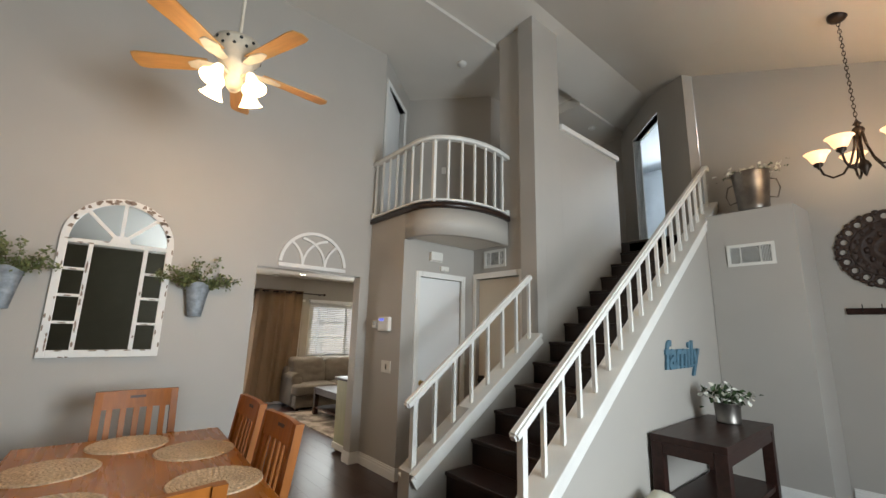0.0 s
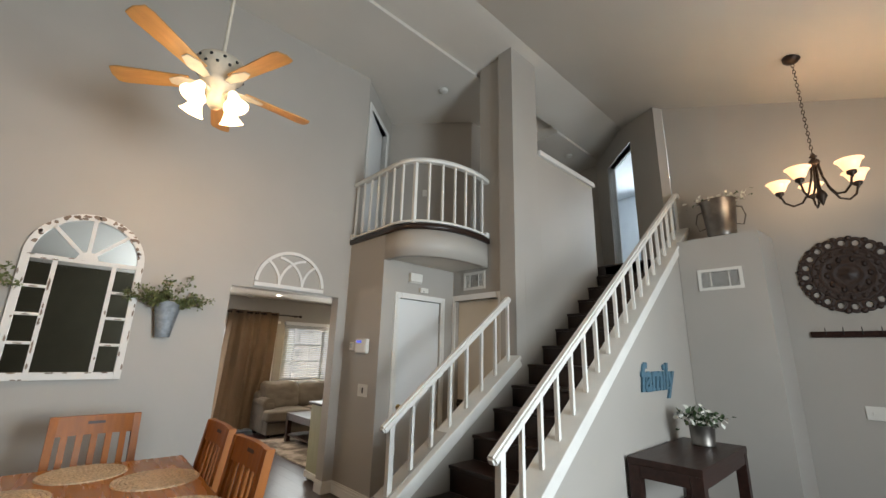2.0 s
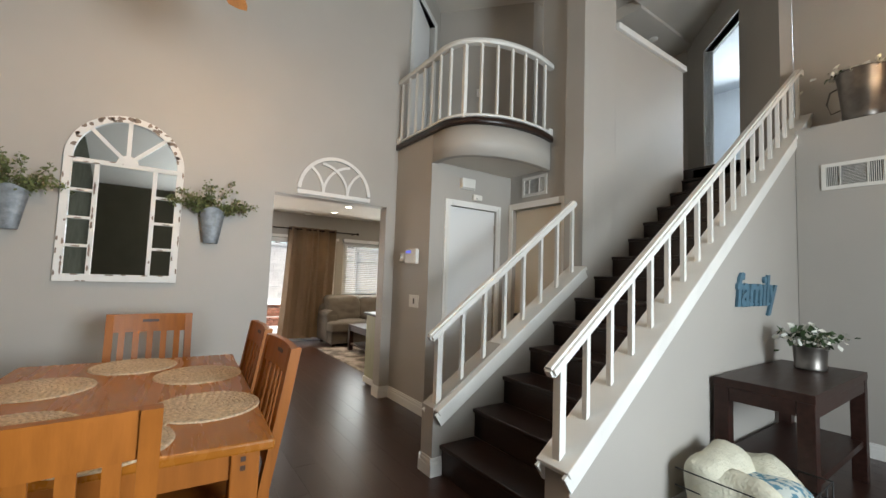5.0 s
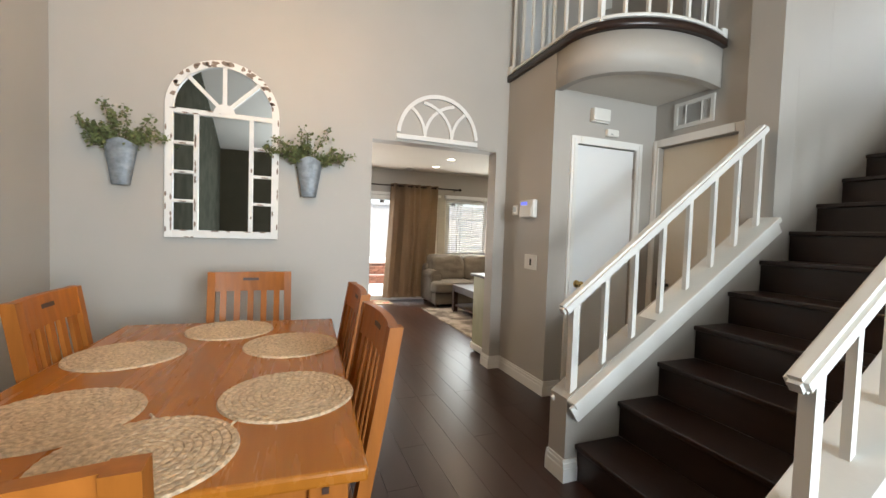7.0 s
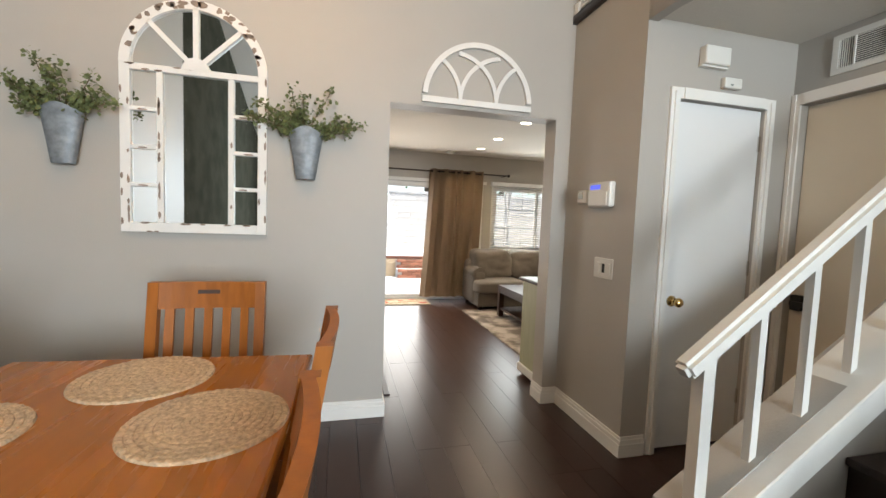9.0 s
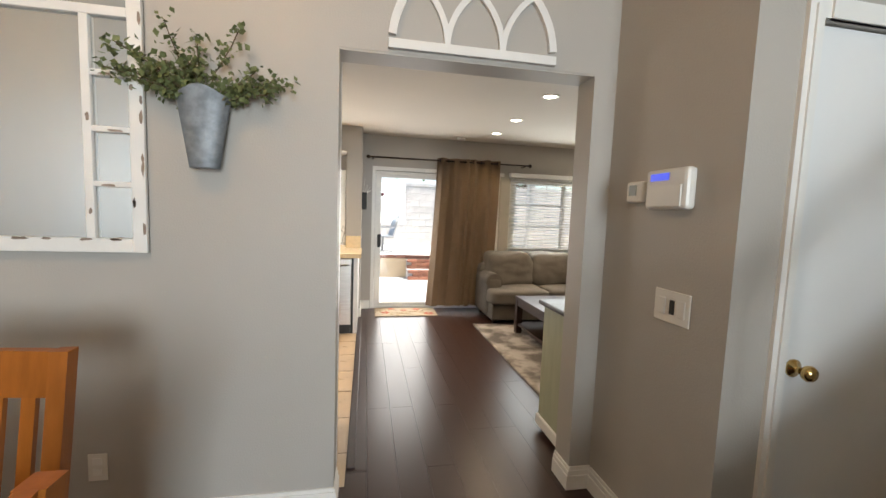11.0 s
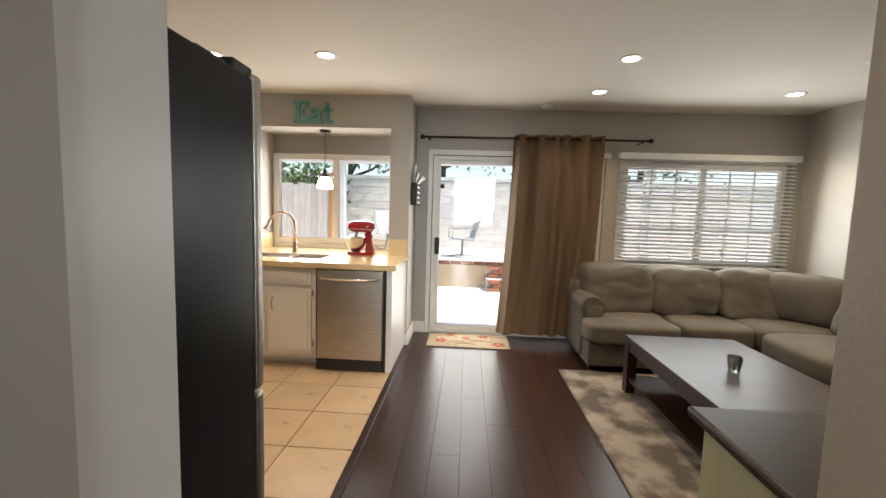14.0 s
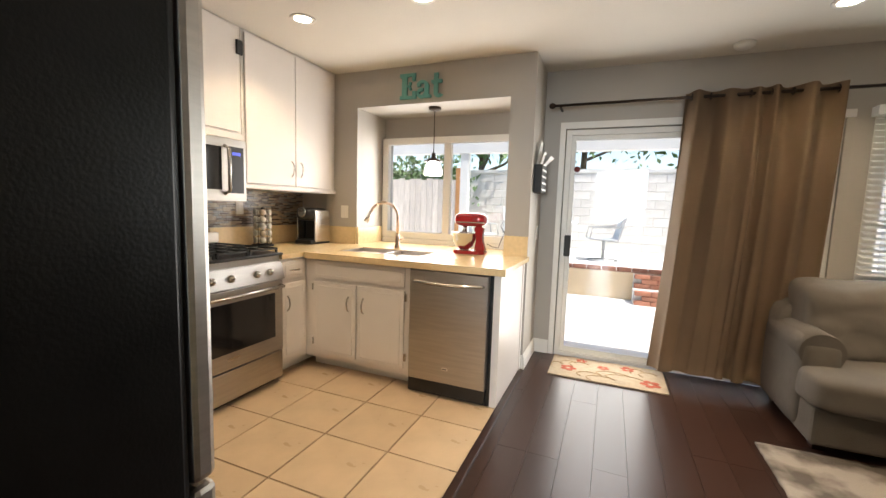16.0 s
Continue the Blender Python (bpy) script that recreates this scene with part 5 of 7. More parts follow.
dr = raised("door", cb, "x", CL, 6.715, 6.94, 0.14, 0.69, 1)
pull("handle", dr, CL + 0.022, 6.75, 0.55, 0.11, "z", 1, 0)
ep = thing("end_panel", "white end panel of the base cabinets", "cabinet panel", (0.97, 7.3, 0))
boxes("panel", CABWHITE, (0.955, CF - 0.005, 0.0, 1.0, KITY - 0.018, CT0 - 0.001), parent=ep, r=0.002)
boxes("edge_strip", CABWHITE, (1.0005, KITY - 0.06, 0.0, 1.008, KITY - 0.02, CT0 - 0.001), parent=ep)

dw = thing("dishwasher", "stainless steel dishwasher with a curved bar handle", "dishwasher", (0.66, 7.2, 0))
boxes("cavity", BLACK, (0.371, CF + 0.0, 0.0, 0.953, KITY, CT0 - 0.001), parent=dw)
bm = bmesh.new()
box(bm, 0.392, CF - 0.05, 0.115, 0.932, CF - 0.001, 0.85, r=0.006)
part("door", bm, STEEL, dw)
bm = bmesh.new()
tube(bm, [(0.425, CF - 0.05, 0.785), (0.44, CF - 0.08, 0.785), (0.55, CF - 0.095, 0.782), (0.66, CF - 0.10, 0.78), (0.77, CF - 0.095, 0.782), (0.885, CF - 0.08, 0.785), (0.9, CF - 0.05, 0.785)], 0.011, 8)
part("handle", bm, CHROME, dw)
boxes("kick_plate", BLACK, (0.40, CF - 0.02, 0.012, 0.925, CF - 0.001, 0.105), parent=dw)
boxes("badge", PLASTIC, (0.64, CF - 0.0515, 0.205, 0.68, CF - 0.0502, 0.222), parent=dw)
boxes("badge_bar", BLACK, (0.646, CF - 0.0522, 0.21, 0.674, CF - 0.0516, 0.217), parent=dw)

ct = thing("countertop", "cream quartz L-shaped countertop with backsplash", "countertop", (0, 7.3, CT0))
SX0, SX1, SY0, SY1 = -0.36, 0.32, 7.16, 7.50
bm = bmesh.new()
for q in ((LEFT, 6.70, CL + 0.03, CF - 0.05), (LEFT, CF - 0.05, SX0, KITY), (SX1, CF - 0.05, 1.035, KITY), (SX0, CF - 0.05, SX1, SY0), (SX0, SY1, SX1, KITY), (-0.548, KITY, 0.828, 8.09)):
    box(bm, q[0], q[1], CT0, q[2], q[3], CT1)
part("slab", bm, QUARTZ, ct)
boxes("front_edge", QUARTZ, (CL + 0.03, CF - 0.056, CT0 - 0.012, 1.036, CF - 0.0505, CT1 + 0.0005), parent=ct, r=0.002)
for q in ((LEFT + 0.02, KITY - 0.018, CT1, -0.552, KITY - 0.001, 1.06), (0.832, KITY - 0.018, CT1, 1.018, KITY - 0.001, 1.06), (LEFT + 0.001, 6.66, CT1, LEFT + 0.018, KITY - 0.02, 1.06)):
    boxes("backsplash", QUARTZ, q, parent=ct)
boxes("recess_splash", QUARTZ, (-0.549, KITY, CT1, -0.532, 8.09, 1.06), parent=ct)
sk = thing("sink", "stainless double bowl undermount sink", "sink", (0, 7.33, 0.75))
for a, b in ((SX0 + 0.004, 0.0), (0.02, SX1 - 0.004)):
    bm = bmesh.new()
    z0, z1 = 0.72, CT1 - 0.006
    box(bm, a, SY0 + 0.004, z0, b, SY1 - 0.004, z0 + 0.006)
    for q in ((a, SY0 + 0.004, a + 0.006, SY1 - 0.004), (b - 0.006, SY0 + 0.004, b, SY1 - 0.004), (a, SY0 + 0.004, b, SY0 + 0.01), (a, SY1 - 0.01, b, SY1 - 0.004)):
        box(bm, q[0], q[1], z0, q[2], q[3], z1)
    part("bowl", bm, STEEL, sk)
boxes("divider", STEEL, (0.0, SY0 + 0.004, CT1 - 0.03, 0.02, SY1 - 0.004, CT1 - 0.008), parent=sk)
fa = thing("kitchen_faucet", "brushed gooseneck pull-down kitchen faucet", "faucet", (-0.08, 7.60, CT1))
fx, fy = -0.08, 7.60
bm = bmesh.new()
lathe(bm, [(0.026, 0), (0.026, 0.012), (0.019, 0.03), (0.02, 0.10), (0.014, 0.12)], 16, (fx, fy, CT1))
part("base", bm, COPPERY, fa)
bm = bmesh.new()
neck = [(fx, fy, CT1 + 0.11), (fx, fy, CT1 + 0.27)] + [(fx - 0.115 * (1 - math.cos(t)) * 0.82, fy - 0.115 * (1 - math.cos(t)) * 0.57, CT1 + 0.27 + 0.115 * math.sin(t)) for t in [math.pi * i / 10 for i in range(1, 10)]]
tube(bm, neck, 0.0125, 10)
part("spout", bm, COPPERY, fa)
e, e2 = Vector(neck[-1]), Vector(neck[-2])
dd = (e - e2).normalized()
bm = bmesh.new()
tube(bm, [e, e + dd * 0.05, e + dd * 0.095], 0.015, 10, 0.019)
part("spray_head", bm, CHROME, fa)
bm = bmesh.new()
tube(bm, [(fx + 0.018, fy, CT1 + 0.07), (fx + 0.06, fy - 0.01, CT1 + 0.09)], 0.006, 6)
part("lever", bm, COPPERY, fa)

mx = thing("stand_mixer", "red stand mixer with a polished steel bowl", "stand mixer", (0.58, 7.62, CT1))
b0 = CT1 + 0.001
bm = bmesh.new()
prism(bm, [(0.45, 7.56), (0.50, 7.53), (0.66, 7.54), (0.70, 7.57), (0.70, 7.67), (0.66, 7.70), (0.50, 7.71), (0.45, 7.68)], b0, b0 + 0.028)
bmesh.ops.bevel(bm, geom=bm.edges[:], offset=0.006, segments=2, affect="EDGES")
part("foot", bm, RED, mx)
bm = bmesh.new()
slab(bm, [(0.61, b0 + 0.02), (0.70, b0 + 0.02), (0.672, b0 + 0.12), (0.68, b0 + 0.22), (0.60, b0 + 0.22), (0.625, b0 + 0.12)], "y", 7.585, 7.655)
bmesh.ops.bevel(bm, geom=bm.edges[:], offset=0.012, segments=2, affect="EDGES")
part("column", bm, RED, mx)
bm = bmesh.new()
cushion(bm, 0.44, 7.555, b0 + 0.215, 0.70, 7.685, b0 + 0.325, 3.2, 0.0)
part("motor_head", bm, RED, mx)
bm = bmesh.new()
lathe(bm, [(0.04, 0.03), (0.045, 0.036), (0.075, 0.06), (0.095, 0.11), (0.10, 0.16), (0.104, 0.165), (0.098, 0.165), (0.09, 0.11), (0.04, 0.04)], 24, (0.52, 7.62, b0))
part("bowl", bm, CHROME, mx, "polished steel bowl")
boxes("trim_band", CHROME, (0.455, 7.553, b0 + 0.245, 0.69, 7.687, b0 + 0.252), parent=mx)
bm = bmesh.new()
lathe(bm, [(0.02, 0.165), (0.02, 0.225)], 12, (0.52, 7.62, b0))
part("beater_shaft", bm, CHROME, mx)
bm = bmesh.new()
tube(bm, [(0.70, 7.65, b0 + 0.08), (0.74, 7.66, b0 + 0.06), (0.78, 7.70, b0 + 0.05), (0.80, 7.78, b0 + 0.16), (0.815, 7.80, b0 + 0.24), (0.79, 7.80, b0 + 0.27), (0.77, 7.79, b0 + 0.22), (0.80, 7.77, b0 + 0.18), (0.826, 7.76, b0 + 0.17)], 0.003, 6)
part("power_cord", bm, CABLE, mx)

# range, microwave and upper cabinets
RY0, RY1, RXF = 5.94, 6.695, -0.48
rg = thing("gas_range", "stainless steel gas range with black cast iron grates", "range", (-0.8, 6.27, 0))
boxes("body", STEEL, (LEFT + 0.02, RY0, 0.03, RXF - 0.03, RY1 - 0.002, 0.905), parent=rg)
boxes("plinth", BLACK, (LEFT + 0.02, RY0 + 0.02, 0, RXF - 0.06, RY1 - 0.02, 0.029), parent=rg)
boxes("drawer", STEEL, (RXF - 0.029, RY0 + 0.004, 0.045, RXF, RY1 - 0.006, 0.235), parent=rg, r=0.005)
od = boxes("oven_door", STEEL, (RXF - 0.029, RY0 + 0.004, 0.245, RXF + 0.006, RY1 - 0.006, 0.735), parent=rg, r=0.006)
boxes("window", OVENGLASS, (RXF + 0.0065, RY0 + 0.08, 0.35, RXF + 0.009, RY1 - 0.08, 0.655), parent=od, label="dark oven window")
bm = bmesh.new()
tube(bm, [(RXF + 0.006, RY0 + 0.03, 0.70), (RXF + 0.055, RY0 + 0.04, 0.70), (RXF + 0.055, RY1 - 0.045, 0.70), (RXF + 0.006, RY1 - 0.035, 0.70)], 0.011, 8)
part("handle", bm, CHROME, od)
boxes("badge", CHROME, (RXF + 0.0065, 6.24, 0.30, RXF + 0.008, 6.33, 0.318), parent=od)
bm = bmesh.new()
slab(bm, [(-0.0, 0.745), (0.03, 0.745), (0.0, 0.86), (-0.03, 0.86)], "y", RY0 + 0.004, RY1 - 0.006)
for v in bm.verts:
    v.co.x += RXF - 0.005
part("control_panel", bm, STEEL, rg)
for y in (6.02, 6.14, 6.27, 6.46, 6.57):
    bm = bmesh.new()
    lathe(bm, [(0.024, 0), (0.022, 0.02), (0.012, 0.032), (0, 0.034)], 14)
    o = part("knob", bm, CHROME, rg)
    o.matrix_parent_inverse = rg.matrix_basis.inverted()
    o.matrix_basis = Matrix.Translation((RXF + 0.006, y, 0.80)) @ pose(0, 0, 0, 0, 75, 0)
boxes("cooktop", BLACK, (LEFT + 0.02, RY0 + 0.002, 0.906, RXF + 0.01, RY1 - 0.004, 0.925), parent=rg, r=0.006)
for k in range(3):
    y0 = RY0 + 0.02 + k * 0.237
    bm = bmesh.new()
    for q in ((LEFT + 0.08, y0, RXF - 0.01, y0 + 0.012), (LEFT + 0.08, y0 + 0.215, RXF - 0.01, y0 + 0.227), (LEFT + 0.08, y0, LEFT + 0.092, y0 + 0.227), (RXF - 0.022, y0, RXF - 0.01, y0 + 0.227), (LEFT + 0.37, y0, LEFT + 0.382, y0 + 0.227), (LEFT + 0.08, y0 + 0.107, RXF - 0.01, y0 + 0.119), (LEFT + 0.22, y0 + 0.04, LEFT + 0.232, y0 + 0.19), (LEFT + 0.52, y0 + 0.04, LEFT + 0.532, y0 + 0.19)):
        box(bm, q[0], q[1], 0.945, q[2], q[3], 0.958)
    for x in (LEFT + 0.08, RXF - 0.022):
        for y in (y0, y0 + 0.215):
            box(bm, x, y, 0.9255, x + 0.012, y + 0.012, 0.945)
    part("grate", bm, IRON, rg)
    for x in (LEFT + 0.2, LEFT + 0.5):
        bm = bmesh.new()
        lathe(bm, [(0.04, 0), (0.042, 0.01), (0.03, 0.014), (0, 0.015)], 14, (x, y0 + 0.113, 0.9255))
        part("burner_cap", bm, IRON, rg)
boxes("back_guard", STEEL, (LEFT + 0.02, RY0, 0.926, LEFT + 0.075, RY1 - 0.004, 1.03), parent=rg, r=0.004)
boxes("back_guard_display", BLACK, (LEFT + 0.076, RY0 + 0.1, 0.95, LEFT + 0.078, RY1 - 0.1, 1.01), parent=rg)

MF = -0.745
mw = thing("microwave", "stainless steel over-range microwave with dark glass door", "microwave", (-0.95, 6.27, 1.26), )
boxes("body", STEEL, (LEFT + 0.001, RY0 + 0.002, 1.26, MF - 0.02, 6.645, 1.672), parent=mw)
boxes("door", STEEL, (MF - 0.0195, RY0 + 0.004, 1.26, MF, 6.643, 1.67), parent=mw, r=0.004)
boxes("window", OVENGLASS, (MF + 0.0005, RY0 + 0.03, 1.335, MF + 0.003, 6.45, 1.61), parent=mw)
boxes("control_panel", BLACK, (MF + 0.0005, 6.50, 1.315, MF + 0.003, 6.62, 1.62), parent=mw)
boxes("clock_display", BLUELCD, (MF + 0.0032, 6.53, 1.565, MF + 0.0042, 6.595, 1.585), parent=mw)
bm = bmesh.new()
tube(bm, [(MF, 6.475, 1.31), (MF + 0.04, 6.475, 1.33), (MF + 0.045, 6.475, 1.465), (MF + 0.04, 6.475, 1.60), (MF, 6.475, 1.62)], 0.012, 8)
part("handle", bm, CHROME, mw)
UF = -0.80
uc = thing("upper_cabinet", "tall white upper kitchen cabinet with two doors", "kitchen cabinet", (-1, 7.2, 1.37))
boxes("body", CABWHITE, (LEFT + 0.001, 6.66, 1.355, UF, KITY - 0.001, LOWC - 0.001), parent=uc)
boxes("light_rail", CABWHITE, (UF - 0.02, 6.66, 1.357, UF + 0.018, KITY - 0.002, 1.385), parent=uc, r=0.004)
for a0, a1, hy in ((6.68, 7.155, 7.11), (7.165, 7.62, 7.21)):
    dr = boxes("door", CABWHITE, (UF + 0.001, a0, 1.395, UF + 0.02, a1, LOWC - 0.02), parent=uc, r=0.004)
    pull("handle", dr, UF + 0.02, hy, 1.53, 0.12, "z", 1, 0)
uc = thing("upper_cabinet", "short white upper cabinet above the microwave", "kitchen cabinet", (-1, 6.27, 1.75))
boxes("body", CABWHITE, (LEFT + 0.001, RY0, 1.675, UF, 6.655, LOWC - 0.001), parent=uc)
boxes("light_rail", CABWHITE, (UF - 0.02, RY0, 1.677, UF + 0.014, 6.655, 1.72), parent=uc, r=0.004)
for a0, a1 in ((RY0 + 0.02, 6.29), (6.30, 6.62)):
    boxes("door", CABWHITE, (UF + 0.001, a0, 1.73, UF + 0.02, a1, LOWC - 0.02), parent=uc, r=0.004)
boxes("child_lock", IRON, (UF + 0.021, 6.606, 2.24, UF + 0.035, 6.65, 2.33), parent=uc)
# mosaic splash behind the range run
ms = thing("mosaic_backsplash", "brown and sand glass strip mosaic backsplash", "backsplash", (LEFT, 7.1, 1.06), kind="structure")
rnd = random.Random(21)
pieces = {}
for row in range(22):
    z = 1.063 + row * 0.0139
    y = 5.92 + rnd.uniform(-0.04, 0)
    while y < KITY - 0.03:
        L = rnd.uniform(0.03, 0.09)
        k = rnd.randrange(4)
        pieces.setdefault(k, bmesh.new())
        box(pieces[k], LEFT + 0.0005, y, z, LEFT + 0.008, min(y + L - 0.002, KITY - 0.022), z + 0.0122)
        y += L
for k in sorted(pieces):
    o = part("mosaic_strips", pieces[k], MOSAIC[k], ms)
    o["kind"] = "stuff"
d = thing("kitchen_switch", "white switch plate above the counter", "switch", (-0.7, KITY, 1.2))
boxes("plate", PLASTIC, (-0.72, KITY - 0.006, 1.14, -0.64, KITY, 1.255), parent=d, r=0.002)
boxes("rocker", PLASTIC, (-0.695, KITY - 0.01, 1.165, -0.665, KITY - 0.0062, 1.23), parent=d)
d = thing("outlet", "white socket in the mosaic backsplash", "socket", (LEFT, 6.95, 1.2))
boxes("plate", PLASTIC, (LEFT + 0.0085, 6.90, 1.16, LEFT + 0.014, 6.97, 1.275), parent=d, r=0.002)
boxes("socket_face", WHITE, (LEFT + 0.0142, 6.918, 1.18, LEFT + 0.017, 6.952, 1.255), parent=d)

km = thing("pod_coffee_maker", "black pod coffee maker with a silver trim", "coffee maker", (-0.88, 7.50, CT1))
kx0, kx1, ky0, ky1 = -0.98, -0.80, 7.40, 7.62
boxes("base", BLACK, (kx0, ky0 - 0.04, CT1 + 0.001, kx1, ky1, CT1 + 0.035), parent=km, r=0.008)
boxes("tower", BLACK, (kx0, ky0 + 0.09, CT1 + 0.036, kx1, ky1, CT1 + 0.30), parent=km, r=0.015)
bm = bmesh.new()
cushion(bm, kx0 - 0.002, ky0 - 0.05, CT1 + 0.205, kx1 + 0.002, ky1 - 0.01, CT1 + 0.325, 4.0, 0.0)
part("brew_head", bm, BLACK, km)
bm = bmesh.new()
lathe(bm, [(0.04, 0), (0.045, 0.004), (0.04, 0.008)], 18)
o = part("trim_ring", bm, CHROME, km, "silver trim ring")
o.matrix_parent_inverse = km.matrix_basis.inverted()
o.matrix_basis = Matrix.Translation(((kx0 + kx1) / 2, ky0 - 0.05, CT1 + 0.28)) @ pose(0, 0, 0, 90, 0, 0)
boxes("side_trim", CHROME, (kx1 + 0.001, ky0 + 0.0, CT1 + 0.02, kx1 + 0.014, ky1 - 0.02, CT1 + 0.30), parent=km, r=0.004, label="silver side trim")
boxes("side_trim", CHROME, (kx0 - 0.014, ky0 + 0.0, CT1 + 0.02, kx0 - 0.001, ky1 - 0.02, CT1 + 0.30), parent=km, r=0.004, label="silver side trim")
boxes("drip_grille", IRON, (kx0 + 0.02, ky0 - 0.03, CT1 + 0.0355, kx1 - 0.02, ky0 + 0.07, CT1 + 0.039), parent=km)
cr = thing("pod_carousel", "wire carousel stacked with coffee pods", "pod holder", (-1.03, 7.05, CT1))
cc = (-1.03, 7.05)
bm = bmesh.new()
lathe(bm, [(0.085, 0), (0.085, 0.012), (0.02, 0.016), (0.006, 0.02), (0.006, 0.30), (0.012, 0.31), (0, 0.32)], 20, (*cc, CT1 + 0.001))
part("stand", bm, IRON, cr)
for lv in range(5):
    for k in range(6):
        a = 2 * math.pi * k / 6 + 0.3
        bm = bmesh.new()
        lathe(bm, [(0.018, 0), (0.023, 0.034), (0.026, 0.036), (0.0, 0.037)], 12)
        o = part("coffee_pod", bm, PLASTIC if (k + lv) % 3 else FANWHITE, cr)
        o.matrix_parent_inverse = cr.matrix_basis.inverted()
        o.matrix_basis = Matrix.Translation((cc[0] + 0.03 * math.cos(a), cc[1] + 0.03 * math.sin(a), CT1 + 0.05 + 0.056 * lv)) @ pose(0, 0, 0, 0, 90, math.degrees(a))
for k in range(6):
    a = 2 * math.pi * (k + 0.5) / 6 + 0.3
    bm = bmesh.new()
    tube(bm, [(cc[0] + 0.066 * math.cos(a), cc[1] + 0.066 * math.sin(a), CT1 + 0.012), (cc[0] + 0.066 * math.cos(a), cc[1] + 0.066 * math.sin(a), CT1 + 0.31)], 0.003, 5)
    part("wire", bm, CHROME, cr)

# refrigerator seen from its side
fr = thing("refrigerator", "black-sided refrigerator with stainless steel doors", "refrigerator", (0.45, 4.8, 0))
boxes("cabinet", BLACKAPP, (0.02, 4.40, 0.02, 0.898, 5.022, 1.745), parent=fr, r=0.006)
boxes("gasket", BLACK, (0.03, 5.023, 0.04, 0.888, 5.033, 1.74), parent=fr)
for a0, a1 in ((0.02, 0.455), (0.461, 0.90)):
    bm = bmesh.new()
    box(bm, a0, 5.034, 0.72, a1, 5.085, 1.765, r=0.014)
    dr = part("door", bm, STEEL, fr)
    hx = 0.40 if a0 < 0.1 else 0.51
    bm = bmesh.new()
    tube(bm, [(hx, 5.085, 0.80), (hx, 5.135, 0.82), (hx, 5.14, 1.2), (hx, 5.135, 1.6), (hx, 5.085, 1.62)], 0.012, 8)
    part("handle", bm, CHROME, dr)
bm = bmesh.new()
box(bm, 0.02, 5.034, 0.06, 0.90, 5.085, 0.71, r=0.014)
part("freezer_drawer", bm, STEEL, fr)
boxes("hinge_cover", BLACK, (0.78, 4.95, 1.746, 0.88, 5.06, 1.785), (0.72, 4.80, 1.746, 0.87, 4.93, 1.765), parent=fr, r=0.006)
for x in (0.06, 0.82):
    for y in (4.45, 4.95):
        boxes("foot", BLACK, (x, y, 0, x + 0.03, y + 0.03, 0.02), parent=fr)

# Eat sign, pendant, kitchen window
sg = thing("eat_sign", "teal wooden word sign above the sink", "wall sign", (0.12, KITY, 2.2))
ey0, ey1, ez, eh = KITY - 0.022, KITY - 0.002, 2.157, 0.205


def letter(name, x, blocks, curves=()):
    """One slab-serif letter of flat wood from upright boxes and thick curved strokes."""
    bm = bmesh.new()
    for a, b, c, d in blocks:
        slab(bm, [(x + a, ez + b), (x + c, ez + b), (x + c, ez + d), (x + a, ez + d)], "y", ey0, ey1)
    for k, (cx, cz, rx, rz, a0, a1, w) in enumerate(curves):
        pts = [(x + cx + rx * math.cos(radians(a0 + (a1 - a0) * i / 14)), ez + cz + rz * math.sin(radians(a0 + (a1 - a0) * i / 14))) for i in range(15)]
        strip(bm, pts, w, ey0 + 0.0006 * (k + 1), ey1 - 0.0006 * (k + 1))
    part(name, bm, TEALSIGN, sg)


letter("letter_e", -0.118, ((0.0, 0.0, 0.078, 0.028), (0.0, eh - 0.028, 0.078, eh), (0.02, 0.028, 0.066, eh - 0.028), (0.078, 0.0, 0.135, 0.024), (0.118, 0.024, 0.150, 0.062), (0.135, 0.0, 0.150, 0.024), (0.078, eh - 0.024, 0.13, eh), (0.115, eh - 0.062, 0.143, eh - 0.024), (0.13, eh - 0.024, 0.143, eh), (0.066, 0.092, 0.098, 0.114), (0.086, 0.072, 0.106, 0.092), (0.086, 0.114, 0.106, 0.134)))
letter("letter_a", 0.040, ((0.072, 0.0, 0.108, 0.105), (0.108, 0.0, 0.128, 0.024), (0.004, 0.092, 0.034, 0.122)), ((0.050, 0.096, 0.042, 0.034, 10, 165, 0.026), (0.045, 0.040, 0.034, 0.028, 70, 360, 0.028)))
letter("letter_t", 0.172, ((0.022, 0.02, 0.058, 0.190), (0.0, 0.110, 0.092, 0.136)), ((0.062, 0.030, 0.026, 0.020, 180, 345, 0.026),))
pd = thing("pendant_lamp", "black pendant lamp with a clear glass shade", "pendant lamp", (0.13, 7.84, 2.12))
pc = (0.13, 7.84, 0)
bm = bmesh.new()
lathe(bm, [(0.055, 2.119), (0.055, 2.10), (0.02, 2.09), (0.004, 2.085)], 18, pc)
part("canopy", bm, BRONZE, pd)
bm = bmesh.new()
lathe(bm, [(0.004, 2.085), (0.004, 1.72)], 8, pc)
part("rod", bm, BRONZE, pd)
bm = bmesh.new()
lathe(bm, [(0.018, 1.735), (0.02, 1.70), (0.03, 1.69), (0.085, 1.665), (0.088, 1.658), (0.02, 1.672)], 20, pc)
part("cap", bm, BRONZE, pd)
bm = bmesh.new()
lathe(bm, [(0.05, 1.668), (0.06, 1.64), (0.082, 1.57), (0.078, 1.54), (0.074, 1.54), (0.078, 1.57), (0.056, 1.64), (0.047, 1.664)], 20, pc)
o = part("glass_shade", bm, THINGLASS, pd, "clear glass shade")
o.visible_shadow = False
bm = bmesh.new()
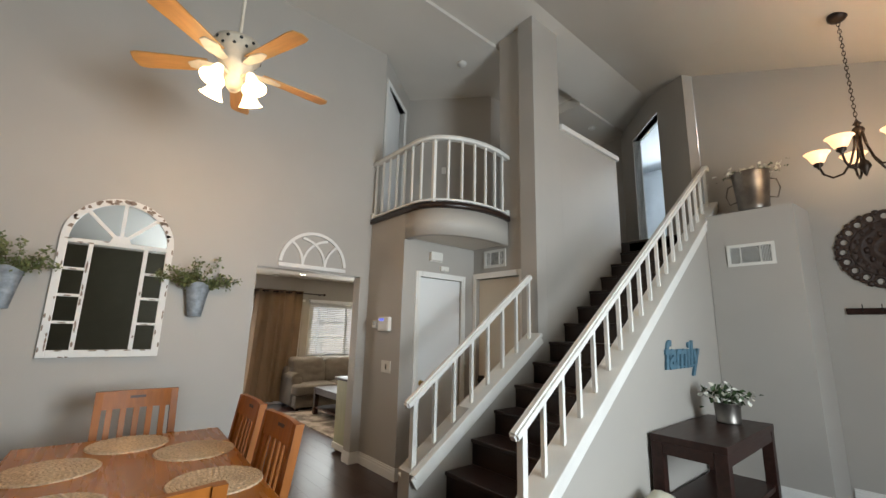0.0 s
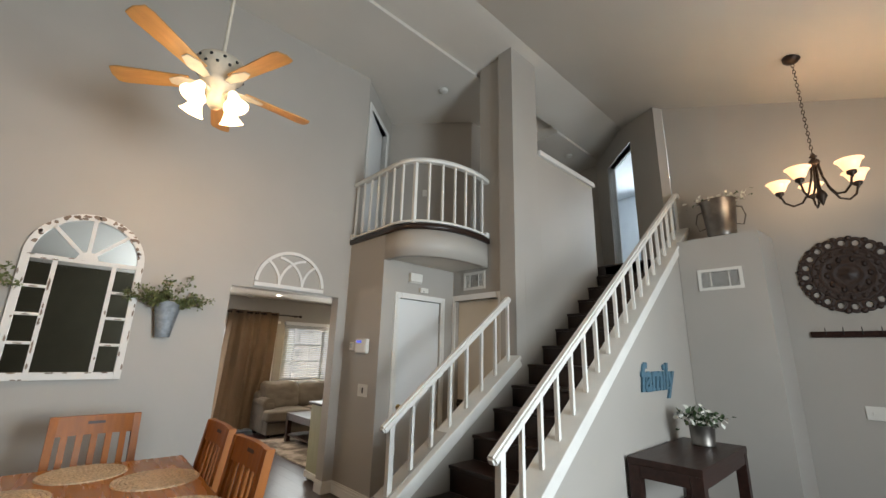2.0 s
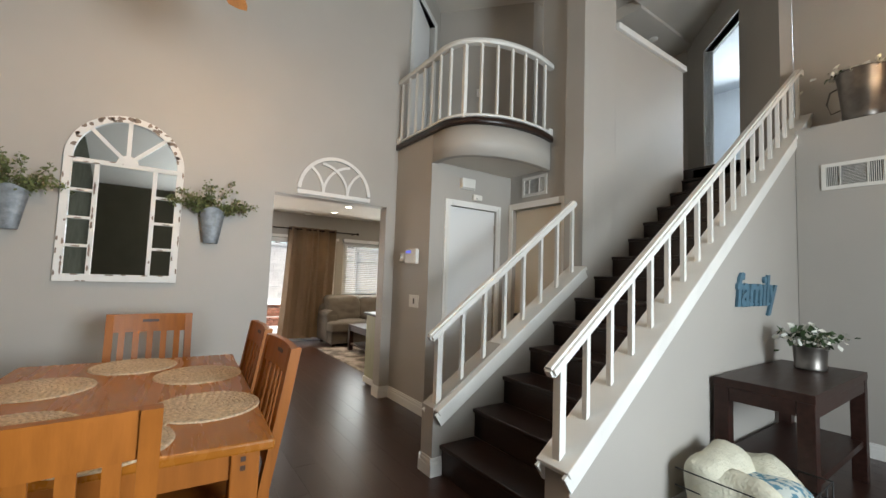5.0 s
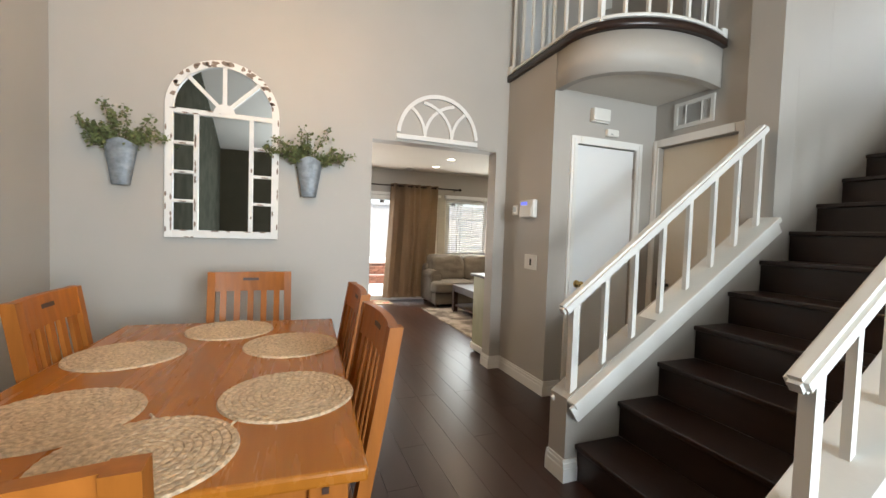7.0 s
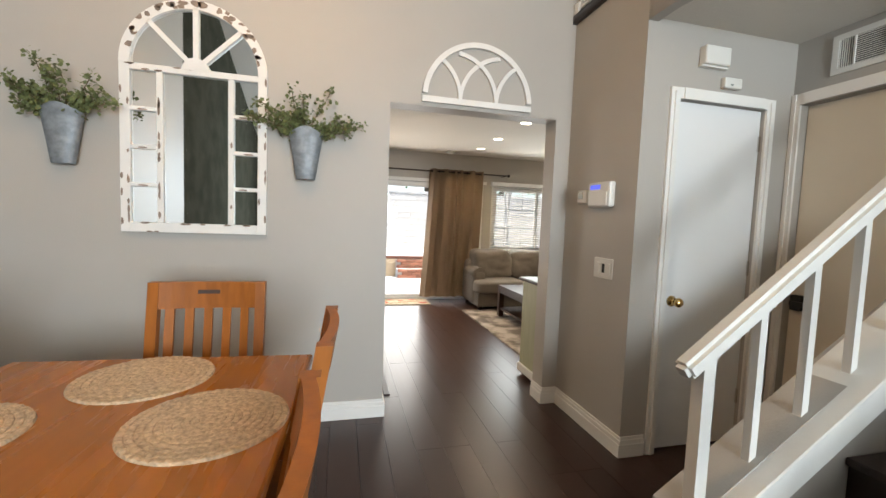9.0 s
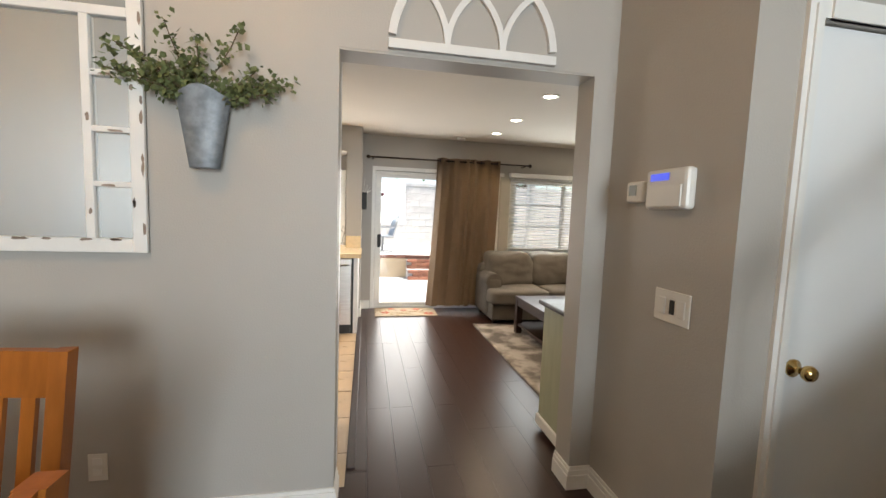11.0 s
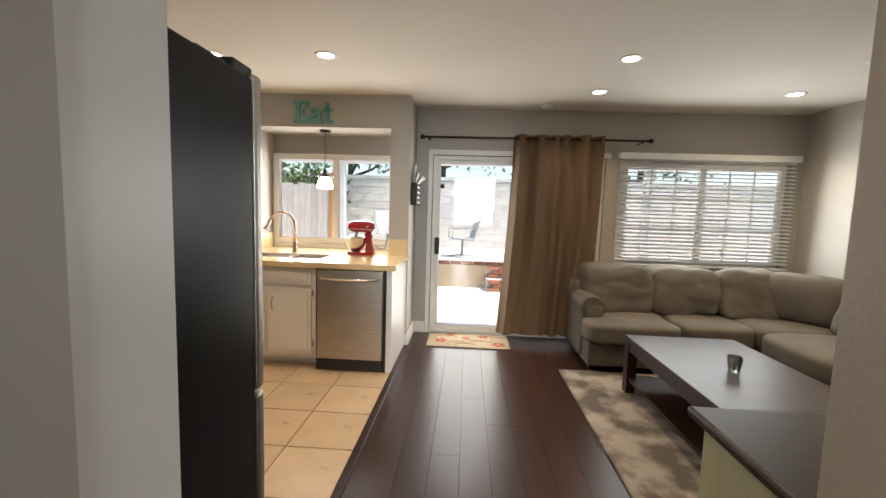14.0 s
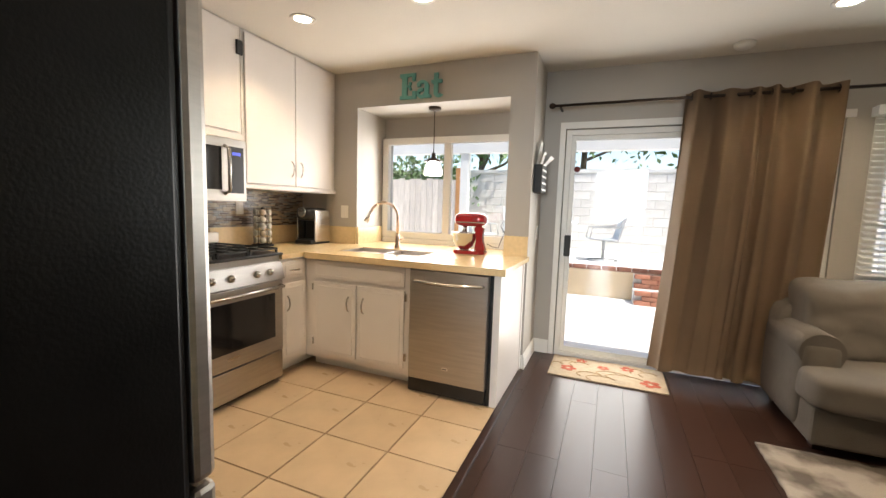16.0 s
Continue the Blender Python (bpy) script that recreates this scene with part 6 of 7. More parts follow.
lathe(bm, [(0.012, 1.66), (0.015, 1.64), (0.026, 1.61), (0.022, 1.585), (0, 1.575)], 12, pc)
part("bulb", bm, THINGLASS, pd)

kw = thing("window_kitchen", "white framed sliding kitchen window", "window", (0.13, 8.12, 0.93), kind="structure")
KX0, KX1, KZ0, KZ1 = -0.535, 0.80, 0.955, 1.92
for q in ((KX0, KZ0, KX0 + 0.06, KZ1), (KX1 - 0.06, KZ0, KX1, KZ1), (KX0 + 0.06, KZ0, KX1 - 0.06, KZ0 + 0.06), (KX0 + 0.06, KZ1 - 0.06, KX1 - 0.06, KZ1), (0.12, KZ0 + 0.06, 0.19, KZ1 - 0.06)):
    boxes("frame", WHITE, (q[0], 8.10, q[1], q[2], 8.16, q[3]), parent=kw, r=0.004)
boxes("sill_board", WHITE, (KX0 + 0.01, 8.092, CT1 + 0.001, 0.826, 8.168, 0.95), parent=kw)
for a, b in ((KX0 + 0.06, 0.12), (0.19, KX1 - 0.06)):
    o = boxes("pane", GLASS, (a, 8.128, KZ0 + 0.06, b, 8.132, KZ1 - 0.06), parent=kw)
    o.visible_shadow = False

# paper holder on the wing wall, patio door, curtain
mh = thing("mail_holder", "dark woven wall pocket holding white papers", "mail holder", (1.02, 7.86, 1.42))
boxes("basket", IRON, (1.021, 7.76, 1.40, 1.085, 7.98, 1.62), parent=mh, r=0.006)
for i in range(4):
    boxes("slat", PAPER, (1.0855, 7.77, 1.42 + 0.05 * i, 1.0875, 7.97, 1.435 + 0.05 * i), parent=mh)
for k, (y, h, t) in enumerate(((7.80, 1.80, 14), (7.86, 1.72, -6), (7.92, 1.70, 6), (7.83, 1.67, -10))):
    bm = bmesh.new()
    box(bm, 1.035 + 0.014 * k, y - 0.04, 1.61, 1.037 + 0.014 * k, y + 0.06, h)
    for v in bm.verts:
        if v.co.z > 1.65:
            v.co.x += 0.02 + 0.02 * k
            v.co.y += 0.004 * t
    part("paper", bm, PAPER, mh)
d = thing("wing_switch", "white switch plate on the wing wall", "switch", (1.02, 8.02, 1.1))
boxes("plate", PLASTIC, (1.02, 7.99, 1.02, 1.026, 8.06, 1.135), parent=d, r=0.002)

sd = thing("patio_door", "white framed sliding glass patio door", "patio door", (2.1, BACK + 0.05, 0), kind="structure")
SX, SE, SZ = 1.205, 3.015, 1.945
for q in ((SX, 0.0, SX + 0.045, SZ), (SE - 0.045, 0, SE, SZ), (SX + 0.045, SZ - 0.045, SE - 0.045, SZ), (SX + 0.045, 0, SE - 0.045, 0.03)):
    boxes("outer_frame", WHITE, (q[0], BACK + 0.01, q[1], q[2], BACK + 0.12, q[3]), parent=sd, r=0.003)
for a, b, y in ((SX + 0.045, 2.13, BACK + 0.03), (2.09, SE - 0.045, BACK + 0.075)):
    lf = boxes("sash", WHITE, (a, y, 0.031, a + 0.035, y + 0.035, SZ - 0.046), (b - 0.035, y, 0.031, b, y + 0.035, SZ - 0.046), (a + 0.035, y, 0.031, b - 0.035, y + 0.035, 0.075), (a + 0.035, y, SZ - 0.085, b - 0.035, y + 0.035, SZ - 0.046), parent=sd)
    o = boxes("pane", GLASS, (a + 0.035, y + 0.015, 0.075, b - 0.035, y + 0.019, SZ - 0.085), parent=lf)
    o.visible_shadow = False
boxes("door_handle", IRON, (SX + 0.035, BACK - 0.03, 0.88, SX + 0.085, BACK + 0.029, 1.06), parent=sd, label="black pull handle", r=0.006)
bm = bmesh.new()
lathe(bm, [(0.025, 0), (0.025, 0.012), (0, 0.016)], 16)
o = part("lock_disc", bm, material("maroon_disc", (0.12, 0.02, 0.02), 0.5), sd)
o.matrix_parent_inverse = sd.matrix_basis.inverted()
o.matrix_basis = Matrix.Translation((SX + 0.10, BACK + 0.03, 1.62)) @ pose(0, 0, 0, 90, 0, 0)
structure(boxes("trim_patio_door", WHITE, (SX - 0.05, BACK - 0.012, 0, SX - 0.006, BACK - 0.001, SZ + 0.06), (SX - 0.006, BACK - 0.012, SZ + 0.008, SE + 0.05, BACK - 0.001, SZ + 0.06)), "thin white edge round the patio door", "trim")

RZ, RODY = 2.115, 8.03
cr = thing("curtain_rod", "thin bronze curtain rod with ball finials", "curtain rod", (2.3, RODY, RZ))
bm = bmesh.new()
tube(bm, [(1.12, RODY, RZ), (3.38, RODY, RZ)], 0.011, 10)
part("rod", bm, BRONZE, cr)
for x in (1.095, 3.405):
    bm = bmesh.new()
    lathe(bm, [(0, -0.028), (0.018, -0.02), (0.026, 0), (0.018, 0.02), (0, 0.028)], 14)
    o = part("finial", bm, BRONZE, cr)
    o.matrix_parent_inverse = cr.matrix_basis.inverted()
    o.matrix_basis = Matrix.Translation((x, RODY, RZ)) @ pose(0, 0, 0, 0, 90, 0)
for x in (1.16, 3.33):
    boxes("bracket", BRONZE, (x - 0.008, RODY, RZ - 0.02, x + 0.008, BACK, RZ - 0.008), parent=cr)
cu = thing("curtain", "brown grommet-top curtain gathered beside the patio door", "curtain", (2.4, RODY, 0))
bm = bmesh.new()
NX, NZ = 150, 14
grid = []
for j in range(NZ + 1):
    t = j / NZ
    z = 2.155 - 2.085 * t
    row = []
    for i in range(NX + 1):
        s = i / NX
        x0, x1 = 2.045 - 0.10 * t ** 1.3, 2.945 - 0.05 * t ** 1.5
        ph = (s + 0.035 * math.sin(s * 11 + 0.6) + 0.012 * math.sin(s * 23 + t)) * 6 * 2 * math.pi
        amp = 0.055 * (1 - 0.15 * t) * (0.75 + 0.35 * math.sin(s * 9 + 1))
        y = RODY + amp * math.sin(ph + 0.5 * math.sin(t * 3 + s * 5)) + 0.01 * math.sin(s * 31 + t * 4)
        x = x0 + (x1 - x0) * s + 0.012 * math.sin(ph * 2 + t * 2) * t
        row.append(bm.verts.new((x, y - 0.03 * t, z)))
    grid.append(row)
for j in range(NZ):
    for i in range(NX):
        f = bm.faces.new((grid[j][i], grid[j][i + 1], grid[j + 1][i + 1], grid[j + 1][i]))
        f.smooth = True
bmesh.ops.solidify(bm, geom=bm.faces[:], thickness=0.003)
part("cloth", bm, CURT, cu)
for i in range(8):
    x = 2.08 + 0.118 * i
    bm = bmesh.new()
    tube(bm, [(x, RODY + 0.022 * math.cos(t), RZ + 0.022 * math.sin(t)) for t in [2 * math.pi * k / 12 for k in range(13)]], 0.005, 5)
    part("grommet", bm, BRONZE, cu)

# living room window with blinds
lw = thing("window_living", "white framed window behind horizontal blinds", "window", (4.05, BACK + 0.05, 0.86), kind="structure")
LX0, LX1, LZ0, LZ1 = 3.225, 4.875, 0.865, 1.925
for q in ((LX0, LZ0, LX0 + 0.05, LZ1), (LX1 - 0.05, LZ0, LX1, LZ1), (LX0 + 0.05, LZ0, LX1 - 0.05, LZ0 + 0.05), (LX0 + 0.05, LZ1 - 0.05, LX1 - 0.05, LZ1), (4.03, LZ0 + 0.05, 4.08, LZ1 - 0.05)):
    boxes("frame", WHITE, (q[0], BACK + 0.05, q[1], q[2], BACK + 0.10, q[3]), parent=lw)
for a, b in ((LX0 + 0.05, 4.03), (4.08, LX1 - 0.05)):
    o = boxes("pane", GLASS, (a, BACK + 0.073, LZ0 + 0.05, b, BACK + 0.077, LZ1 - 0.05), parent=lw)
    o.visible_shadow = False
    for k in (1, 2):
        x = a + (b - a) * k / 3
        boxes("muntin", WHITE, (x - 0.008, BACK + 0.063, LZ0 + 0.05, x + 0.008, BACK + 0.0725, LZ1 - 0.05), parent=lw)
    for k in (1, 2):
        z = LZ0 + 0.05 + (LZ1 - LZ0 - 0.1) * k / 3
        boxes("muntin", WHITE, (a, BACK + 0.060, z - 0.008, b, BACK + 0.0625, z + 0.008), parent=lw)
bl = thing("window_blinds", "white faux-wood horizontal blinds, lowered and open", "blinds", (4.03, BACK - 0.04, 0.86))
boxes("valance", BLIND, (3.14, BACK - 0.085, 1.945, 4.92, BACK - 0.002, 2.01), parent=bl, r=0.004)
me = None
nsl = 27
for i in range(nsl):
    z = 1.93 - i * (1.93 - 0.87) / nsl
    if me is None:
        bm = bmesh.new()
        box(bm, -0.87, -0.025, -0.0015, 0.87, 0.025, 0.0015)
        for v in bm.verts:
            v.co.z += v.co.y * 0.32
        o = part("slat", bm, BLIND, bl)
        me = o.data
    else:
        o = linked("slat", me, bl)
    o.matrix_basis = Matrix.Translation((4.03, BACK - 0.045, z))
boxes("bottom_rail", BLIND, (3.16, BACK - 0.07, 0.845, 4.90, BACK - 0.02, 0.865), parent=bl, r=0.003)
for x in (3.4, 4.03, 4.66):
    boxes("ladder_cord", PAPER, (x - 0.002, BACK - 0.073, 0.86, x + 0.002, BACK - 0.0715, 1.945), parent=bl)
structure(boxes("trim_living_window", WHITE, (3.165, BACK - 0.0015, 0.82, 3.219, BACK - 0.0002, 1.94)), "white window edge", "trim")

# ---- living room furniture ----
so = thing("sectional_sofa", "taupe microsuede L-shaped sectional sofa with loose cushions", "sofa", (3.8, 7.5, 0))
boxes("base", SOFA, (2.67, 7.23, 0.05, 4.08, 8.0, 0.26), (4.081, 5.6, 0.05, 4.92, 8.0, 0.26), parent=so, r=0.02)
for x, y in ((2.74, 7.33), (2.74, 7.93), (4.8, 7.93), (4.8, 5.68), (4.2, 5.68)):
    boxes("foot", ESPRESSO, (x - 0.03, y - 0.03, 0, x + 0.03, y + 0.03, 0.052), parent=so)
bm = bmesh.new()
cushion(bm, 2.645, 7.40, 0.06, 2.855, 8.0, 0.60, 9, 0.006, 1)
part("arm", bm, SOFA, so)
bm = bmesh.new()
tube(bm, [(2.75, 7.412, 0.515), (2.75, 7.6, 0.518), (2.75, 7.95, 0.515)], 0.107, 20)
part("arm_roll", bm, SOFA, so)
bm = bmesh.new()
cushion(bm, 2.66, 7.80, 0.06, 4.93, 8.02, 0.76, 8, 0.01, 2, 9)
part("back_frame", bm, SOFA, so)
bm = bmesh.new()
cushion(bm, 4.76, 5.6, 0.06, 4.97, 8.0, 0.78, 8, 0.01, 3, 9)
part("back_frame", bm, SOFA, so)
for k, (a, b) in enumerate(((2.80, 3.44), (3.45, 4.08))):
    bm = bmesh.new()
    cushion(bm, a, 7.14 if k == 0 else 7.20, 0.25, b, 7.84, 0.45, 6, 0.02, 5 + k, 10)
    if k == 0:
        for v in bm.verts:
            if v.co.y < 7.42 and v.co.x < 3.0:
                v.co.x -= 0.15 * min(1, (3.0 - v.co.x) / 0.18)
    part("seat_cushion", bm, SOFA, so)
bm = bmesh.new()
cushion(bm, 4.06, 7.18, 0.25, 4.80, 7.84, 0.455, 5, 0.015, 8, 8)
part("seat_cushion", bm, SOFA, so)
for k, (a, b) in enumerate(((6.42, 7.2), (5.6, 6.41))):
    bm = bmesh.new()
    cushion(bm, 3.98, a, 0.25, 4.80, b, 0.46, 5, 0.018, 11 + k, 8)
    part("seat_cushion", bm, SOFA, so)
def back_cushion(a, b, seed, turn=False):
    bm = bmesh.new()
    if not turn:
        cushion(bm, a, 7.58, 0.43, b, 7.86, 0.875, 5.5, 0.045, seed, 16)
        for v in bm.verts:
            v.co.y += (v.co.z - 0.44) * 0.22
    else:
        cushion(bm, 4.54, a, 0.43, 4.82, b, 0.875, 5.5, 0.045, seed, 16)
        for v in bm.verts:
            v.co.x += (v.co.z - 0.44) * 0.22
    for v in bm.verts:
        p = Vector((v.co.x * 3.1 + seed, v.co.y * 3.1, v.co.z * 7))
        v.co += Vector((-1 if turn else 0, 0 if turn else -1, 0)) * (0.022 * abs(noise.noise(p)) - 0.018 * abs(noise.noise(p * 2.3)))
    part("back_cushion", bm, SOFA, so)
for k, (a, b) in enumerate(((2.72, 3.38), (3.37, 4.0), (3.99, 4.62))):
    back_cushion(a, b, 20 + 7 * k)
bm = bmesh.new()
cushion(bm, -0.36, -0.14, 0.44, 0.36, 0.14, 0.88, 4, 0.03, 44, 8)
o = part("corner_cushion", bm, SOFA, so)
o.matrix_parent_inverse = so.matrix_basis.inverted()
o.matrix_basis = Matrix.Translation((4.66, 7.55, 0)) @ pose(0, 0, 0, 0, 0, -52)
for k, (a, b) in enumerate(((6.42, 7.2), (5.62, 6.41))):
    back_cushion(a, b, 50 + 5 * k, True)

rg2 = thing("shag_rug", "mottled grey shag area rug", "rug", (3.2, 6.3, 0.0))
bm = bmesh.new()
nx, ny = 70, 80
vs = [[bm.verts.new((2.43 + 1.62 * i / nx + 0.008 * noise.noise(Vector((i * 0.7, j * 0.9, 1))), 5.2 + 2.02 * j / ny + 0.008 * noise.noise(Vector((i, j * 0.6, 5))), 0.014 + 0.007 * noise.noise(Vector((i * 0.5, j * 0.5, 0))))) for i in range(nx + 1)] for j in range(ny + 1)]
for j in range(ny):
    for i in range(nx):
        bm.faces.new((vs[j][i], vs[j][i + 1], vs[j + 1][i + 1], vs[j + 1][i]))
ed = [e for e in bm.edges if e.is_boundary]
ex = bmesh.ops.extrude_edge_only(bm, edges=ed)
for v in ex["geom"]:
    if isinstance(v, bmesh.types.BMVert):
        v.co.z = 0.001
part("rug_surface", bm, RUGM, rg2, smooth=True)

cf = thing("coffee_table", "dark wooden coffee table with open lower shelf", "coffee table", (3.2, 6.2, 0))
QX0, QX1, QY0, QY1 = 2.83, 3.63, 5.62, 6.87
boxes("tabletop", ESPRESSO, (QX0, QY0, 0.41, QX1, QY1, 0.45), parent=cf, r=0.004)
for x in (QX0 + 0.003, QX1 - 0.073):
    for y in (QY0 + 0.003, QY1 - 0.073):
        boxes("leg", ESPRESSO, (x, y, 0.016, x + 0.07, y + 0.07, 0.41), parent=cf, r=0.003)
boxes("apron", ESPRESSO, (QX0 + 0.008, QY0 + 0.075, 0.345, QX0 + 0.03, QY1 - 0.075, 0.41), (QX1 - 0.03, QY0 + 0.075, 0.345, QX1 - 0.008, QY1 - 0.075, 0.41), (QX0 + 0.075, QY0 + 0.008, 0.345, QX1 - 0.075, QY0 + 0.03, 0.41), (QX0 + 0.075, QY1 - 0.03, 0.345, QX1 - 0.075, QY1 - 0.008, 0.41), parent=cf)
boxes("shelf", ESPRESSO, (QX0 + 0.02, QY0 + 0.02, 0.11, QX1 - 0.02, QY1 - 0.02, 0.135), parent=cf)
wg = thing("water_glass", "clear tumbler half full of water on the table", "drinking glass", (3.20, 6.18, 0.45))
bm = bmesh.new()
lathe(bm, [(0.028, 0.0), (0.041, 0.095), (0.039, 0.095), (0.027, 0.008), (0.0, 0.007)], 22, (3.20, 6.18, 0.451))
part("tumbler", bm, GLASS, wg)
bm = bmesh.new()
lathe(bm, [(0.0265, 0.009), (0.0325, 0.05), (0.0, 0.0505)], 22, (3.20, 6.18, 0.451))
part("water", bm, GLASSW, wg)

sc = thing("sage_cabinet", "sage green painted cabinet with a dark wooden top", "cabinet", (2.6, 4.6, 0))
boxes("body", SAGE, (2.22, 4.37, 0.07, 3.3, 4.79, 0.825), parent=sc, r=0.003)
boxes("top", ESPRESSO, (2.19, 4.355, 0.826, 3.34, 4.825, 0.855), parent=sc, r=0.010)
boxes("base_moulding", WHITE, (2.205, 4.36, 0.03, 3.31, 4.805, 0.10), parent=sc, r=0.008)
for x in (2.24, 3.24):
    for y in (4.38, 4.74):
        boxes("foot", SAGE, (x, y, 0, x + 0.04, y + 0.04, 0.03), parent=sc)
for x in (2.5, 3.0):
    boxes("door", SAGE, (x - 0.24, 4.791, 0.13, x + 0.24, 4.806, 0.80), parent=sc, r=0.003)

dm = thing("door_mat", "cream floral door mat with rust red flowers", "door mat", (1.65, 7.93, 0))
boxes("mat", MATM, (1.22, 7.68, 0.001, 2.06, 8.14, 0.012), parent=dm, r=0.003)
rnd = random.Random(12)
for k, (x, y, s) in enumerate(((1.36, 7.86, 0.07), (1.62, 7.98, 0.05), (1.95, 7.80, 0.08), (1.80, 8.04, 0.06), (1.45, 8.06, 0.05))):
    bm = bmesh.new()
    for i in range(5):
        a = 2 * math.pi * i / 5 + k
        pts = [(x + s * (0.55 * math.cos(a) + 0.38 * math.cos(t)), y + s * (0.55 * math.sin(a) + 0.3 * math.sin(t))) for t in [2 * math.pi * j / 8 for j in range(8)]]
        prism(bm, pts, 0.0122, 0.0132 + 0.0003 * i)
    part("flower", bm, MATRED, dm)
for k in range(9):
    x, y = 1.27 + 0.085 * k, rnd.uniform(7.73, 8.08)
    bm = bmesh.new()
    pts = [(x + 0.05 * math.cos(t) * (1 + 0.3 * k % 2), y + 0.06 * math.sin(t), 0.0125) for t in [0.5 + 0.5 * j for j in range(8)]]
    tube(bm, pts, 0.004, 4)
    part("vine", bm, MATOLIVE, dm)

# recessed downlights
dl = thing("downlight", "round white recessed ceiling downlight, lit", "downlight", group="recessed ceiling lights")
bm = bmesh.new()
lathe(bm, [(0.055, -0.001), (0.060, -0.006), (0.078, -0.004), (0.080, 0)], 24)
part("trim_ring", bm, PLASTIC, dl)
bm = bmesh.new()
lathe(bm, [(0.0, -0.0025), (0.0548, -0.002), (0.0548, 0.0)], 24)
part("lens", bm, DOWN, dl, "glowing lens")
SPOTS = [(0.54, 5.78), (0.54, 6.70), (-0.30, 6.70), (-0.30, 5.78), (2.63, 5.78), (2.67, 6.71), (2.70, 7.48), (4.33, 7.47), (4.29, 6.70), (4.29, 5.78)]
for x, y in SPOTS[1:]:
    copy_thing(dl, pose(x, y, LOWC))
dl.matrix_basis = pose(*SPOTS[0], LOWC)
for x, y in SPOTS:
    la = new("downlight_lamp", bpy.data.lights.new("downlight_lamp", "SPOT"))
    la.data.energy, la.data.spot_size, la.data.spot_blend, la.data.shadow_soft_size, la.data.color = 15 if x < 1 else 20, radians(130), 0.6, 0.05, (1.0, 0.77, 0.50)
    la.matrix_world = look((x, y, LOWC - 0.02), (x, y, 0))

# ---- outside, behind the house ----
structure(boxes("ground", GRASS, (-400, BACK + 0.15, -0.4, 400, 600, -0.12)), "lawn and open ground", "ground")
structure(boxes("pavement_patio", CONCRETE, (-6, BACK + 0.155, -0.2, 8, 11.3, -0.06)), "pale concrete patio slab", "pavement")
pw = thing("planter_wall", "low tan stucco retaining wall with brick cap", "retaining wall", (1, 11.4, 0), kind="structure")
boxes("wall", STUCCO, (-8, 11.302, -0.1, 10, 11.5, 0.36), parent=pw)
structure(boxes("pavement_terrace", CONCRETE, (-8, 11.5, 0.2, 10, 15.0, 0.36)), "pale raised terrace", "pavement")
sp = thing("brick_steps", "red brick garden steps up to the terrace", "steps", (3.0, 11.0, 0), kind="structure")
bm = bmesh.new()
box(bm, -0.105, -0.05, -0.032, 0.105, 0.05, 0.032, r=0.006, seg=1)
BRICKME = bpy.data.meshes.new("brick")
bm.to_mesh(BRICKME)
bm.free()
BRICKME.materials.append(BRICK)
for s in range(2):
    for r in range(3):
        for i in range(6):
            o = linked("brick", BRICKME, sp)
            o.matrix_basis = Matrix.Translation((2.09 + 0.217 * i + (0.1 if r % 2 else 0), 11.0 + 0.24 * s - 0.0, -0.025 + 0.07 * r + 0.21 * s))
    boxes("step_fill", CONCRETE, (1.97, 11.055 + 0.24 * s, -0.06, 3.75, 11.3, 0.145 + 0.21 * s), parent=sp)
for i in range(40):
    o = linked("brick", BRICKME, pw)
    o.matrix_basis = Matrix.Translation((-3 + 0.22 * i, 11.38, 0.394)) @ pose(0, 0, 0, 0, 0, 0)
gw = thing("garden_wall", "tall pale block garden wall", "garden wall", (1, 15.1, 0), kind="structure")
boxes("core", CONCRETE, (-9, 15.03, 0, 12, 15.2, 2.2), parent=gw)
bm = bmesh.new()
box(bm, -0.196, -0.015, -0.096, 0.196, 0.015, 0.096, r=0.008, seg=1)
BLOCKME = bpy.data.meshes.new("block")
bm.to_mesh(BLOCKME)
bm.free()
BLOCKME.materials.append(BLOCK)
for r in range(9):
    for i in range(26):
        o = linked("block", BLOCKME, gw)
        o.matrix_basis = Matrix.Translation((-1.5 + 0.4 * i + (0.2 if r % 2 else 0), 15.018, 0.46 + 0.2 * r))
boxes("coping", CONCRETE, (-9, 14.98, 2.2, 12, 15.25, 2.28), parent=gw)
fn = thing("board_fence", "weathered wooden board fence", "fence", (-2, 12, 0), kind="structure")
for i in range(30):
    x = -6.05 + 0.146 * i
    h = 1.60 + 0.02 * math.sin(i * 2.3)
    boxes("board", FENCE, (x, 13.2, 0.3, x + 0.138, 13.222, 0.3 + h), parent=fn)
boxes("rail", FENCE, (-6.05, 13.223, 0.7, -1.69, 13.27, 0.8), (-6.05, 13.223, 1.5, -1.69, 13.27, 1.6), parent=fn)
boxes("post", FENCEPOST, (-1.68, 13.18, 0.3, -1.56, 13.30, 2.15), parent=fn)
pcv = thing("patio_cover", "white wooden patio cover with posts and beam", "patio cover", (1, 11, 0), kind="structure")
for x in (-4.4, -0.74, 4.6):
    boxes("post", WHITE, (x, 10.9, -0.06, x + 0.13, 11.03, 2.15), parent=pcv)
boxes("beam", WHITE, (-5, 10.88, 2.151, 7.5, 11.05, 2.36), parent=pcv)
for i in range(3):
    x = -4.6 + 4.8 * i
    boxes("rafter", WHITE, (x, BACK + 0.16, 2.361, x + 0.05, 11.5, 2.48), parent=pcv)


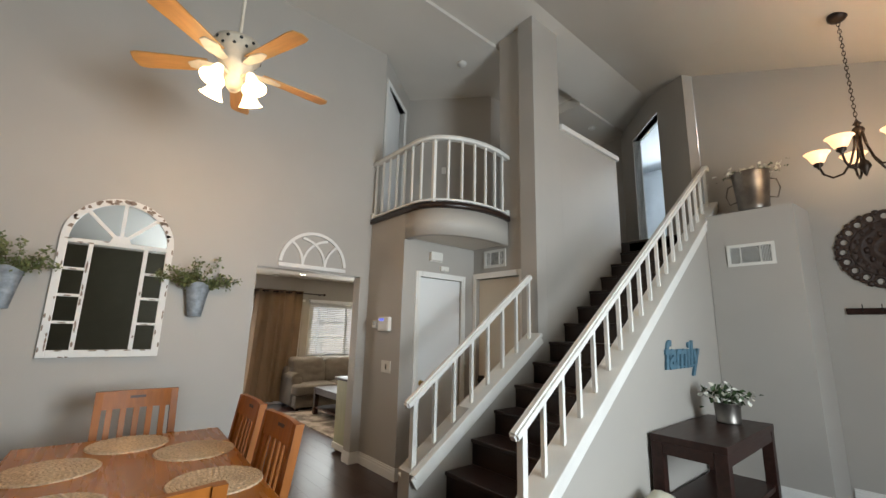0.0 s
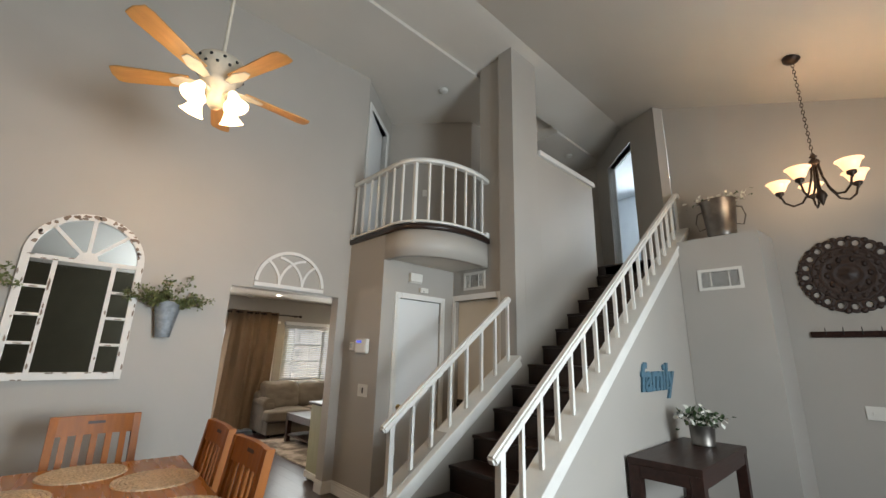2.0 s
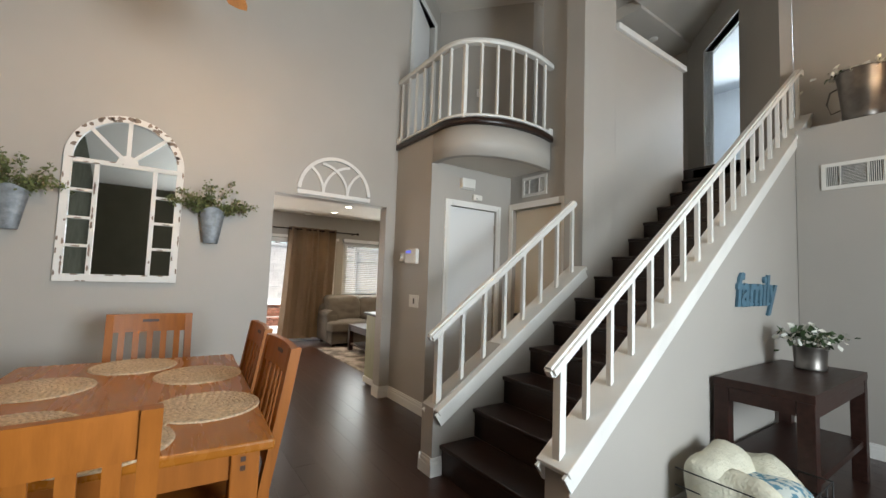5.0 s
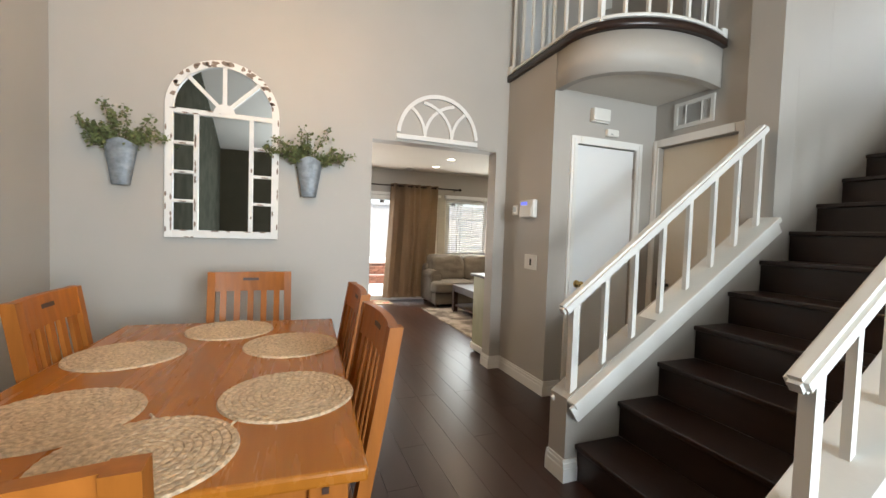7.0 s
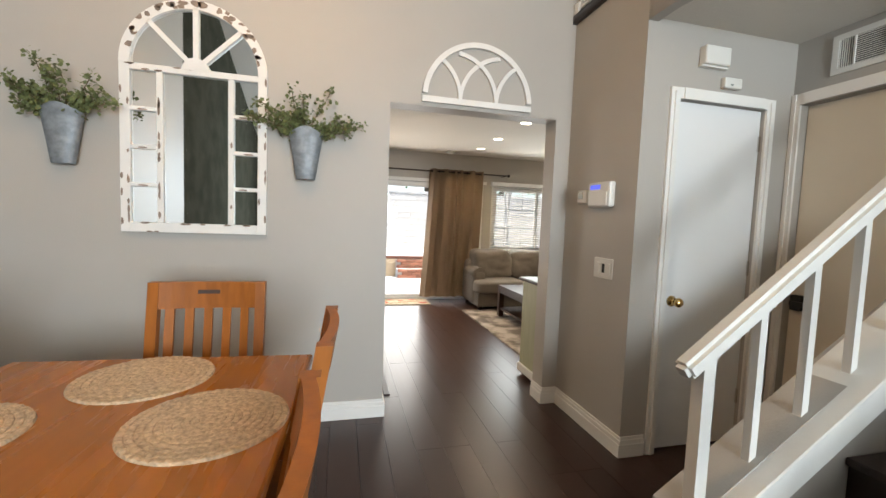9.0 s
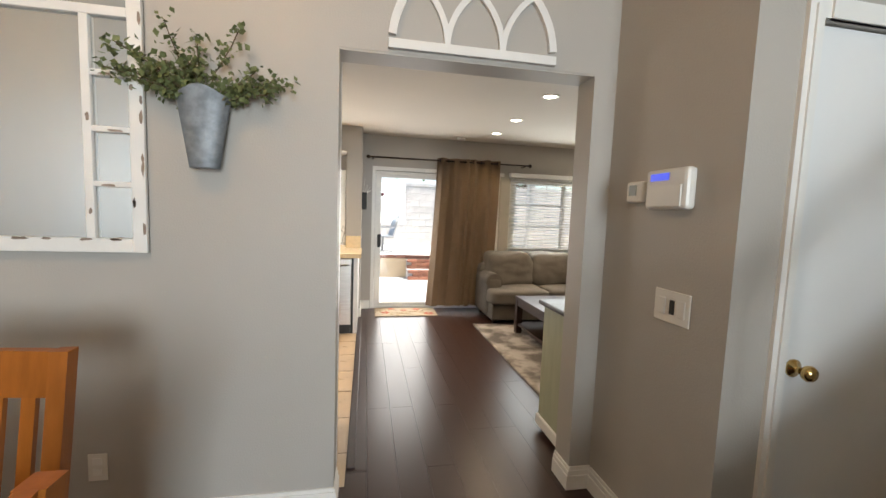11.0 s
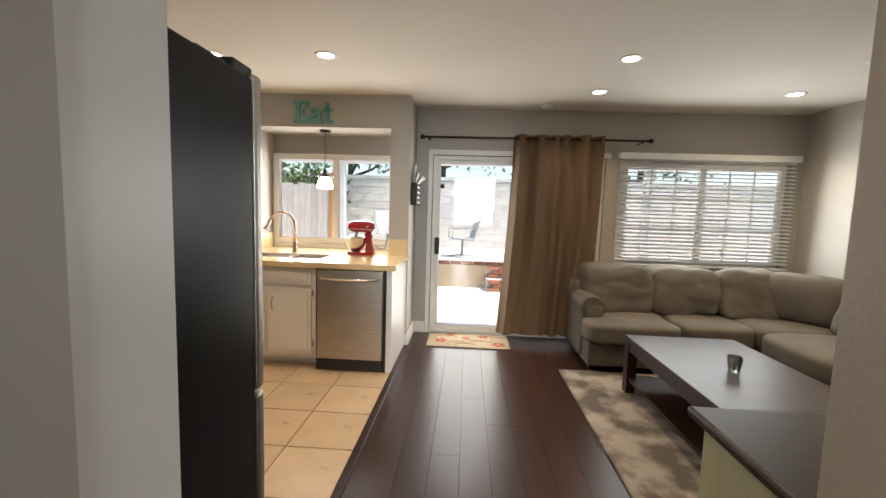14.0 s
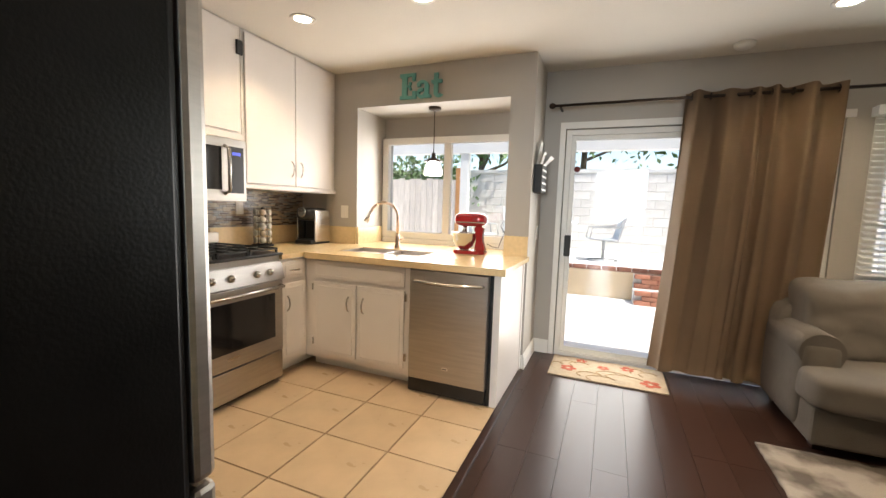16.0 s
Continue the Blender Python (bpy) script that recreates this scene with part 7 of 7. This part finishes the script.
def tree(x, y, h, seed):
    t = thing("garden_tree", "leafy green tree behind the garden wall", "tree", (x, y, -0.12))
    rnd = random.Random(seed)
    bm = bmesh.new()
    tube(bm, [(x, y, -0.12), (x + 0.05, y, h * 0.3), (x + 0.1, y, h * 0.6), (x, y + 0.1, h * 0.9)], 0.16, 8, 0.03)
    tips = []
    for i in range(8):
        z = h * rnd.uniform(0.42, 0.7)
        a = rnd.uniform(0, 6.28)
        e = (x + math.cos(a) * h * 0.3, y + math.sin(a) * h * 0.3, z + h * 0.2)
        tube(bm, [(x + 0.06, y, z), ((x + e[0]) / 2, (y + e[1]) / 2, z + h * 0.06), e], 0.06, 6, 0.015)
        tips.append(e)
    part("trunk", bm, BARK, t)
    bm = bmesh.new()
    for i, e in enumerate(tips + [(x, y, h)]):
        leafy(bm, e, 420, (h * 0.12, h * 0.12, h * 0.09), 0.13, seed * 50 + i, 0.5)
    part("crown", bm, HEDGE, t)


for x, y, h, s in ((-2.3, 16.8, 5.2, 1), (0.6, 18.5, 6.6, 2), (3.9, 17.6, 6.2, 3), (7.2, 17.8, 5.6, 4), (-7.4, 17.2, 6.0, 5)):
    tree(x, y, h, s)
hd = thing("hedge", "dense green garden hedge along the fence", "hedge", (-4.6, 14.2, 0))
bm = bmesh.new()
for i in range(22):
    leafy(bm, (-7.2 + 0.25 * i, 14.1, 1.85 + 0.22 * math.sin(i * 1.7)), 170, (0.22, 0.22, 0.35), 0.09, 300 + i, 0.55)
for v in bm.verts:
    v.co.z = max(v.co.z, 0.3)
part("foliage", bm, HEDGE, hd)["kind"] = "stuff"
bm = bmesh.new()
for i in range(8):
    tube(bm, [(-7.2 + 0.7 * i, 14.1, 0.2), (-7.2 + 0.7 * i, 14.1, 1.7)], 0.03, 6)
part("stems", bm, BARK, hd)


def patio_chair(x, y, z, turn):
    c = thing("patio_chair", "metal swivel patio chair with blue-grey sling seat", "patio chair", group="patio chairs")
    for s in (-0.27, 0.27):
        bm = bmesh.new()
        tube(bm, [(s, -0.28, 0.42), (s, -0.25, 0.62), (s, 0.22, 0.64), (s, 0.36, 0.95)], 0.014, 6)
        tube(bm, [(s, -0.28, 0.42), (s, 0.2, 0.38), (s, 0.36, 0.95)], 0.014, 6)
        part("frame_side", bm, PATIOMETAL, c)
    bm = bmesh.new()
    box(bm, -0.26, -0.28, 0.40, 0.26, 0.2, 0.425)
    part("seat", bm, MESHFAB, c)
    bm = bmesh.new()
    slab(bm, [(0.19, 0.40), (0.345, 0.95), (0.365, 0.95), (0.215, 0.40)], "x", -0.26, 0.26)
    part("backrest", bm, MESHFAB, c)
    bm = bmesh.new()
    lathe(bm, [(0.03, 0.05), (0.03, 0.38)], 10)
    part("pedestal", bm, PATIOMETAL, c)
    bm = bmesh.new()
    tube(bm, [(0.27 * math.cos(t), 0.27 * math.sin(t), 0.014) for t in [2 * math.pi * k / 16 for k in range(17)]], 0.014, 6)
    tube(bm, [(-0.27, 0, 0.02), (0, 0, 0.06), (0.27, 0, 0.02)], 0.012, 6)
    part("ring_base", bm, PATIOMETAL, c)
    c.matrix_basis = pose(x, y, z, 0, 0, turn)
    return c


pc1 = patio_chair(1.50, 12.7, 0.36, -80)
copy_thing(pc1, pose(-0.75, 12.2, 0.36, 0, 0, 120))
copy_thing(pc1, pose(-0.35, 13.6, 0.36, 0, 0, 20))
ptb = thing("patio_table", "round pale grey patio table on the terrace", "patio table", (0.45, 12.9, 0.36))
bm = bmesh.new()
lathe(bm, [(0.55, 0.66), (0.56, 0.68), (0.55, 0.70)], 28, (0.45, 12.9, 0.36))
part("tabletop", bm, CONCRETE, ptb)
bm = bmesh.new()
lathe(bm, [(0.25, 0.0), (0.22, 0.03), (0.04, 0.05), (0.04, 0.66)], 16, (0.45, 12.9, 0.36))
part("pedestal", bm, CONCRETE, ptb)

# switch plate under the coat hooks
sw = thing("light_switch", "wide white light switch plate on the wall", "switch", (RIGHT, -0.02, 1.09))
boxes("plate", PLASTIC, (RIGHT - 0.010, -0.07, 0.965, RIGHT - 0.001, 0.12, 1.085), parent=sw, r=0.004)
for y in (-0.02, 0.025, 0.07):
    boxes("toggle", PLASTIC, (RIGHT - 0.020, y - 0.005, 1.013, RIGHT - 0.0105, y + 0.005, 1.038), parent=sw, r=0.002)

# ---- floor pieces ----
kt = thing("kitchen_tiles", "large beige ceramic kitchen floor tiles", "floor tiles", (0, 6, 0), kind="structure")
TS = 0.405
def tile_mesh(w, h):
    bm = bmesh.new()
    box(bm, -w / 2 + 0.003, -h / 2 + 0.003, -0.012, w / 2 - 0.003, h / 2 - 0.003, 0.0)
    for v in bm.verts:
        if v.co.z > -0.001:
            v.co.x *= 0.992
            v.co.y *= 0.992
    me = bpy.data.meshes.new("tile")
    bm.to_mesh(me)
    bm.free()
    me.materials.append(TILE)
    return me
TILES = {}
ys = [MIRY + 0.16] + [6.275 - TS * k for k in range(4, -1, -1)] + [6.68, 7.085, 7.49, KITY]
ys = [y for y in ys if y >= MIRY + 0.16]
xs = [LEFT, -0.99, -0.585, -0.185, 0.217, 0.612, 1.0]
for x0, x1 in zip(xs, xs[1:]):
    for y0, y1 in zip(ys, ys[1:]):
        key = (round(x1 - x0, 3), round(y1 - y0, 3))
        if key not in TILES:
            TILES[key] = tile_mesh(*key)
        o = linked("tile", TILES[key], kt)
        o.matrix_basis = Matrix.Translation(((x0 + x1) / 2, (y0 + y1) / 2, 0.002))

PW, PL = 0.162, 1.42
pf = thing("plank_floor", "dark walnut stained plank flooring with satin sheen", "plank floor", (2, 4, 0), kind="structure")
rest = bmesh.new()
PLANKS = {}
def plank_mesh(L):
    bm = bmesh.new()
    w, h = PW / 2, L / 2
    a = [bm.verts.new(p) for p in ((-w, -h, -0.012), (w, -h, -0.012), (w, h, -0.012), (-w, h, -0.012))]
    b = [bm.verts.new(p) for p in ((-w + 0.0008, -h + 0.0008, 0), (w - 0.0008, -h + 0.0008, 0), (w - 0.0008, h - 0.0008, 0), (-w + 0.0008, h - 0.0008, 0))]
    bm.faces.new(b)
    for i in range(4):
        bm.faces.new((a[i], a[(i + 1) % 4], b[(i + 1) % 4], b[i]))
    me = bpy.data.meshes.new("plank")
    bm.to_mesh(me)
    bm.free()
    me.materials.append(PLANK)
    return me
def plank(x, y0, y1):
    near = 0.6 < x < 3.2 and y1 > 0.4
    if near:
        key = round(y1 - y0, 3)
        if key not in PLANKS:
            PLANKS[key] = plank_mesh(key)
        o = linked("plank", PLANKS[key], pf)
        o.matrix_basis = Matrix.Translation((x, (y0 + y1) / 2, 0))
    else:
        box(rest, x - PW / 2 + 0.0009, y0 + 0.0009, -0.012, x + PW / 2 - 0.0009, y1 - 0.0009, 0.0)
k = 0
x = LEFT + PW / 2
rnd = random.Random(77)
while x - PW / 2 < RIGHT:
    y = FRONT - rnd.choice((0.0, 0.35, 0.7, 1.05))
    end = BACK if x > 1.02 else MIRY + 0.15
    while y < end - 0.01:
        a, b = max(y, FRONT), min(y + PL, end)
        if b - a > 0.05:
            plank(x, round(a, 3), round(b, 3))
        y += PL
    x += PW
o = part("planks_beyond", rest, PLANK, pf)
o["kind"] = "stuff"
